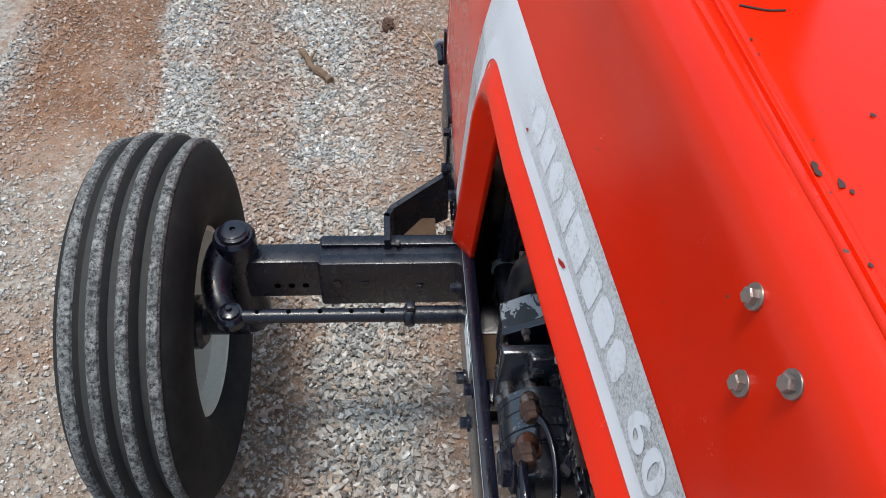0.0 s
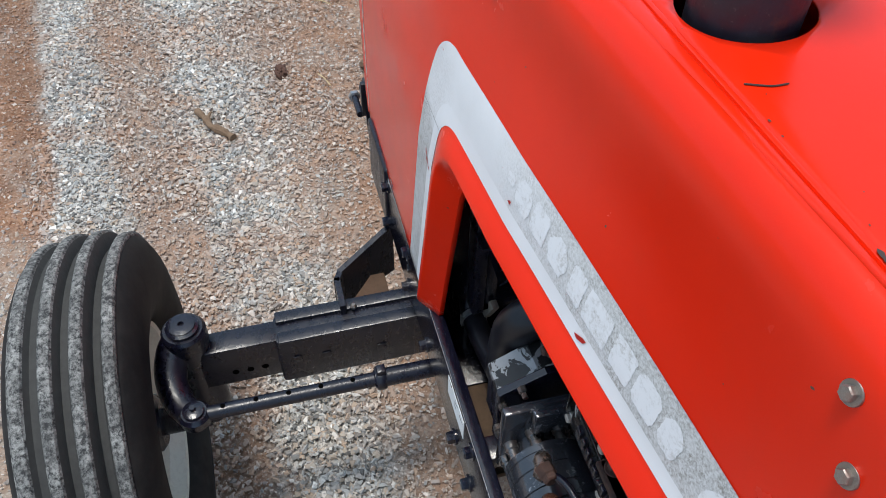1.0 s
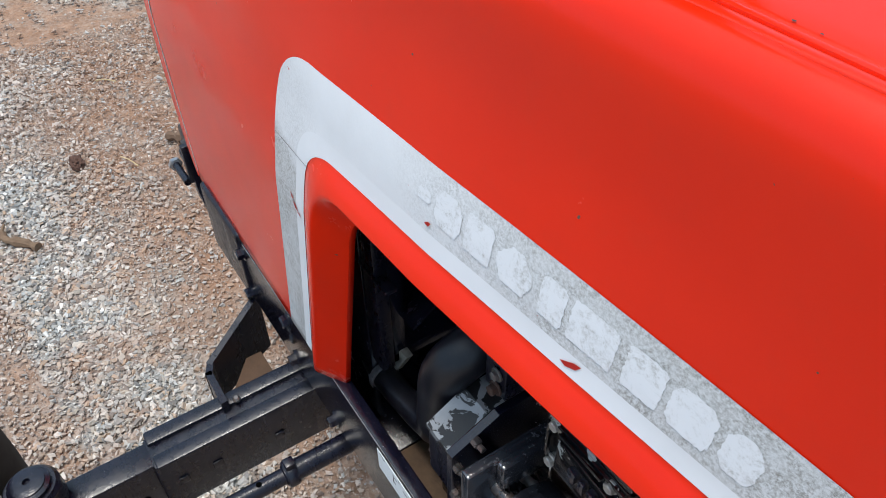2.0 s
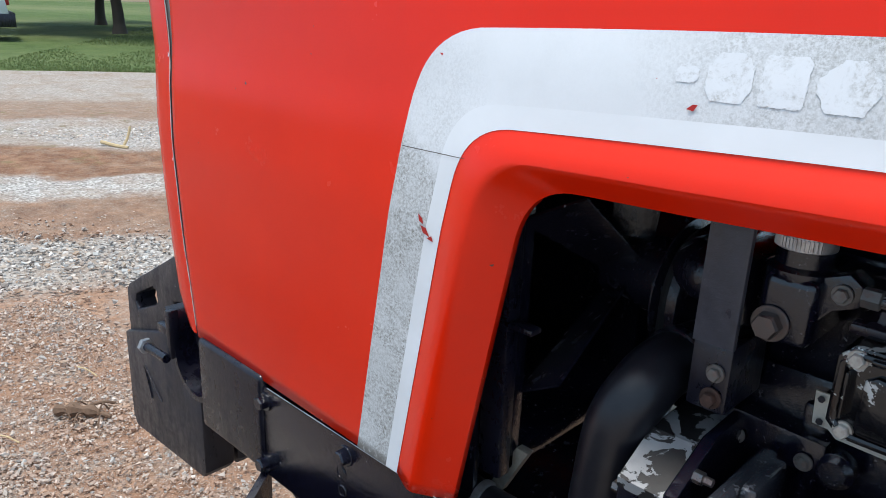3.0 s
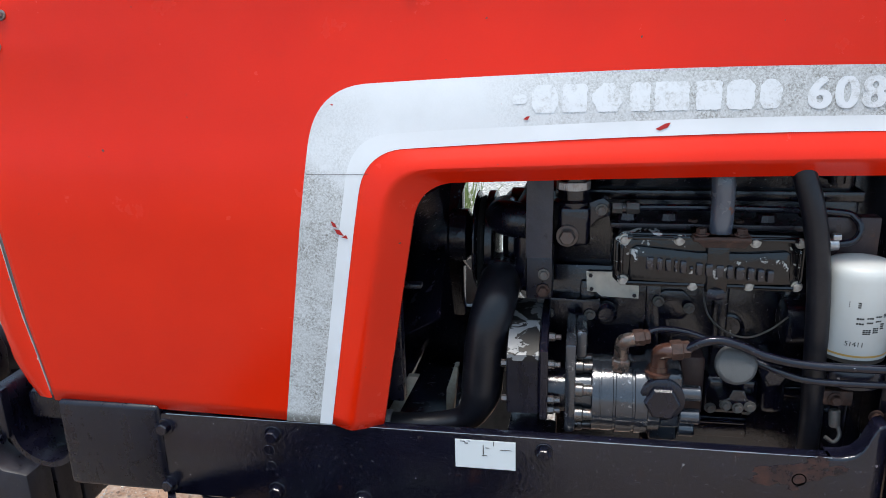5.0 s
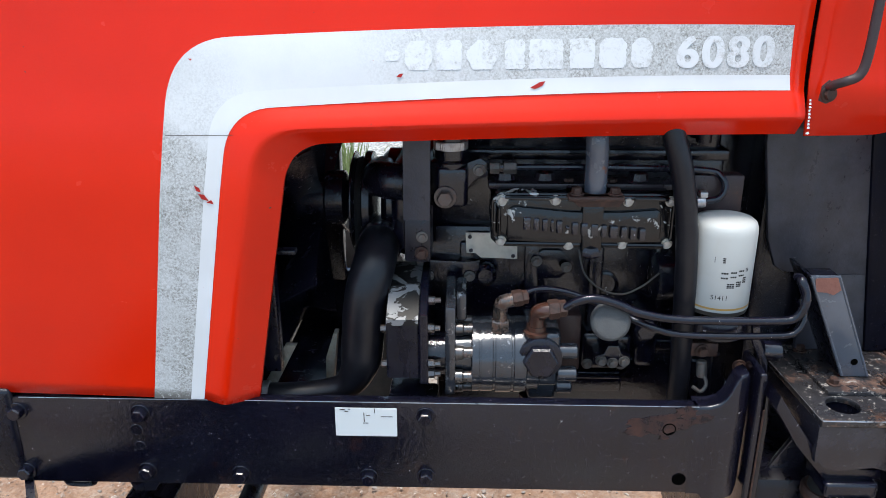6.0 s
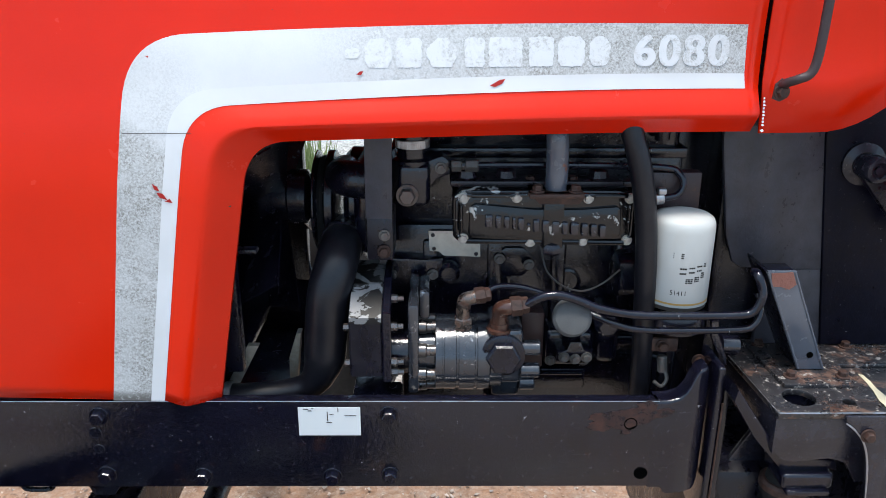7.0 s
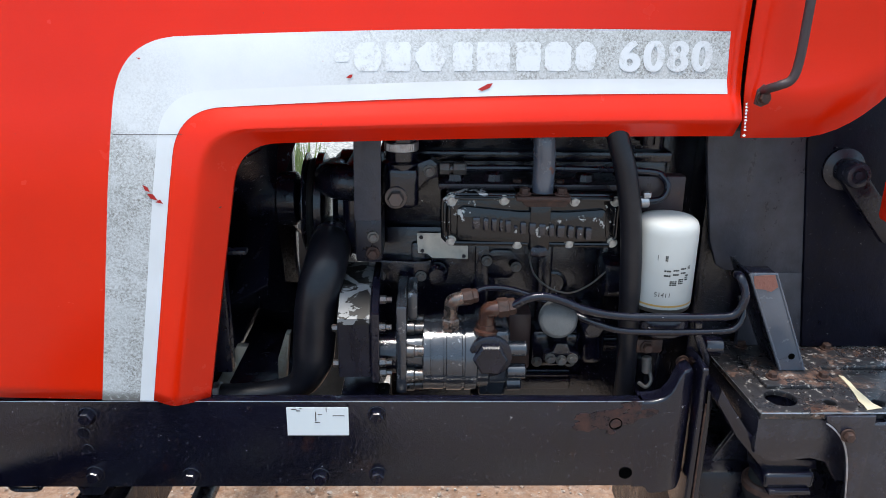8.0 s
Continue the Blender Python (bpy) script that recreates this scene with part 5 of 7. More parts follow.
lathe(bm, (0.368, 0.055, 0.925), (0, 0, 1), [(0.034, 0), (0.044, 0.006), (0.044, 0.03), (0.040, 0.037)], 30)
box(bm, (0.330, 0.055, 0.905), (0.405, 0.16, 0.945), 0.010)
part("filter_head", bm, CAST, tractor, "cast filter head under the canister")
bm = bmesh.new()
box(bm, (0.312, 0.035, 0.893), (0.372, 0.052, 0.917), 0.004)
part("filter_bracket", bm, RUST, tractor, "rust-brown filter bracket")
bolts("bolt", RUST_BOLT, [(0.347, 0.034, 0.905), (0.405, 0.034, 0.880)], tractor, "rusty bolt head")
bm = bmesh.new()
rod(bm, (0.350, 0.040, 0.885), (0.352, 0.038, 0.858), 0.008, 12, 0.002)
tube(bm, [(0.352, 0.036, 0.868), (0.358, 0.030, 0.850), (0.350, 0.028, 0.838), (0.338, 0.030, 0.845)], 0.003, 8)
part("drain_tap", bm, DARKSTEEL, tractor, "small steel drain tap")


# hydraulic pump and its drive
GRIMYBOLT = metal("oil_grimed_bolt_steel", (0.15, 0.145, 0.145), 0.24, 0.5)


def wet_black(name):
    k = Mat(name, rough=0.18, spec=0.8)
    # pale worn spots in the colour double as the pump's painted highlights
    worn = k.ramp(k.noise(46, 7, 0.74), (0.60, 0.0), (0.66, 1.0))
    k.set(**{"Base Color": k.mix(worn, k.mix(k.noise(14, 4), (0.012, 0.013, 0.018), (0.055, 0.060, 0.074)), (0.36, 0.36, 0.38)), "Roughness": k.ramp(k.noise(90, 5, 0.7), (0.35, 0.10), (0.72, 0.24)), "Metallic": k.math("ADD", k.math("MULTIPLY", worn, 0.5), 0.25), "Coat Weight": 0.5, "Coat Roughness": 0.06})
    k.bump(k.noise(160, 5, 0.7), 0.12, 0.001)
    k.bump(k.noise(34, 4), 0.45, 0.003)
    return k.m


WET = wet_black("wet_oily_black_metal")
PY, PZ = 0.050, 0.888
bm = bmesh.new()
lathe(bm, (-0.003, PY, PZ), (1, 0, 0), [(0.0538, 0), (0.0582, 0.002), (0.0582, 0.012), (0.0570, 0.0125), (0.0570, 0.0145), (0.0582, 0.015), (0.0582, 0.032), (0.0566, 0.033), (0.0566, 0.036), (0.0594, 0.037), (0.0594, 0.060), (0.0571, 0.061), (0.0571, 0.064), (0.0594, 0.065), (0.0594, 0.082), (0.0560, 0.084), (0.0560, 0.100), (0.0515, 0.104)], 48)
pump = part("hydraulic_pump", bm, WET, tractor, "oil-wet black hydraulic pump with ringed barrel")
bm = bmesh.new()
box(bm, (-0.042, PY - 0.058, PZ - 0.042), (-0.026, PY + 0.07, PZ + 0.102), 0.004)
box(bm, (-0.026, PY - 0.020, PZ + 0.062), (-0.010, PY + 0.05, PZ + 0.108), 0.005)
rod(bm, (-0.028, PY, PZ), (0.000, PY, PZ), 0.040, 32, 0.002)
part("pump_flange", bm, WET, pump, "scraped mounting flange of the pump")
for i in range(8):
    t = 0.30 + i * math.pi / 4
    bm = bmesh.new()
    lathe(bm, (-0.027, PY + 0.050 * math.cos(t), PZ + 0.050 * math.sin(t)), (1, 0, 0), [(0.0105, 0), (0.0105, 0.011), (0.0085, 0.013), (0.0085, 0.026)], 12)
    part("pump_bolt", bm, GRIMYBOLT, pump, "oily steel pump bolt")
bm = bmesh.new()
box(bm, (0.078, PY - 0.044, PZ - 0.034), (0.130, PY + 0.05, PZ + 0.056), 0.008, 3)
box(bm, (0.084, PY - 0.036, PZ - 0.060), (0.126, PY + 0.05, PZ - 0.030), 0.006, 3)
rod(bm, (0.126, PY - 0.036, PZ + 0.024), (0.156, PY - 0.036, PZ + 0.024), 0.012, 14, 0.002)
rod(bm, (0.126, PY - 0.036, PZ - 0.014), (0.156, PY - 0.036, PZ - 0.014), 0.012, 14, 0.002)
rod(bm, (0.126, PY - 0.030, PZ - 0.038), (0.150, PY - 0.030, PZ - 0.038), 0.012, 14, 0.002)
part("pump_head", bm, WET, pump, "black pump end block")
bm = bmesh.new()
lathe(bm, (0.099, PY - 0.040, PZ + 0.018), (0, -1, 0), [(0.031, 0), (0.033, 0.003), (0.033, 0.012), (0.029, 0.014)], 32)
lathe(bm, (0.099, PY - 0.054, PZ + 0.018), (0, -1, 0), [(0.026, 0), (0.026, 0.010), (0.023, 0.013)], 6)
part("pump_plug", bm, BLACK, pump, "large black hexagon plug")
bm = bmesh.new()
lathe(bm, (0.100, PY - 0.005, PZ - 0.085), (0, 0, 1), [(0.020, 0), (0.026, 0.004), (0.026, 0.018), (0.018, 0.022), (0.018, 0.04)], 24)
part("pump_foot", bm, CAST, pump)
# fittings
bm = bmesh.new()
tube(bm, [(0.040, 0.028, 0.940), (0.040, 0.026, 0.972), (0.041, 0.022, 0.984), (0.047, 0.018, 0.990), (0.064, 0.017, 0.995)], 0.0108, 14)
lathe(bm, (0.040, 0.028, 0.938), (0, 0, 1), [(0.0145, 0), (0.0145, 0.016), (0.0120, 0.019)], 6)
elbow = part("elbow_fitting", bm, metal("oily_bare_elbow", (0.19, 0.16, 0.145), 0.22, 0.7), pump, "bare steel elbow fitting, wet with oil")
bm = bmesh.new()
lathe(bm, (0.056, 0.016, 0.995), (1, 0.15, 0.1), [(0.0115, 0), (0.0125, 0.002), (0.0125, 0.014), (0.0105, 0.016), (0.0105, 0.022), (0.008, 0.024)], 6)
part("elbow_nut", bm, RUST, elbow, "rusted union nut")
bm = bmesh.new()
tube(bm, [(0.094, 0.020, 0.938), (0.094, 0.018, 0.962), (0.095, 0.014, 0.974), (0.102, 0.008, 0.980), (0.116, 0.006, 0.983)], 0.0122, 14)
lathe(bm, (0.094, 0.020, 0.938), (0, 0, 1), [(0.020, 0), (0.020, 0.005), (0.0145, 0.006), (0.0145, 0.014)], 20)
elbow2 = part("elbow_fitting", bm, black_paint("oil_wet_red_rust", 0.02, 0.9, 0.18, 0.85, 0.2, 0.7), pump, "heavily rusted brown elbow fitting")
bm = bmesh.new()
lathe(bm, (0.108, 0.005, 0.983), (1, 0.1, 0.08), [(0.0135, 0), (0.0148, 0.002), (0.0148, 0.015), (0.0125, 0.017), (0.0125, 0.026), (0.009, 0.028)], 6)
part("elbow_nut", bm, RUST, elbow2)
# drive housing
def bare_top():
    k = Mat("bare_metal_with_black_scabs", rough=0.4)
    scab = k.ramp(k.noise(30, 5, 0.6, 0.5), (0.50, 0.0), (0.515, 1.0))
    base = k.mix(k.noise(60, 5), (0.20, 0.205, 0.215), (0.32, 0.33, 0.34))
    k.set(**{"Base Color": k.mix(scab, base, (0.008, 0.008, 0.009)), "Metallic": k.ramp(scab, (0.0, 0.35), (1.0, 0.0)), "Roughness": k.ramp(k.noise(70, 4), (0.3, 0.28), (0.7, 0.5))})
    k.bump(scab, 0.4, 0.001)
    return k.m


BARETOP = bare_top()
bm = bmesh.new()
slab(bm, [(0.868, -0.018), (0.868, 0.13), (1.000, 0.13), (0.996, 0.036), (0.966, -0.018)], (-0.130, 0.022, 0), (0, 0, 1), (0, 1, 0), -0.050, 0.003)
drive = part("pump_drive_housing", bm, BLACK, tractor, "black cast drive housing with a bare peeling top", smooth=False)
bm = bmesh.new()
slab(bm, [(0.956, 0.0015), (0.966, 0.0015), (0.9975, 0.0575), (1.0015, 0.148), (0.990, 0.148), (0.990, 0.062)], (-0.1285, 0, 0), (0, 0, 1), (0, 1, 0), -0.047, 0.0)
part("housing_top", bm, BARETOP, drive, "bare metal top with scabs of black paint", smooth=False)
bm = bmesh.new()
slab(bm, [(0.862, -0.022), (0.862, 0.15), (1.010, 0.15), (1.006, 0.045), (0.974, -0.022)], (-0.080, 0.020, 0), (0, 0, 1), (0, 1, 0), -0.013, 0.002)
part("drive_flange", bm, BLACKRUST, drive, smooth=False)
for z, y in ((0.985, 0.030), (0.952, 0.004), (0.895, 0.000), (0.876, 0.004)):
    bm = bmesh.new()
    lathe(bm, (-0.067, y, z), (1, 0, 0), [(0.0066, 0), (0.0066, 0.009), (0.0042, 0.010), (0.0042, 0.018)], 6)
    part("drive_bolt", bm, GRIMYBOLT, drive)
for z in (0.945, 0.886):
    bm = bmesh.new()
    lathe(bm, (-0.130, 0.014, z), (-1, 0, 0), [(0.006, 0), (0.006, 0.008), (0.004, 0.009)], 6)
    part("drive_bolt", bm, GRIMYBOLT, drive)
bm = bmesh.new()
rod(bm, (-0.074, PY, PZ), (-0.034, PY, PZ), 0.034, 28, 0.003)
part("drive_collar", bm, ENGINE, drive)
bm = bmesh.new()
box(bm, (-0.130, 0.02, 0.790), (-0.075, 0.12, 0.830), 0.006)
box(bm, (-0.098, -0.008, 0.780), (-0.056, 0.09, 0.812), 0.004)
part("drive_foot", bm, CAST, drive)
bm = bmesh.new()
slab(bm, [(-0.092, 0.972), (0.010, 0.972), (0.010, 1.008), (-0.092, 1.012)], (0, 0.130, 0), (1, 0, 0), (0, 0, 1), -0.03, 0.003)
part("front_plate", bm, ENGINE, block)
bolts("bolt", SMALL_BOLT, [(-0.072, 0.128, 0.985), (-0.006, 0.128, 0.985)], block)
bm = bmesh.new()
lathe(bm, (0.020, 0.150, 0.985), (0, -1, 0), [(0.016, 0), (0.018, 0.004), (0.018, 0.018), (0.012, 0.024)], 20)
part("timing_boss", bm, ENGINE, block)

# filler cap with crackled top, and the small valve under it
def crackle():
    k = Mat("crackled_grey_cap", rough=0.5)
    crack = k.ramp(k.voronoi(520, "DISTANCE_TO_EDGE"), (0.0, 0.0), (0.16, 1.0))
    k.set(**{"Base Color": k.mix(crack, (0.045, 0.046, 0.048), (0.125, 0.13, 0.135))})
    k.bump(crack, 0.6, 0.002)
    return k.m


bm = bmesh.new()
lathe(bm, (0.199, 0.0265, 0.966), (0, -1, 0), [(0.018, 0), (0.022, 0.006), (0.028, 0.014), (0.0292, 0.020), (0.0285, 0.027), (0.025, 0.031), (0.012, 0.034), (0.0, 0.0345)], 40)
bmesh.ops.rotate(bm, verts=bm.verts, cent=(0.199, 0.005, 0.966), matrix=Matrix.Rotation(radians(-22), 3, "X"))
filler = part("filler_cap", bm, crackle(), tractor, "round crackle-finish grey filler cap")
bm = bmesh.new()
tube(bm, [(0.199, 0.026, 0.962), (0.201, 0.055, 0.946), (0.216, 0.095, 0.900), (0.220, 0.125, 0.880), (0.225, 0.16, 0.865)], 0.018, 16)
part("filler_neck", bm, ENGINE, filler)
bm = bmesh.new()
slab(bm, [(0.194, 0.858), (0.194, 0.871), (0.208, 0.876), (0.213, 0.890), (0.231, 0.890), (0.236, 0.876), (0.250, 0.871), (0.250, 0.858), (0.238, 0.851), (0.206, 0.851)], (0, 0.075, 0), (1, 0, 0), (0, 0, 1), -0.05, 0.003)
valve = part("relief_valve", bm, ENGINE, tractor, "small black valve body on the block")
bolts("bolt", SMALL_BOLT, [(0.204, 0.074, 0.864), (0.222, 0.074, 0.861), (0.240, 0.074, 0.864)], valve)
bm = bmesh.new()
box(bm, (0.176, 0.110, 0.826), (0.262, 0.165, 0.895), 0.012, 3)
box(bm, (0.262, 0.105, 0.835), (0.300, 0.165, 0.935), 0.012, 3)
part("injection_pump", bm, ENGINE, tractor, "oily black fuel pump body")
bolts("bolt", SMALL_BOLT, [(0.188, 0.109, 0.840), (0.243, 0.109, 0.840)], tractor)
bm = bmesh.new()
lathe(bm, (0.272, 0.10, 0.915), (0, -1, 0), [(0.018, 0), (0.020, 0.003), (0.020, 0.02), (0.014, 0.026)], 6)
part("union_nut", bm, ENGINE, tractor)
bm = bmesh.new()
box(bm, (0.130, 0.120, 0.780), (0.250, 0.165, 0.818), 0.005)
box(bm, (0.130, 0.115, 0.808), (0.245, 0.160, 0.814), 0.002)
part("sump_edge", bm, ENGINE, block)
bm = bmesh.new()
box(bm, (-0.020, 0.172, 0.702), (0.420, 0.320, 0.840), 0.012, 3)
part("oil_sump", bm, ENGINE, block, "oily black sump under the engine block")
bm = bmesh.new()
box(bm, (0.138, 0.112, 0.825), (0.176, 0.158, 0.925), 0.004)
part("brown_patch_plate", bm, black_paint("rust_browned_plate", 0.015, 0.8, 0.55, 0.45), block, "rust-browned plate beside the pump")

# pressure lines to the rear
LINEPAINT = black_paint("glossy_black_line_paint", 0.006, 0.25, 0.12, 0.0, 0.35, 0.55)
bm = bmesh.new()
tube(bm, [(0.126, 0.004, 0.983), (0.149, -0.002, 1.000), (0.173, -0.003, 1.005), (0.202, -0.003, 0.998), (0.236, -0.003, 0.984), (0.286, -0.003, 0.974), (0.353, -0.003, 0.972), (0.440, -0.003, 0.973), (0.462, -0.003, 0.979), (0.471, -0.003, 0.996), (0.472, 0.000, 1.012), (0.466, 0.010, 1.032), (0.474, 0.040, 1.024), (0.505, 0.100, 1.000)], 0.0064, 14)
part("pressure_line", bm, LINEPAINT, tractor, "bent black steel pressure line")
bm = bmesh.new()
tube(bm, [(0.066, 0.020, 0.994), (0.090, 0.034, 1.002), (0.130, 0.040, 0.998), (0.180, 0.036, 0.982), (0.225, 0.016, 0.968), (0.262, 0.000, 0.958), (0.297, -0.003, 0.950), (0.360, -0.003, 0.948), (0.445, -0.003, 0.950), (0.466, -0.002, 0.957), (0.476, 0.006, 0.975), (0.474, 0.016, 1.00)], 0.0052, 14)
part("pressure_line", bm, LINEPAINT, tractor, "bent black steel return line")
bm = bmesh.new()
tube(bm, [(0.168, 0.142, 1.028), (0.176, 0.120, 0.995), (0.200, 0.105, 0.975), (0.232, 0.100, 0.968), (0.262, 0.098, 0.982), (0.288, 0.098, 1.005)], 0.0016, 6)
part("thin_wire", bm, DARKSTEEL, tractor, "thin loose wire across the block")
bm = bmesh.new()
lathe(bm, (0.285, 0.13, 0.985), (1, 0, 0), [(0.03, 0), (0.036, 0.004), (0.036, 0.05), (0.03, 0.055)], 24)
part("round_canister", bm, CAST, tractor)
bm = bmesh.new()
tube(bm, [(0.150, 0.20, 1.30), (0.20, 0.16, 1.30), (0.30, 0.15, 1.295), (0.345, 0.15, 1.27), (0.350, 0.155, 1.20)], 0.012, 12)
part("intake_pipe", bm, CAST, tractor)
bm = bmesh.new()
box(bm, (0.318, 0.085, 1.105), (0.395, 0.11, 1.165), 0.003)
part("browned_bracket", bm, black_paint("rust_browned_bracket", 0.010, 0.7, 0.45, 0.3), tractor, "rust-browned plate behind the filter")
# dirty head-side plate row
bm = bmesh.new()
for x in (0.045, 0.105, 0.245):
    lathe(bm, (x, 0.110, 1.152), (0, 0, 1), [(0.016, 0), (0.014, 0.010), (0.008, 0.014)], 10)
box(bm, (0.020, 0.080, 1.143), (0.300, 0.168, 1.152), 0.002)
part("browned_ledge", bm, black_paint("rust_browned_ledge", 0.006, 0.5, 0.3, 0.12), tractor, "rust-brown ledge over the side cover")


# ---- behind the engine: cab front, step casting, brackets ----
CABWALL = black_paint("matt_black_cab_paint", 0.004, 0.10, 0.45, 0.0, 0.12, 0.18)
bm = bmesh.new()
slab(bm, [(0.436, 1.330), (0.436, 1.205), (0.460, 1.050), (0.476, 1.006), (0.492, 0.996), (0.640, 0.990), (0.640, 1.330)], (0, 0.130, 0), (1, 0, 0), (0, 0, 1), -0.012, 0.004)
firewall = part("firewall_plate", bm, ENGINEGREY, tractor, "flat dark grey firewall plate")
bm = bmesh.new()
slab(bm, [(0.530, 0.993), (0.530, 0.860), (0.642, 0.860), (0.642, 0.993)], (0, 0.1305, 0), (1, 0, 0), (0, 0, 1), -0.012, 0.002)
part("firewall_foot", bm, ENGINEGREY, firewall)
bm = bmesh.new()
slab(bm, [(0.590, 1.330), (0.590, 1.21), (0.640, 0.860), (0.800, 0.860), (0.800, 0.98), (0.790, 1.092), (0.780, 1.212), (0.770, 1.330)], (0, 0.125, 0), (1, 0, 0), (0, 0, 1), -0.020, 0.005)
part("cab_wall", bm, CABWALL, tractor, "black cab front wall under the cowl")
bm = bmesh.new()
box(bm, (0.460, 0.17, 0.74), (0.72, 0.42, 1.33), 0.01)
part("gearbox_housing", bm, CAST, tractor, "dull black gearbox housing behind the firewall")
SATINPIVOT = black_paint("greasy_black_pivot", 0.02, 0.2, 0.2, 0.0, 0.3)
bm = bmesh.new()
lathe(bm, (0.652, 0.124, 1.170), (0, -1, 0), [(0.033, 0), (0.033, 0.006), (0.0205, 0.010), (0.0205, 0.045), (0.018, 0.050), (0.0125, 0.051), (0.0115, 0.047), (0.007, 0.047), (0.006, 0.050)], 30)
pivot = part("pedal_pivot", bm, SATINPIVOT, tractor, "black pivot bushing with a washer behind it")
bm = bmesh.new()
slab(bm, [(0.634, 1.158), (0.640, 1.185), (0.660, 1.188), (0.672, 1.168), (0.745, 1.080), (0.736, 1.058), (0.716, 1.060)], (0, 0.100, 0), (1, 0, 0), (0, 0, 1), 0.016, 0.003)
part("pivot_lever", bm, BLACK, pivot)
# red part seen far behind
bm = bmesh.new()
box(bm, (0.656, -0.02, 1.12), (0.76, 0.02, 1.250), 0.008)
part("red_guard", bm, RED, tractor, "red sheet guard near the cab step")
bm = bmesh.new()
for i in range(6):
    lathe(bm, (0.672, -0.060, 1.10 - i * 0.012), (0.2, 0, -1), [(0.020, 0), (0.026, 0.004), (0.020, 0.010)], 16)
part("rubber_boot", bm, SIDEWALL, tractor, "ribbed black rubber boot")


def step_paint():
    k = Mat("black_step_paint_worn_to_rust", rough=0.3, spec=0.7)
    worn = k.ramp(k.noise(22, 9, 0.78), (0.535, 0.0), (0.575, 1.0))
    base = k.mix(k.noise(30, 5), (0.013, 0.012, 0.015), (0.042, 0.039, 0.042))
    base = k.mix(k.math("MULTIPLY", worn, 0.8), base, k.ramp(k.noise(40, 5), (0.3, (0.085, 0.042, 0.030)), (0.7, (0.22, 0.135, 0.10))))
    light = k.ramp(k.noise(95, 6, 0.75), (0.58, 0.0), (0.63, 0.85))
    k.set(**{"Base Color": k.mix(light, base, (0.42, 0.38, 0.35)), "Roughness": k.ramp(k.noise(25, 5, 0.7), (0.3, 0.18), (0.7, 0.42))})
    k.bump(k.noise(90, 5), 0.2, 0.0015)
    return k.m


STEP = step_paint()
SATIN = black_paint("satin_black_frame_paint", 0.020, 0.30, 0.16, 0.0, 0.40, 0.75)
HOLE = Mat("dark_hole", (0.002, 0.002, 0.002), 0.9, spec=0.0).m
STEP_HOLES = ((0.538, -0.029, 0.0235), (0.606, -0.042, 0.009), (0.680, -0.043, 0.010))
bm = plate_with_holes([(0.478, 0.150), (0.490, -0.073), (0.95, -0.073), (0.95, 0.300), (0.478, 0.300)], [[(x + r * math.cos(i * math.pi / 14), y + r * math.sin(i * math.pi / 14)) for i in range(28)] for x, y, r in STEP_HOLES], 0.0, 0.010, 0.0015)
for v in bm.verts:
    v.co = Vector((v.co.x, v.co.z, 0.842 + v.co.y))
step = part("step_casting", bm, STEP, tractor, "heavy black cab mount with worn rusty top")
bm = bmesh.new()
slab(bm, [(0.488, 0.842), (0.95, 0.842), (0.95, 0.735), (0.62, 0.735), (0.600, 0.768), (0.575, 0.774), (0.525, 0.768), (0.505, 0.772), (0.489, 0.790)], (0, -0.072, 0), (1, 0, 0), (0, 0, 1), -0.012, 0.002)
part("step_wall", bm, SATIN, step, "black front wall of the cab mount")
bm = bmesh.new()
slab(bm, [(0.0, 0.842), (0.0, 0.782), (0.10, 0.782), (0.236, 0.806), (0.236, 0.842)], (0.4905, -0.071, 0), Vector((-0.040, 0.999, 0)), (0, 0, 1), 0.012, 0.001)
part("step_wall", bm, SATIN, step, "black side wall of the cab mount")
bm = bmesh.new()
slab(bm, [(0.516, 0.150), (0.527, -0.004), (0.632, -0.004), (0.640, 0.060), (0.95, 0.060), (0.95, 0.170)], (0, 0, 0.852), (1, 0, 0), (0, 1, 0), 0.007, 0.0015)
part("step_plate", bm, STEP, step, "bolted rust-worn plate on the mount")
bolts("bolt", RUST_BOLT, [(0.545, 0.020, 0.859), (0.626, 0.020, 0.859), (0.538, 0.128, 0.859), (0.680, 0.120, 0.859), (0.80, 0.110, 0.859)], step, "rusted step bolt", face=(0, 0, 1))
for x, y, r in STEP_HOLES:
    bm = bmesh.new()
    lathe(bm, (x, y, 0.848), (0, 0, -1), [(r * 1.06, 0), (r * 1.10, 0.05), (0.0, 0.0501)], 28, False)
    part("hole_well", bm, CAST, step, "dark drilled hole")
bm = bmesh.new()
slab(bm, [(0.661, 0.039), (0.667, 0.035), (0.668, 0.016), (0.666, -0.007), (0.668, -0.029), (0.668, -0.045), (0.675, -0.060), (0.650, -0.066), (0.652, -0.052), (0.651, -0.040), (0.657, -0.013), (0.660, 0.012)], (0, 0, 0.8525), (1, 0, 0), (0, 1, 0), 0.001)
part("paint_splash", bm, Mat("cream_paint", (0.72, 0.62, 0.42), 0.6).m, step, "streak of cream paint")
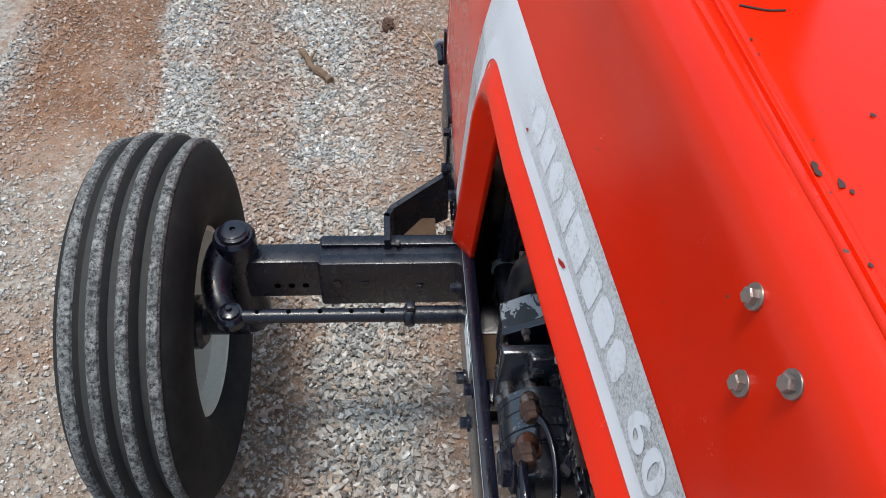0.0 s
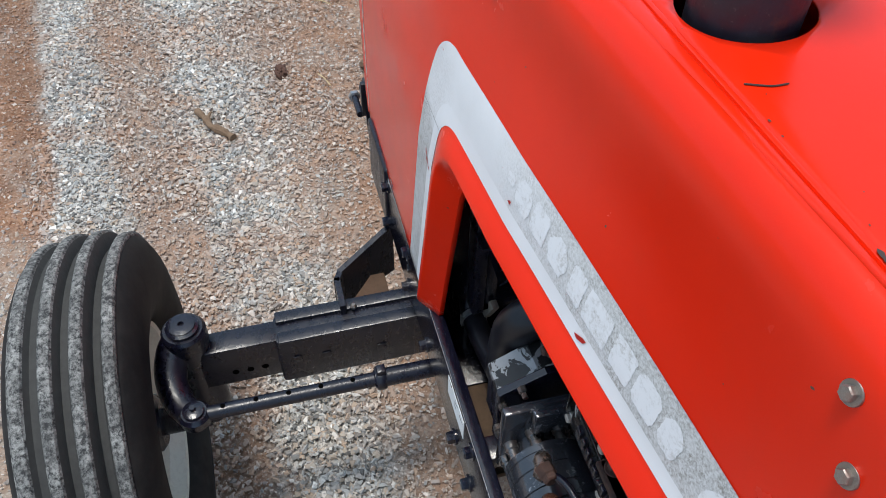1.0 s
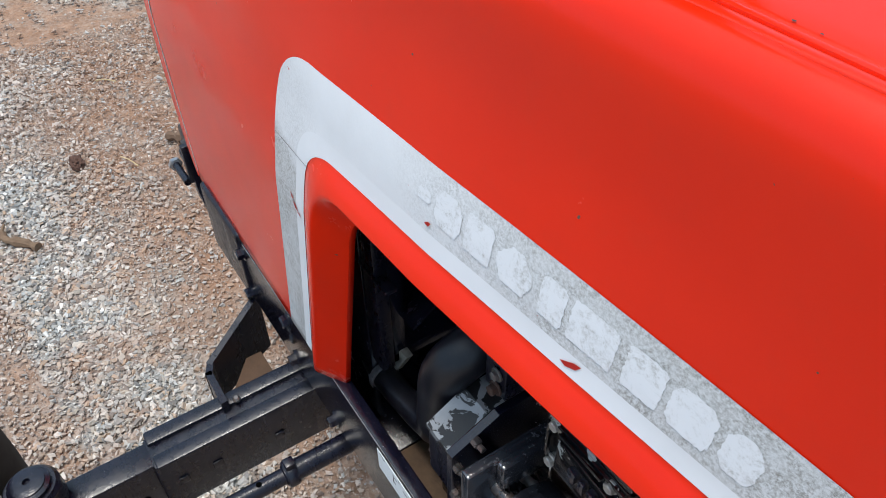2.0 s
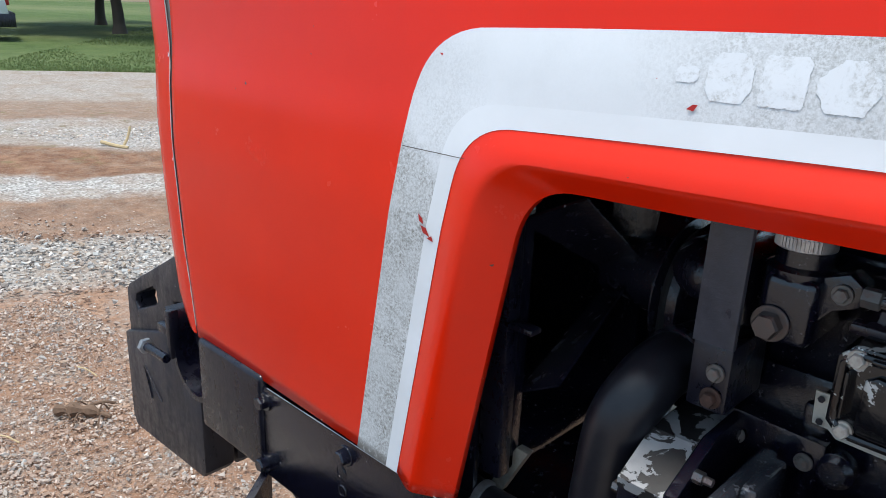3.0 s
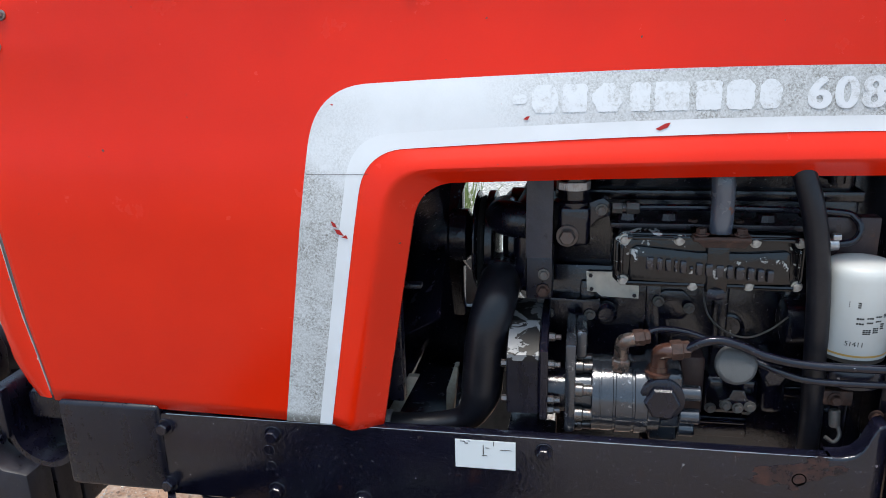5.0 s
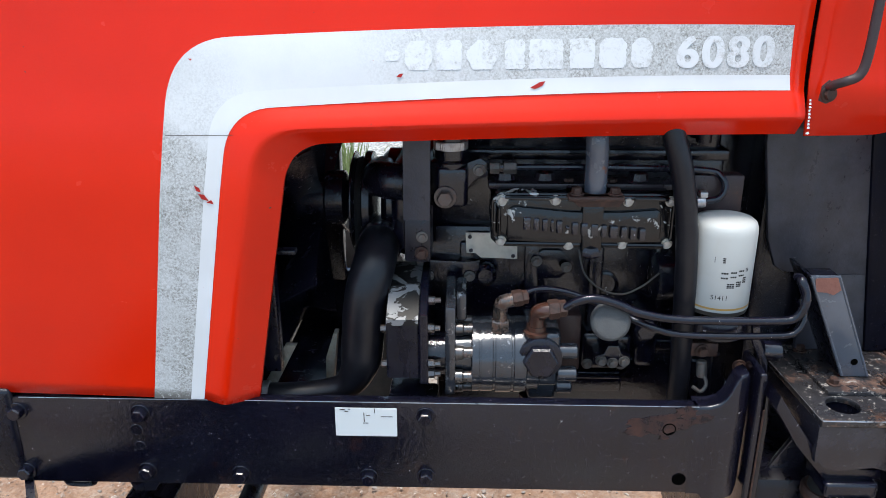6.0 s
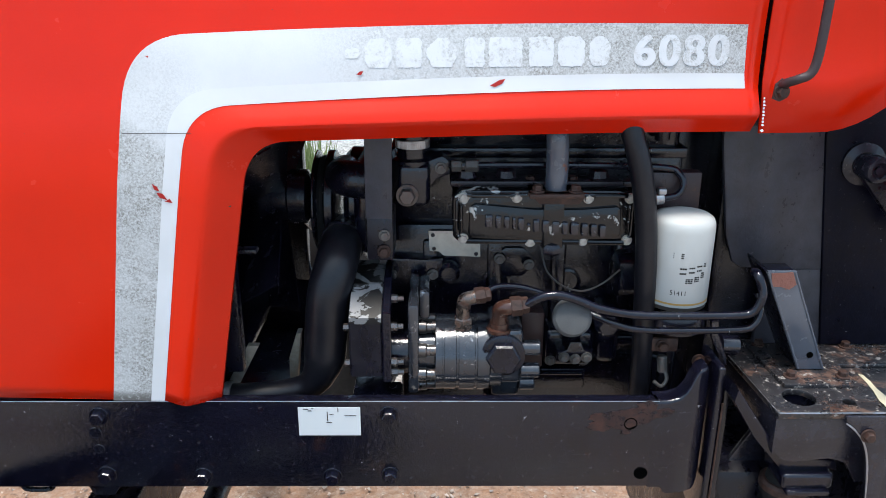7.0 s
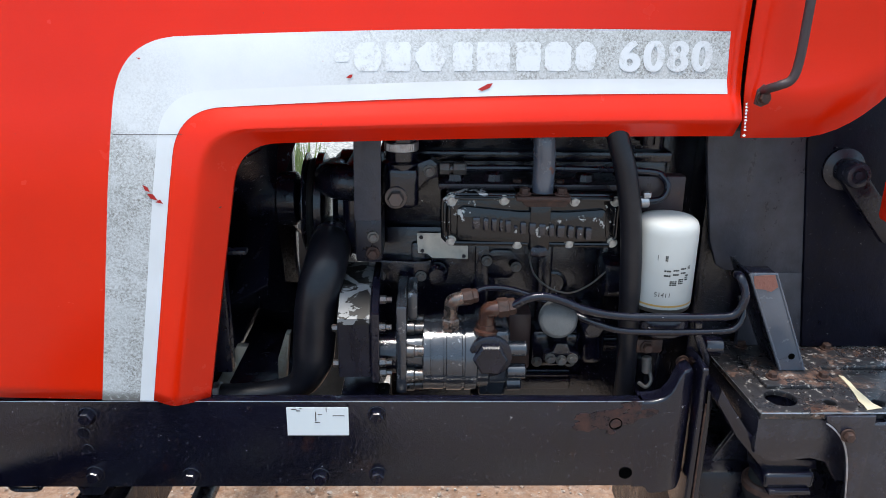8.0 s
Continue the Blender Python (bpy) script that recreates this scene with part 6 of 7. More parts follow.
# upright channel bracket
bm = bmesh.new()
slab(bm, [(0.493, 1.026), (0.537, 1.026), (0.606, 0.860), (0.565, 0.860)], (0, 0.040, 0), (1, 0, 0), (0, 0, 1), -0.006, 0.0025)
stay = part("channel_bracket", bm, BLUEGREY, tractor, "slanted grey-black channel bracket")
bm = bmesh.new()
slab(bm, [(0.493, 1.024), (0.498, 1.024), (0.570, 0.860), (0.565, 0.860)], (0, 0.0465, 0), (1, 0, 0), (0, 0, 1), -0.075, 0.001)
part("bracket_side", bm, BLACK, stay)
bm = bmesh.new()
slab(bm, [(0.4985, 1.025), (0.535, 1.025), (0.537, 1.020), (0.500, 1.020)], (0, 0.0465, 0), (1, 0, 0), (0, 0, 1), -0.030, 0.001)
part("bracket_lip", bm, BLACKRUST, stay)
for x, z in ((0.517, 1.006), (0.580, 0.886)):
    bm = bmesh.new()
    lathe(bm, (x, 0.0398, z), (0, -1, 0), [(0.0052, 0), (0.0052, 0.0006)], 18)
    part("bracket_hole", bm, HOLE, stay)
bm = bmesh.new()
slab(bm, [(0.500, 1.022), (0.532, 1.024), (0.540, 1.004), (0.530, 0.996), (0.519, 1.000), (0.505, 1.001), (0.502, 1.010)], (0, 0.0396, 0), (1, 0, 0), (0, 0, 1), 0.0006)
part("rust_patch", bm, wood("pink_bare_rust", (0.20, 0.075, 0.055), (0.34, 0.15, 0.115)), stay, "patch of bare red rust")
for a, b in (((0.4945, 1.024), (0.566, 0.862)), ((0.5355, 1.024), (0.604, 0.862))):
    part("bracket_edge", rod(bmesh.new(), (a[0], 0.0412, a[1]), (b[0], 0.0412, b[1]), 0.0024, 10), BLUEGREY, stay, "rubbed rounded edge of the bracket")
# highlights on worn edges, added as thin bright metal tubes
def rubbed(pts, r, parent, label, seed=1.0):
    bm = tube(bmesh.new(), pts, lambda t: r * (0.75 + 0.6 * noise.noise((t * 21, seed, 2.0))), 6, 6)
    part("edge_highlight", bm, EDGE_GLINT, parent, label)


rubbed([(0.4905 + 0.046 * i, -0.0728, 0.8518) for i in range(11)], 0.0017, step, "highlight on the worn mount edge, added as a bright steel tube")
rubbed([(0.4898 - 0.0012 * i, -0.072 + 0.0222 * i, 0.8518) for i in range(11)], 0.0009, step, "highlight on the worn mount edge, added as a bright steel tube", 4.0)
rubbed([(-0.68 + 0.0918 * i, -0.0335, 0.8476) for i in range(12)], 0.0009, left_rail, "highlight on the upper rail edge, added as a bright steel tube", 7.0)
# edge plates between rail and step
bm = bmesh.new()
box(bm, (0.414, -0.028, 0.62), (0.425, 0.05, 0.900), 0.004, 3)
edge = part("edge_plate", bm, BLACKRUST, tractor, "upright rusty-edged plate behind the rail")
part("rust_line", rod(bmesh.new(), (0.4265, -0.0275, 0.622), (0.4265, -0.0275, 0.840), 0.0016, 8), RUST, edge, "line of orange rust along the edge")
bm = bmesh.new()
slab(bm, [(0.411, 0.965), (0.423, 0.965), (0.427, 0.930), (0.443, 0.894), (0.445, 0.879), (0.440, 0.872), (0.433, 0.876), (0.431, 0.892), (0.416, 0.925)], (0, 0.022, 0), (1, 0, 0), (0, 0, 1), -0.010, 0.003)
part("bent_lug", bm, WETBLACK, tractor, "glossy bent strip standing behind the rail")
bm = bmesh.new()
lathe(bm, (0.440, 0.050, 0.899), (1, 0, -0.05), [(0.012, 0), (0.016, 0.002), (0.016, 0.028), (0.012, 0.031)], 24)
part("pipe_stub", bm, WETBLACK, tractor, "short black pipe stub")
bm = bmesh.new()
box(bm, (0.432, -0.015, 0.60), (0.442, 0.06, 0.870), 0.003)
part("edge_plate", bm, BLACKRUST, tractor, "upright rusty-edged plates behind the rail")
bm = bmesh.new()
slab(bm, [(0.432, 0.884), (0.475, 0.823), (0.518, 0.768), (0.592, 0.764), (0.598, 0.748), (0.516, 0.744), (0.465, 0.804), (0.428, 0.863)], (0, -0.062, 0), (1, 0, 0), (0, 0, 1), -0.05, 0.003)
box(bm, (0.512, -0.075, 0.722), (0.588, -0.005, 0.748), 0.006, 3)
box(bm, (0.518, -0.082, 0.715), (0.582, -0.004, 0.724), 0.003)
part("mount_arm", bm, BLACKRUST, tractor, "black cast mount arm with a flat foot")
bm = bmesh.new()
slab(bm, [(0.515, 0.775), (0.440, 0.640), (0.440, 0.560), (0.535, 0.560), (0.535, 0.700)], (0, 0.030, 0), (1, 0, 0), (0, 0, 1), -0.010, 0.002)
part("gusset_plate", bm, SATIN, tractor, "dull grey-black gusset plate below the cab mount")
bm = bmesh.new()
lathe(bm, (0.538, -0.030, 0.610), (0, 0, 1), [(0.030, 0), (0.034, 0.01), (0.034, 0.055), (0.028, 0.062), (0.028, 0.070), (0.034, 0.074), (0.034, 0.096), (0.028, 0.100), (0.022, 0.13)], 32)
mount = part("rubber_mount", bm, SIDEWALL, tractor, "round rubber cab mount")
bm = bmesh.new()
lathe(bm, (0.538, -0.030, 0.694), (0, 0, 1), [(0.033, 0), (0.0365, 0.002), (0.0365, 0.012), (0.032, 0.016)], 32)
part("mount_ring", bm, RUST, mount, "rusty ring round the mount")
bm = bmesh.new()
slab(bm, [(0.568, 0.866), (0.64, 0.866), (0.64, 0.560), (0.632, 0.560), (0.624, 0.680), (0.617, 0.745), (0.609, 0.795), (0.598, 0.826), (0.582, 0.846), (0.569, 0.856)], (0, -0.106, 0), (1, 0, 0), (0, 0, 1), -0.008, 0.003)
hanger = part("hanger_plate", bm, SATIN, tractor, "bent black hanger plate on the step")
bm = bmesh.new()
slab(bm, [(0.640, 0.850), (0.95, 0.850), (0.95, 0.560), (0.640, 0.560)], (0, -0.102, 0), (1, 0, 0), (0, 0, 1), -0.010, 0.002)
part("hanger_side", bm, SATIN, hanger)
# the hanger's edge highlight, laid on as a bright tube
rubbed([(0.569, -0.107, 0.856), (0.582, -0.107, 0.846), (0.598, -0.107, 0.826), (0.609, -0.107, 0.795), (0.617, -0.107, 0.745), (0.624, -0.107, 0.680), (0.632, -0.107, 0.562)], 0.0019, hanger, "strong highlight on the hanger edge, added as a bright tube", 9.0)
bolts("bolt", RUST_BOLT, [(0.602, -0.107, 0.837)], hanger, "rusty hanger bolt")
bm = bmesh.new()
box(bm, (0.44, 0.0, 0.30), (0.95, 0.48, 0.70), 0.02)
part("transmission_side", bm, BLACK, tractor, "black transmission housing")
# grab handle on the cowl
bm = bmesh.new()
tube(bm, [(0.460, 0.018, 1.300), (0.462, 0.000, 1.308), (0.470, -0.012, 1.314), (0.484, -0.014, 1.322), (0.490, -0.014, 1.345), (0.492, -0.014, 1.40), (0.494, -0.010, 1.47), (0.494, 0.002, 1.53), (0.488, 0.03, 1.555)], 0.0062, 12)
BROWNBAR = black_paint("brown_oxidised_bar", 0.03, 0.5, 0.5, 0.35)
handle = part("grab_handle", bm, BROWNBAR, tractor, "bent dark steel grab handle on the cowl")
bm = bmesh.new()
slab(bm, [(0.450, 1.285), (0.452, 1.304), (0.460, 1.312), (0.470, 1.308), (0.470, 1.286), (0.460, 1.281)], (0, 0.016, 0), (1, 0, 0), (0, 0, 1), 0.004, 0.001)
part("handle_foot", bm, BROWNBAR, handle)
bolts("bolt", RUST_BOLT, [(0.461, 0.012, 1.294)], handle)
# cowl edge: black sheet added behind the gap to stand for its shade
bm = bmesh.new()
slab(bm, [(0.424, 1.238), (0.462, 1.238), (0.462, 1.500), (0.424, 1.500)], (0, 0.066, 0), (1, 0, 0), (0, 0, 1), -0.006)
part("gap_shade_sheet", bm, BLACK, tractor)


# ---- bonnet fixings, lettering and marks ----
def on_skin(x, z, out=0.0):
    return (x, skin(x, z) - out, z)


bolts("bonnet_bolt", ZINC_BOLT, [on_skin(*p) for p in ((-0.289, 1.534), (-0.240, 1.535), (-0.260, 1.492), (-0.927, 1.466), (-0.877, 1.472), (-0.891, 1.427), (0.301, 1.537), (0.357, 1.539), (0.329, 1.494))], side, "zinc hexagon bolt", face=(0.0, -1.0, 0.30))


def wrap(me, out):
    for v in me.vertices:
        v.co = (v.co.x, skin(v.co.x, v.co.z) - out, v.co.z)
    return me


def patch(points, out, material, name, parent, label=""):
    """A flat shape cut fine enough to follow the bonnet's side."""
    bm = bmesh.new()
    bm.faces.new([bm.verts.new((x, 0, z)) for x, z in points])
    me = to_mesh(name, bm, material, False)
    return part(name, wrap(me, out), None, parent, label)


# the maker's name is kept to plain faded shapes, only the model digits are letters
def faded():
    k = Mat("faded_white_decal_shape", rough=0.5)
    speck = k.math("MULTIPLY", k.ramp(k.noise(230, 7, 0.80), (0.44, 0.0), (0.62, 1.0)), k.ramp(k.noise(34, 8, 0.76, 0.8), (0.46, 0.0), (0.62, 0.75)))
    k.set(**{"Base Color": k.mix(speck, (0.76, 0.77, 0.79), (0.28, 0.26, 0.22))})
    return k.m


FADED = faded()
for x, w, cut, slim in ((-0.119, 0.018, 0.003, 0.5), (-0.094, 0.035, 0.009, 1.0), (-0.053, 0.033, 0.003, 1.0), (-0.014, 0.041, 0.014, 1.0), (0.036, 0.026, 0.004, 1.0), (0.068, 0.044, 0.003, 1.0), (0.121, 0.033, 0.003, 1.0), (0.160, 0.036, 0.007, 1.0), (0.202, 0.028, 0.009, 1.0)):
    z0, z1 = 1.3255 + 0.003 * x, 1.3625 + 0.008 * x
    if slim < 1:
        z0, z1 = 1.337, 1.350
    c = min(cut, (z1 - z0) * 0.4)
    ring = [(x, z0 + c), (x + c * 0.6, z0), (x + w - c * 0.6, z0), (x + w, z0 + c), (x + w, z1 - c), (x + w - c, z1), (x + c, z1), (x, z1 - c)]
    fine = []
    for (a, b), (p, q) in zip(ring, ring[1:] + ring[:1]):
        n = max(2, int(math.hypot(p - a, q - b) / 0.002))
        fine += [(a + (p - a) * i / n, b + (q - b) * i / n) for i in range(n)]
    fine = [(a + 0.0016 * noise.noise((a * 320, b * 320, 1.0)), b + 0.0016 * noise.noise((a * 320, b * 320, 7.0))) for a, b in fine]
    patch(fine, 0.0014, FADED, "decal_shape", side, "plain faded white decal shape")
for i, digit in enumerate("6080"):
    curve = bpy.data.curves.new("digit", "FONT")
    curve.body, curve.size, curve.offset = digit, 0.056, 0.0009
    probe = bpy.data.objects.new("digit_probe", curve)
    me = probe.to_mesh().copy()
    bpy.data.objects.remove(probe)
    xs = [v.co.x for v in me.vertices]
    low, wide = min(xs), max(xs) - min(xs)
    bm = bmesh.new()
    for k in (-1, 0, 1):
        bm.from_mesh(me)
        bm.verts.ensure_lookup_table()
        count = len(me.vertices)
        for v in bm.verts[-count:]:
            x, z = 0.2640 + 0.0338 * i + (v.co.x - low) / wide * 0.0270 + 0.0016 * k, 1.3265 + v.co.y
            v.co = (x, skin(x, z) - 0.0017 - 0.0001 * (k + 1), z)
    bpy.data.meshes.remove(me)
    part("decal_digit", bm, FADED, side, "white painted model digit", smooth=False)
FLAKED = Mat("bare_red_chip", (0.42, 0.012, 0.008), 0.5).m
BLACKCHIP = Mat("dark_paint_chip", (0.05, 0.03, 0.025), 0.7).m
for pts in ([(0.070, 1.302), (0.083, 1.309), (0.090, 1.310), (0.086, 1.304), (0.076, 1.300)], [(-0.105, 1.317), (-0.100, 1.321), (-0.096, 1.321), (-0.099, 1.316)], [(-0.379, 1.176), (-0.372, 1.172), (-0.370, 1.166), (-0.376, 1.168)], [(-0.374, 1.164), (-0.366, 1.163), (-0.360, 1.154), (-0.370, 1.157)], [(-0.364, 1.152), (-0.357, 1.156), (-0.354, 1.150)]):
    patch(pts, 0.0019, FLAKED, "paint_chip", side, "red chip through the white decal")
patch([(-0.4125, 1.2415), (-0.3195, 1.2425), (-0.3195, 1.2432), (-0.4125, 1.2422)], 0.0018, BLACKCHIP, "decal_joint", side, "thin dark joint across the decal")
for i in range(9):
    z = 1.283 - i * 0.0045
    patch([(0.4475, z), (0.4500, z + 0.001), (0.4505 + 0.0008 * (i % 3), z - 0.0018), (0.448, z - 0.0024)], 0.0032, WHITE, "paint_scrape", cowl_panel, "scraped pale paint along the cowl edge")
patch([(0.446, 1.239), (0.450, 1.241), (0.452, 1.238), (0.449, 1.2365)], 0.0032, WHITE, "paint_scrape", cowl_panel)
# scratch and chips on the bonnet top
def on_top(x, y):
    return crest(x) + float(np.interp(y, [p for p, q in SEAM[1:]], [q for p, q in SEAM[1:]])) + 0.0006


bm = bmesh.new()
tube(bm, [(x, y, on_top(x, y) + 0.0004) for x, y in ((0.078, 0.090), (0.083, 0.099), (0.087, 0.108), (0.088, 0.119))], 0.0007, 5)
part("scratch", bm, BLACKCHIP, tractor, "short dark scratch on the bonnet top")
for x, y, s in ((0.246, 0.0785, 0.0035), (0.252, 0.0785, 0.0030), (0.262, 0.087, 0.0040), (0.268, 0.090, 0.0022), (0.206, 0.128, 0.0024), (0.121, 0.0845, 0.0016), (0.138, 0.084, 0.0012), (0.319, 0.0785, 0.0018), (0.268, 0.0785, 0.0010), (0.225, 0.086, 0.0010), (0.20, 0.10, 0.0009), (0.094, 0.098, 0.0008)):
    bm = bmesh.new()
    random.seed(int(x * 1000))
    ring = [(x + s * random.uniform(0.5, 1.3) * math.cos(t), y + s * random.uniform(0.35, 0.9) * math.sin(t)) for t in np.linspace(0, 5.4, 8)]
    bm.faces.new([bm.verts.new((a, b, on_top(x, y) + 0.0005)) for a, b in ring])
    part("paint_chip", bm, BLACKCHIP, tractor, "dark chip in the bonnet paint", smooth=False)
# chipped edge of the nose
for i, z in enumerate((0.93, 1.135, 1.29, 1.40, 1.46)):
    bm = bmesh.new()
    xx = front_edge(z) - 0.005 - 0.017 * max(0.0, (z - 0.95) / 0.55) - 0.018 * max(0.0, (z - 1.28) / 0.20) + 0.014 * max(0.0, (z - 1.05) / 0.45)
    s = 0.0014 + 0.0010 * (i % 3)
    yy = skin(xx, min(z, crest(xx) - 0.02)) - 0.0008
    bm.faces.new([bm.verts.new(p) for p in ((xx + 0.0005, yy, z), (xx - s, yy + 0.0004, z + s * 0.8), (xx - s * 0.7, yy + 0.0004, z + s * 2.4), (xx + 0.0005, yy, z + s * 2))])
    part("paint_chip", bm, WHITE, cap, "pale chip on the nose edge", smooth=False)
# white sticker on the rail, its writing worn to dark bars
bm = bmesh.new()
slab(bm, [(-0.2045, 0.7905), (-0.1125, 0.7905), (-0.1125, 0.8385), (-0.2045, 0.8385)], (0, -0.0342, 0), (1, 0, 0), (0, 0, 1), 0.0008)
sticker = part("rail_sticker", bm, Mat("white_sticker_vinyl", (0.78, 0.80, 0.80), 0.45).m, left_rail, "worn white sticker with dark scuffs")
for x, z, w, h in ((-0.162, 0.815, 0.0014, 0.016), (-0.163, 0.8125, 0.008, 0.0012), (-0.146, 0.831, 0.0012, 0.007), (-0.190, 0.832, 0.006, 0.0015), (-0.197, 0.835, 0.008, 0.0012), (-0.136, 0.824, 0.018, 0.001), (-0.158, 0.826, 0.006, 0.001), (-0.185, 0.836, 0.004, 0.001)):
    bm = bmesh.new()
    slab(bm, [(x, z), (x + w, z), (x + w * 0.9, z + h), (x, z + h)], (0, -0.0351, 0), (1, 0, 0), (0, 0, 1), 0.0003)
    part("sticker_mark", bm, BLACKCHIP, sticker)
for x, z, r, shade in ((0.290, 0.810, 0.0085, HOLE), (0.313, 0.722, 0.0085, HOLE), (-0.508, 0.794, 0.008, CAST), (-0.506, 0.766, 0.007, CAST)):
    bm = bmesh.new()
    lathe(bm, (x, -0.0341, z), (0, -1, 0), [(r * 1.25, 0), (r * 1.15, 0.0012), (r, 0.0012), (r * 0.98, 0.0003)], 20)
    part("rail_hole", bm, shade, left_rail, "dark drilled rail hole")
def rust_bloom():
    k = Mat("brown_rust_bloom", rough=0.35, spec=0.45)
    worn = k.ramp(k.noise(30, 8, 0.72), (0.40, 0.0), (0.62, 0.75))
    k.set(**{"Base Color": k.mix(worn, k.mix(k.noise(40, 5), (0.004, 0.004, 0.009), (0.010, 0.010, 0.018)), (0.085, 0.033, 0.024)), "Roughness": k.ramp(worn, (0.0, 0.22), (1.0, 0.55))})
    k.bump(k.noise(140, 5, 0.65), 0.34, 0.0016)
    return k.m


rng = np.random.default_rng(64)
bm = bmesh.new()
for i in range(44):
    cx, cz = 0.272 + rng.normal(0, 0.024), 0.814 + rng.normal(0, 0.010)
    size = rng.uniform(0.002, 0.012)
    edge = []
    for j in range(14):
        t = 2 * math.pi * j / 14
        r = size * (1 + 0.9 * noise.noise((math.cos(t) * 1.8 + i, math.sin(t) * 1.8, 4.4)))
        edge.append((cx + 1.5 * r * math.cos(t) + 0.5 * r * math.sin(t), cz + 0.75 * r * math.sin(t)))
    slab(bm, edge, (0, -0.0342, 0), (1, 0, 0), (0, 0, 1), 0.00025 + 0.00001 * i)
part("rust_patch", bm, rust_bloom(), left_rail, "brown rust bloom on the rail")
# lifting eye under the rail
bm = bmesh.new()
tube(bm, [(-0.640, -0.020, 0.700), (-0.640, -0.020, 0.690), (-0.632, -0.020, 0.684), (-0.602, -0.020, 0.684), (-0.594, -0.020, 0.690), (-0.594, -0.020, 0.700)], 0.004, 8)
part("tie_down_loop", bm, BLACK, left_rail)
bm = bmesh.new()
slab(bm, [(-0.536, 0.700), (-0.484, 0.700), (-0.496, 0.680), (-0.528, 0.680)], (0, -0.030, 0), (1, 0, 0), (0, 0, 1), -0.05, 0.002)
part("axle_stop", bm, BLACK, left_rail)
# pin holes in the axle
for y, z, s in ((-0.342, 0.560, 0.007), (-0.372, 0.560, 0.007), (-0.402, 0.560, 0.007)):
    bm = bmesh.new()
    lathe(bm, (-0.4938, y, z), (1, 0, 0), [(s, 0), (s, 0.0006)], 18)
    part("pin_hole", bm, HOLE, beam, "dark axle pin hole")
for y, z in ((-0.275, 0.575), (-0.215, 0.570), (-0.100, 0.560)):
    bm = bmesh.new()
    box(bm, (-0.4865, y - 0.009, z - 0.009), (-0.482, y + 0.009, z + 0.009), 0.002)
    part("pin_boss", bm, BLACK, beam)
bm = bmesh.new()
box(bm, (-0.560, -0.306, 0.636), (-0.532, 0.786, 0.646), 0.003)
box(bm, (-0.510, -0.306, 0.636), (-0.482, 0.786, 0.642), 0.003)
part("sleeve_rib", bm, BLACK, beam)
bm = bmesh.new()
lathe(bm, (-0.535, -0.145, 0.645), (0, 0, 1), [(0.007, 0), (0.007, 0.004), (0.004, 0.008)], 10)
part("grease_nipple", bm, DARKSTEEL, beam)
for i in range(5):
    bm = bmesh.new()
    y = -0.425 + i * 0.062
    lathe(bm, (-0.3795 + (y + 0.42) * 0.02, y, 0.6212 + (y + 0.42) * 0.012), (0, 0, 1), [(0.0048, 0), (0.0048, 0.0008)], 12)
    part("rod_hole", bm, HOLE, tractor)


# ---- front weights ----
def swelled(points):
    """The weights' outline, let out about a point behind the tractor."""
    return [(0.194 + (x - 0.194) * 1.09, 1.405 + (z - 1.405) * 1.09) for x, z in points]


def front_weight(y):
    w = thing("front_weight", -1.16, y, 0.46, "heavy black cast-iron suitcase weight hung on the front frame", "weight", "front weights")
    body = [(-1.220, 0.560), (-1.206, 0.540), (-0.940, 0.552), (-0.928, 0.566), (-0.928, 0.716), (-0.973, 0.722), (-1.002, 0.742), (-1.014, 0.780), (-1.018, 0.812), (-1.218, 0.748)]
    part("body", plate_with_holes(swelled(body), [], y, 0.066, 0.006), WEIGHT, w)
    tab = [(-1.216, 0.740), (-1.212, 0.835), (-1.200, 0.850), (-1.013, 0.952), (-0.988, 0.962), (-0.966, 0.955), (-0.958, 0.930), (-0.963, 0.880), (-1.018, 0.868), (-1.022, 0.800)]
    slot = [(-1.170, 0.806), (-1.178, 0.820), (-1.172, 0.836), (-1.100, 0.872), (-1.086, 0.868), (-1.084, 0.846), (-1.094, 0.838)]
    part("handle_tab", plate_with_holes(swelled(tab), [swelled(slot)], y + 0.010, 0.046, 0.005), WEIGHT, w)
    bm = bmesh.new()
    slab(bm, swelled([(-1.146, 0.700), (-1.140, 0.703), (-1.118, 0.640), (-1.124, 0.640)]), (0, y, 0), (1, 0, 0), (0, 0, 1), 0.003)
    slab(bm, swelled([(-1.140, 0.703), (-1.136, 0.700), (-1.078, 0.648), (-1.083, 0.645)]), (0, y, 0), (1, 0, 0), (0, 0, 1), 0.003)
    part("cast_rib", bm, WEIGHT, w)
    return w


WEIGHT = black_paint("satin_black_weight_paint", 0.016, 0.08, 0.42)
for i in range(6):
    front_weight(0.039 + i * 0.0722)
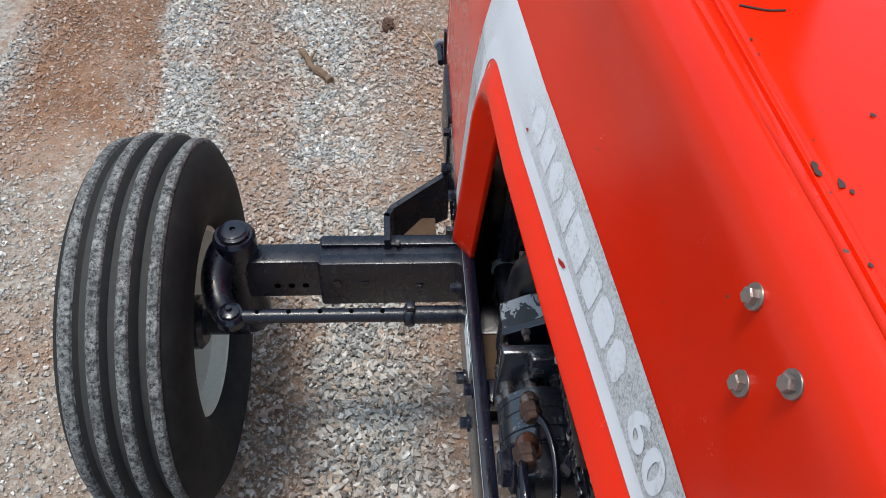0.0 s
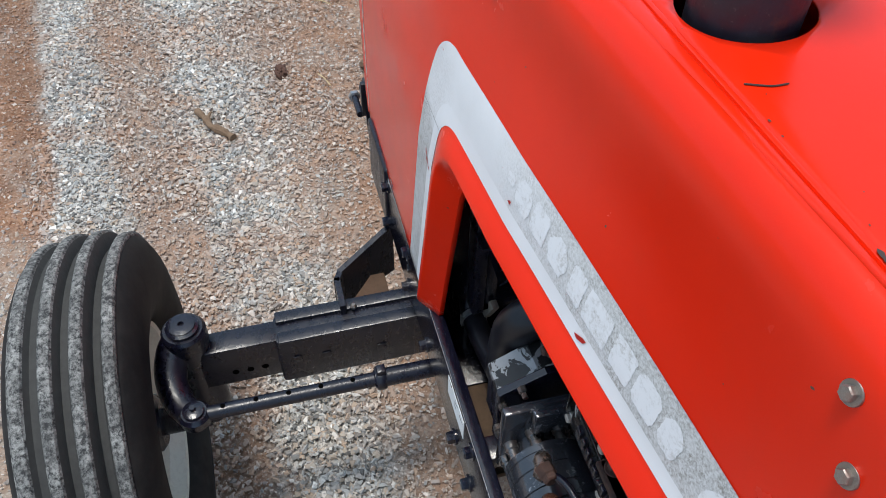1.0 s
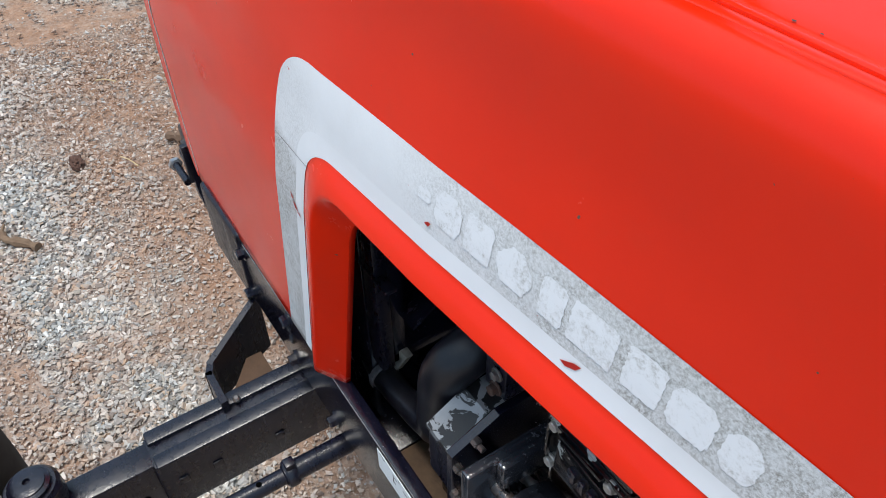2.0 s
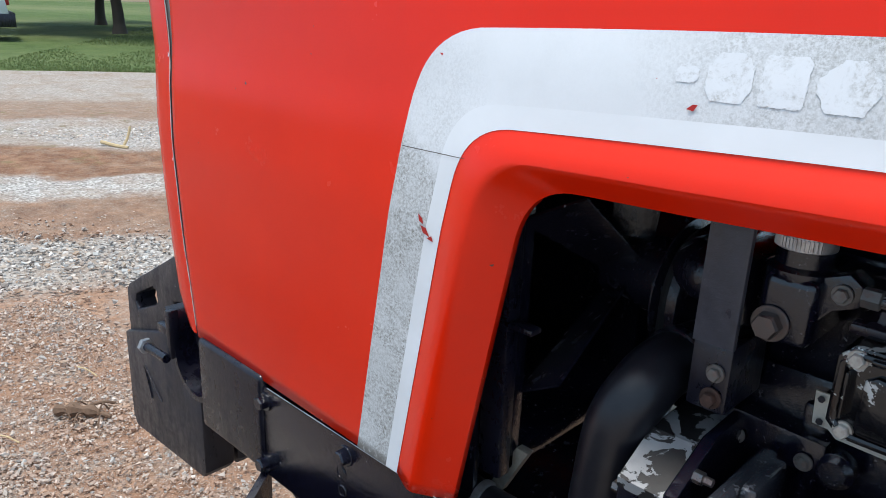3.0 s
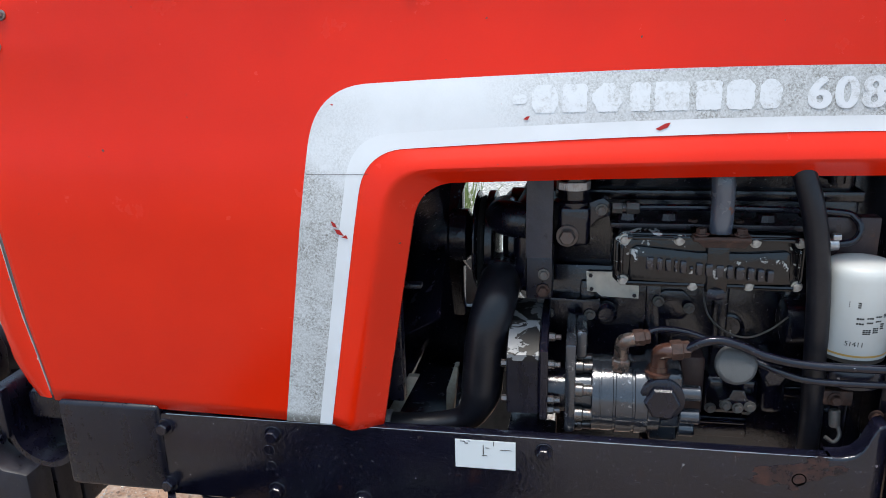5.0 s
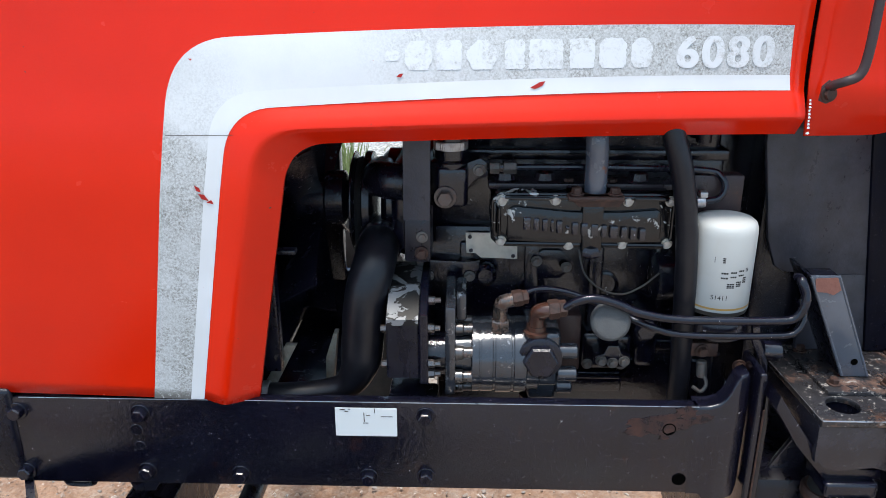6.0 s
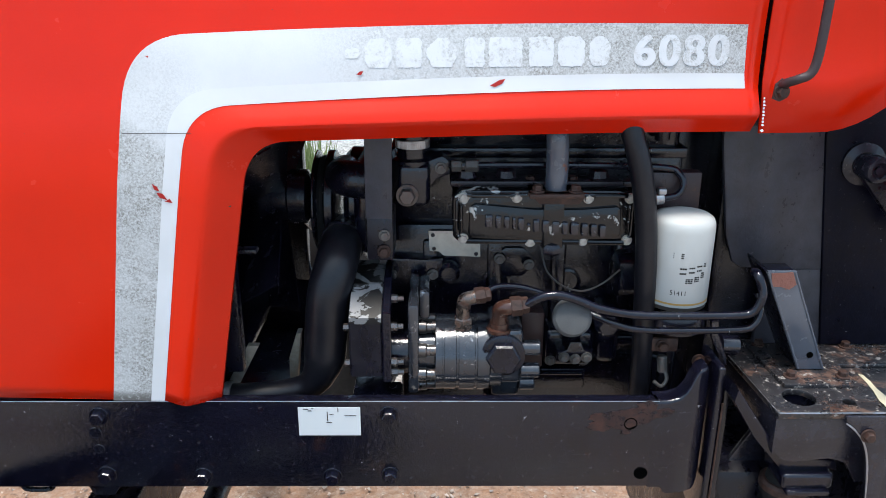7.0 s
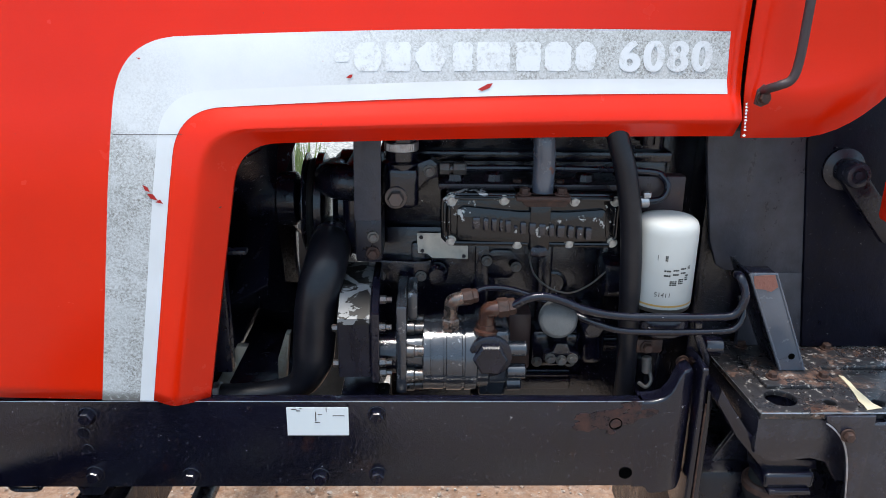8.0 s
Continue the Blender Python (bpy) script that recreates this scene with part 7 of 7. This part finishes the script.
# hook bar that carries them
bm = bmesh.new()
hook = smooth_path([(-1.012, 0, 0.862), (-0.992, 0, 0.850), (-0.986, 0, 0.790), (-0.972, 0, 0.752), (-0.930, 0, 0.728), (-0.888, 0, 0.738), (-0.866, 0, 0.775), (-0.862, 0, 0.860)], 6)
inner, outer = [], []
for i, p in enumerate(hook):
    d = (hook[min(i + 1, len(hook) - 1)] - hook[max(i - 1, 0)]).normalized()
    n = Vector((-d.z, 0, d.x)) * 0.005
    inner.append(p + n)
    outer.append(p - n)
for a, b in ((-0.024, 0.54),):
    ring = inner + outer[::-1]
    va = [bm.verts.new((q.x, a, q.z)) for q in ring]
    vb = [bm.verts.new((q.x, b, q.z)) for q in ring]
    k = len(inner)
    for i in range(len(ring)):
        j = (i + 1) % len(ring)
        bm.faces.new((va[i], va[j], vb[j], vb[i]))
    for i in range(k - 1):
        for v in (va, vb):
            bm.faces.new((v[i], v[i + 1], v[2 * k - 2 - i], v[2 * k - 1 - i]))
carrier = part("weight_carrier", bm, BLACK, tractor, "black hook-shaped weight carrier bar")
bm = bmesh.new()
box(bm, (-0.996, -0.032, 0.778), (-0.982, -0.012, 0.868), 0.003)
box(bm, (-1.035, -0.029, 0.815), (-0.985, -0.014, 0.832), 0.003)
part("clamp_block", bm, BLACK, carrier)
bm = bmesh.new()
lathe(bm, (-1.078, -0.036, 0.774), (1, 0, 0.05), [(0.013, 0), (0.0145, 0.002), (0.0145, 0.012), (0.012, 0.013)], 6)
clamp = part("clamp_bolt", bm, STEEL, carrier, "zinc-plated clamp bolt head")
bm = bmesh.new()
lathe(bm, (-1.066, -0.036, 0.7745), (1, 0, 0.05), [(0.008, 0), (0.008, 0.075)], 14)
part("bolt_shank", bm, BLACK, clamp)
bm = bmesh.new()
box(bm, (-0.96, 0.0, 0.800), (-0.87, 0.48, 0.855), 0.01)
part("front_bumper_bar", bm, BLACK, tractor, "black bumper bar in front of the frame")


# ---- loose things on the yard ----
BARK = wood("weathered_bark", (0.09, 0.050, 0.030), (0.27, 0.175, 0.105))
PALE = wood("pale_dry_stick", (0.42, 0.30, 0.16), (0.62, 0.48, 0.28))
twig = thing("twig", -2.03, -0.46, 0.0, "forked dry brown twig lying on the gravel", "stick")
part("stem", tube(bmesh.new(), [(-2.16, -0.522, 0.014), (-2.11, -0.500, 0.020), (-2.085, -0.487, 0.018), (-2.04, -0.472, 0.020), (-2.00, -0.428, 0.016), (-1.955, -0.395, 0.014)], lambda t: (0.012 + 0.004 * t) * (1 + 0.22 * math.sin(19 * t) + 0.12 * math.sin(47 * t)), 9), BARK, twig)
part("branch", tube(bmesh.new(), [(-2.085, -0.487, 0.018), (-2.11, -0.470, 0.028), (-2.13, -0.468, 0.022)], lambda t: 0.008 - 0.004 * t, 6), BARK, twig)
CHUNK = wood("dark_torn_bark", (0.08, 0.045, 0.028), (0.22, 0.135, 0.085))
log = thing("wood_chunk", -2.25, 0.24, 0.0, "torn brown chunk of bark on the dirt", "wood")
part("chunk", tube(bmesh.new(), [(-2.33, 0.17, 0.014), (-2.28, 0.21, 0.024), (-2.22, 0.26, 0.022), (-2.17, 0.29, 0.012)], lambda t: (0.008 + 0.013 * math.sin(math.pi * min(1, t + 0.15))) * (1 + 0.35 * math.sin(23 * t)), 7), CHUNK, log)
for k in range(7):
    x0, y0 = -2.30 + 0.02 * k, 0.19 + 0.014 * k
    part("splinter", tube(bmesh.new(), [(x0, y0, 0.015), (x0 + 0.02 * math.cos(k * 2.1), y0 + 0.03 * math.sin(k * 1.7), 0.035 + 0.006 * (k % 3)), (x0 + 0.05 * math.cos(k * 2.1), y0 + 0.06 * math.sin(k * 1.7), 0.012)], 0.003, 5, 4), CHUNK, log)
part("splinter", tube(bmesh.new(), [(-2.26, 0.26, 0.03), (-2.23, 0.30, 0.04), (-2.22, 0.33, 0.03)], 0.005, 6), CHUNK, log)
fork = thing("dry_stick", -6.5, 2.2, 0.0, "pale forked stick on the far gravel", "stick")
part("stem", tube(bmesh.new(), [(-6.66, 2.13, 0.05), (-6.50, 2.20, 0.03), (-6.42, 2.26, 0.02)], 0.016, 7), PALE, fork)
part("branch", tube(bmesh.new(), [(-6.46, 2.23, 0.02), (-6.48, 2.29, 0.10), (-6.50, 2.33, 0.19)], 0.012, 7), PALE, fork)
clod = thing("dirt_clod", -2.36, -0.13, 0.0, "dark red dirt clod beside the gravel", "clod")
bm = bmesh.new()
bmesh.ops.create_icosphere(bm, subdivisions=4, radius=0.034)
for v in bm.verts:
    v.co *= 1 + 0.6 * noise.noise(v.co * 30) + 0.30 * noise.noise(v.co * 90)
    v.co = Vector((v.co.x - 2.36, v.co.y * 0.7 - 0.17, max(0.0, v.co.z * 0.55 + 0.012)))
part("lump", bm, wood("red_clod_earth", (0.05, 0.022, 0.014), (0.12, 0.055, 0.034)), clod)
for i, (x, y, a, l) in enumerate(((-0.92, -0.36, 1.1, 0.07), (-2.3, -0.02, 0.4, 0.10), (-1.4, -0.9, 2.0, 0.06), (-2.6, 0.35, 0.2, 0.12), (-2.9, 0.05, 0.9, 0.09))):
    s = thing("straw", x, y, 0.0, "short dry straw on the ground", "straw", "straws")
    part("stalk", tube(bmesh.new(), [(x, y, 0.014), (x + l / 2 * math.cos(a), y + l / 2 * math.sin(a), 0.02), (x + l * math.cos(a), y + l * math.sin(a), 0.012)], 0.0025, 6), PALE, s)


# ---- trees and the far land ----
def leaf_paint(name, a, b):
    k = Mat(name, rough=0.6, spec=0.3)
    tone = k.mix(k.island(), a, b)
    k.set(**{"Base Color": tone})
    # thin blades let half of the light through
    glow = k.n.new("ShaderNodeBsdfTranslucent")
    k.l.new(tone, glow.inputs["Color"])
    both = k.n.new("ShaderNodeMixShader")
    both.inputs[0].default_value = 0.45
    k.l.new(k.b.outputs[0], both.inputs[1])
    k.l.new(glow.outputs[0], both.inputs[2])
    k.l.new(both.outputs[0], k.n["Material Output"].inputs[0])
    return k.m


TRUNK = wood("dark_tree_bark", (0.035, 0.028, 0.024), (0.095, 0.078, 0.066))
LEAF = leaf_paint("grey_green_leaves", (0.120, 0.170, 0.110), (0.235, 0.305, 0.205))
FARLEAF = leaf_paint("dark_far_foliage", (0.060, 0.095, 0.080), (0.095, 0.140, 0.110))


def leaves(rng, centres, n, spread, size):
    """Many small leaf blades in loose drooping sprays round the twig ends."""
    c = np.array(centres)
    pick = c[rng.integers(0, len(c), n)]
    p = pick + rng.normal(0, 1, (n, 3)) * np.array(spread)
    d = rng.normal(0, 1, (n, 3)) * (1, 1, 0.5) - np.array((0, 0, 0.5))
    d /= np.linalg.norm(d, axis=1)[:, None]
    s = np.cross(d, rng.normal(0, 1, (n, 3)))
    s /= np.linalg.norm(s, axis=1)[:, None]
    l, w = size * rng.uniform(0.6, 1.4, n)[:, None], size * 0.30 * rng.uniform(0.7, 1.3, n)[:, None]
    v = np.stack([p - d * l / 2, p + s * w, p + d * l / 2, p - s * w], 1).reshape(-1, 3)
    keep = p[:, 2] > 1.1 + 0.45 * rng.random(n)
    v = v.reshape(n, 4, 3)[keep].reshape(-1, 3)
    n = int(keep.sum())
    me = bpy.data.meshes.new("leaves")
    me.from_pydata(v.tolist(), [], [(4 * i, 4 * i + 1, 4 * i + 2, 4 * i + 3) for i in range(n)])
    return me


def tree(x, y, trunk_r, fork_h, reach, height, seed, label, n_leaf=16000, bare=False):
    rng = np.random.default_rng(seed)
    t = thing("tree", x, y, 0.0, label, "tree", "trees")
    bm = bmesh.new()
    lean = rng.uniform(-0.06, 0.06, 2)
    top = np.array((x + lean[0] * fork_h, y + lean[1] * fork_h, fork_h))
    tube(bm, [(x, y, -0.05), (x + lean[0] * 0.3, y, fork_h * 0.35), (x + lean[0] * fork_h * 0.7, y + lean[1] * fork_h * 0.7, fork_h * 0.7), tuple(top)], lambda u: trunk_r * (1.35 - 0.9 * min(u * 6, 1) * 0.35 - 0.35 * u), 12)
    part("trunk", bm, TRUNK, t)
    ends = []
    limbs = 9
    for i in range(limbs):
        a = 2 * math.pi * i / limbs + rng.uniform(-0.3, 0.3)
        up = rng.uniform(0.40, 1.0) if i % 3 else rng.uniform(-0.03, 0.15)
        r = reach * rng.uniform(0.65, 1.0) * (1.1 - 0.5 * up)
        start = top - np.array((0, 0, fork_h * 0.25 * rng.random()))
        end = np.array((x + r * math.cos(a), y + r * math.sin(a), fork_h + (height - fork_h) * up * 0.8))
        mid = (start + end) / 2 + np.array((0, 0, 0.14 * r))
        bm = bmesh.new()
        tube(bm, [tuple(start), tuple(mid), tuple(end)], lambda u: trunk_r * (0.42 - 0.36 * u), 7, 6)
        for k in range(9):
            u = rng.uniform(0.3, 1.0)
            base = (1 - u) ** 2 * start + 2 * u * (1 - u) * mid + u * u * end
            b = a + rng.uniform(-1.2, 1.2)
            l = reach * rng.uniform(0.22, 0.48)
            tip = base + np.array((l * math.cos(b), l * math.sin(b), l * rng.uniform(-0.55, 0.65)))
            tube(bm, [tuple(base), tuple((base + tip) / 2 + np.array((0, 0, 0.06))), tuple(tip)], lambda u: trunk_r * (0.12 - 0.09 * u), 5, 4)
            ends += [tip, (base + tip) / 2 + rng.normal(0, 0.1, 3), tip + rng.normal(0, 0.22, 3)]
            if bare:
                for q in range(4):
                    tp = tip + rng.normal(0, 0.34, 3) * reach * 0.35
                    tube(bm, [tuple((base + tip) / 2), tuple((base + tip + 2 * tp) / 4 + rng.normal(0, 0.04, 3)), tuple(tp)], lambda u: trunk_r * (0.055 - 0.04 * u), 4, 3)
        part("limb", bm, TRUNK, t)
    if not bare:
        me = leaves(rng, ends, n_leaf, (0.20 * reach / 2.6, 0.20 * reach / 2.6, 0.24 * reach / 2.6), 0.095)
        me.materials.append(LEAF)
        part("crown", me, None, t, "loose crown of fine grey-green leaves")
    return t


tree(-22.1, 9.07, 0.165, 1.6, 3.5, 7.6, 3, "stout dark-trunked shade tree in the grass", 80000)
tree(-19.75, 9.68, 0.095, 1.35, 2.35, 6.0, 8, "slender young tree with drooping leaves in the grass", 30000)
tree(-26.7, 10.45, 0.17, 1.35, 3.4, 6.8, 15, "leaning dark tree behind the others in the grass", 50000)
tree(-26.0, 6.4, 0.17, 1.9, 3.4, 7.2, 21, "broad green shade tree in the grass", 50000)
tree(-23.0, 52.0, 0.30, 2.4, 3.8, 7.6, 33, "leafless grey tree beside the dark shed", 0, True)


def far_woods():
    """A ragged belt of distant trees along the horizon."""
    rng = np.random.default_rng(12)
    vs, fs = [], []
    for i in range(420):
        a = radians(rng.uniform(92, 196))
        d = rng.uniform(430, 640)
        clump = noise.noise((math.degrees(a) * 0.16, 2.0, 0.0))
        if clump < -0.06:
            continue
        h = rng.uniform(2.5, 6.0) * (0.75 + clump)
        w = h * rng.uniform(0.8, 1.6)
        cx, cy = d * math.cos(a), d * math.sin(a)
        for k in range(150):
            u, t = rng.uniform(0, 1) ** 0.5, rng.uniform(0, 2 * math.pi)
            zz = rng.uniform(0.05, 1.0)
            rr = w * u * math.sqrt(max(0.05, 1 - (zz - 0.35) ** 2 * 1.6))
            p = np.array((cx + rr * math.cos(t), cy + rr * math.sin(t), h * zz))
            q = rng.normal(0, 0.42, (3, 3)) + p
            b = len(vs)
            vs += q.tolist()
            fs.append((b, b + 1, b + 2))
    me = bpy.data.meshes.new("far_woods")
    me.from_pydata(vs, [], fs)
    me.materials.append(FARLEAF)
    return me


tagged(new("far_woods", far_woods()), "low dark tree belt along the far field edge", "woods", "", "stuff")


# rough grass along the field's edge
def rough_grass():
    rng = np.random.default_rng(31)
    vs, fs = [], []
    for _ in range(90000):
        away = 12.95 + 16.0 * rng.random() ** 1.6
        along = rng.uniform(-4.0, 16.0 + away * 0.5)
        x, y = -0.8 * away + 0.6 * (along - 2.0), 0.6 * away + 0.8 * (along - 2.0)
        tall = 0.5 + 0.9 * noise.noise((x * 0.55, y * 0.55, 3.0))
        if tall < 0.15 * rng.random() + 0.2:
            continue
        h = rng.uniform(0.02, 0.065) * tall
        t, l = rng.uniform(0, 6.283), rng.uniform(-0.4, 0.4, 2) * h
        w = rng.uniform(0.010, 0.022)
        b = len(vs)
        vs += [(x - w * math.cos(t), y - w * math.sin(t), -0.005), (x + w * math.cos(t), y + w * math.sin(t), -0.005), (x + l[0], y + l[1], h)]
        fs.append((b, b + 1, b + 2))
    for _ in range(260):
        x, y = rng.normal(-1.02, 0.10), rng.normal(4.75, 0.25)
        h, t, l = rng.uniform(0.10, 0.34), rng.uniform(0, 6.283), rng.uniform(-0.09, 0.09, 2)
        b = len(vs)
        vs += [(x - 0.008 * math.cos(t), y - 0.008 * math.sin(t), -0.005), (x + 0.008 * math.cos(t), y + 0.008 * math.sin(t), -0.005), (x + l[0], y + l[1], h)]
        fs.append((b, b + 1, b + 2))
    me = bpy.data.meshes.new("rough_grass")
    me.from_pydata(vs, [], fs)
    me.materials.append(leaf_paint("green_grass_blades", (0.150, 0.200, 0.070), (0.260, 0.290, 0.120)))
    return me


tagged(new("rough_grass", rough_grass()), "uneven green grass tufts along the edge of the yard", "grass", "", "stuff")


# white-roofed farm shed on the horizon
def farm_shed():
    s = thing("farm_shed", -440, 262, 0.0, "small pale farm shed with a white roof on the horizon", "shed")
    u = Vector((0.51, 0.86, 0)).normalized()
    v = Vector((-u.y, u.x, 0))
    o = Vector((-440, 262, 0))
    bm = bmesh.new()
    slab(bm, [(-8, -4), (8, -4), (8, 4), (-8, 4)], o, u, v, 3.0)
    part("wall", bm, wood("tan_shed_wall", (0.35, 0.28, 0.20), (0.45, 0.37, 0.28)), s)
    bm = bmesh.new()
    vs = [bm.verts.new(o + u * a + v * b + Vector((0, 0, z))) for a in (-8.6, 8.6) for b, z in ((-4.8, 2.9), (0, 4.9), (4.8, 2.9))]
    for q in ((0, 1, 4, 3), (1, 2, 5, 4), (0, 1, 2), (3, 5, 4)):
        bm.faces.new([vs[i] for i in q])
    part("roof", bm, Mat("white_sheet_roof", (0.8, 0.8, 0.8), 0.4).m, s, "white sheet-metal roof")


farm_shed()


# dark trailer-like shed behind the tractor
def dark_shed():
    s = thing("metal_shed", -6.0, 21.0, 0.0, "tall dark grey sheet-metal shed with an open black bay", "shed")
    wall = Mat("dark_grey_sheet_metal", rough=0.5)
    wall.set(**{"Base Color": wall.mix(wall.noise(3, 5), (0.050, 0.058, 0.064), (0.075, 0.083, 0.09))})
    u = Vector((0.925, -0.38, 0)).normalized()
    o = Vector((-7.75, 20.3, 0))
    v = Vector((-u.y, u.x, 0))
    for i in range(16):
        bm = bmesh.new()
        slab(bm, [(0.16 + i * 0.27, 0.0), (0.16 + i * 0.27 + 0.262, 0.0), (0.16 + i * 0.27 + 0.262, 0.06), (0.16 + i * 0.27, 0.06)], o, u, v, 5.6)
        part("wall_sheet", bm, wall.m, s)
    bm = bmesh.new()
    slab(bm, [(0.0, -0.05), (0.16, -0.05), (0.16, 0.2), (0.0, 0.2)], o, u, v, 5.6)
    part("corner_post", bm, BLACK, s, "black steel corner post")
    bm = bmesh.new()
    slab(bm, [(4.48, 0.0), (9.5, 0.0), (9.5, 0.4), (4.48, 0.4)], o, u, v, 5.6)
    part("open_bay", bm, Mat("deep_shade_black", (0.006, 0.006, 0.007), 0.9).m, s, "unlit black bay of the shed")
    bm = bmesh.new()
    slab(bm, [(-0.2, -0.3), (9.7, -0.3), (9.7, 4.0), (-0.2, 4.0)], o + Vector((0, 0, 5.6)), u, v, 0.15)
    part("roof", bm, wall.m, s)


dark_shed()


# parked pale van in the grass
def van():
    c = thing("parked_van", -20.6, 4.5, 0.0, "pale silver van with a dark bumper parked on the grass", "van")
    o, u = Vector((-20.5, 5.75, 0)), Vector((-0.25, -0.968, 0)).normalized()
    v = Vector((-u.y, u.x, 0))
    silver = Mat("silver_van_paint", (0.62, 0.66, 0.68), 0.3, metal=0.3).m
    glass = Mat("dark_van_glass", (0.05, 0.07, 0.08), 0.08).m

    def side_shape(points, b0, b1, name, mat, label=""):
        bm = bmesh.new()
        slab(bm, points, o + v * b0, u, (0, 0, 1), (b1 - b0), 0.03)
        n = u.cross(Vector((0, 0, 1)))
        if n.dot(v) < 0:
            bmesh.ops.translate(bm, verts=bm.verts, vec=v * (b1 - b0))
        return part(name, bm, mat, c, label)
    side_shape([(0.0, 0.45), (4.4, 0.45), (4.4, 1.05), (3.7, 1.15), (2.9, 1.75), (0.35, 1.80), (0.10, 1.10)], -0.85, 0.85, "body", silver)
    side_shape([(-0.10, 0.32), (0.25, 0.32), (0.25, 0.62), (-0.10, 0.62)], -0.87, 0.87, "bumper", BLACK, "dark plastic bumper")
    side_shape([(0.09, 1.12), (0.13, 1.12), (0.34, 1.72), (0.30, 1.72)], -0.70, 0.70, "rear_window", glass)
    for a in (0.85, 3.5):
        for b in (-0.80, 0.80):
            q = o + u * a + v * b
            bm = bmesh.new()
            lathe(bm, q + Vector((0, 0, 0.33)) - v * 0.1, v, [(0.20, 0), (0.31, 0.02), (0.33, 0.06), (0.33, 0.14), (0.31, 0.18), (0.20, 0.2)], 28)
            part("wheel", bm, SIDEWALL, c)
    for b in (-0.72, 0.58):
        side_shape([(-0.02, 0.80), (0.06, 0.80), (0.08, 1.05), (0.0, 1.05)], b, b + 0.14, "tail_light", Mat("red_lamp_lens", (0.4, 0.02, 0.02), 0.2).m, "red tail light")


van()
# thin fence stakes in the grass
for x, y in ((-15.2, 10.6),):
    s = thing("fence_stake", x, y, 0.0, "thin rusty fence stake standing in the grass", "stake", "fence stakes")
    part("stake", rod(bmesh.new(), (x, y, -0.05), (x + 0.03, y, 0.85), 0.011, 8), DARKSTEEL, s)
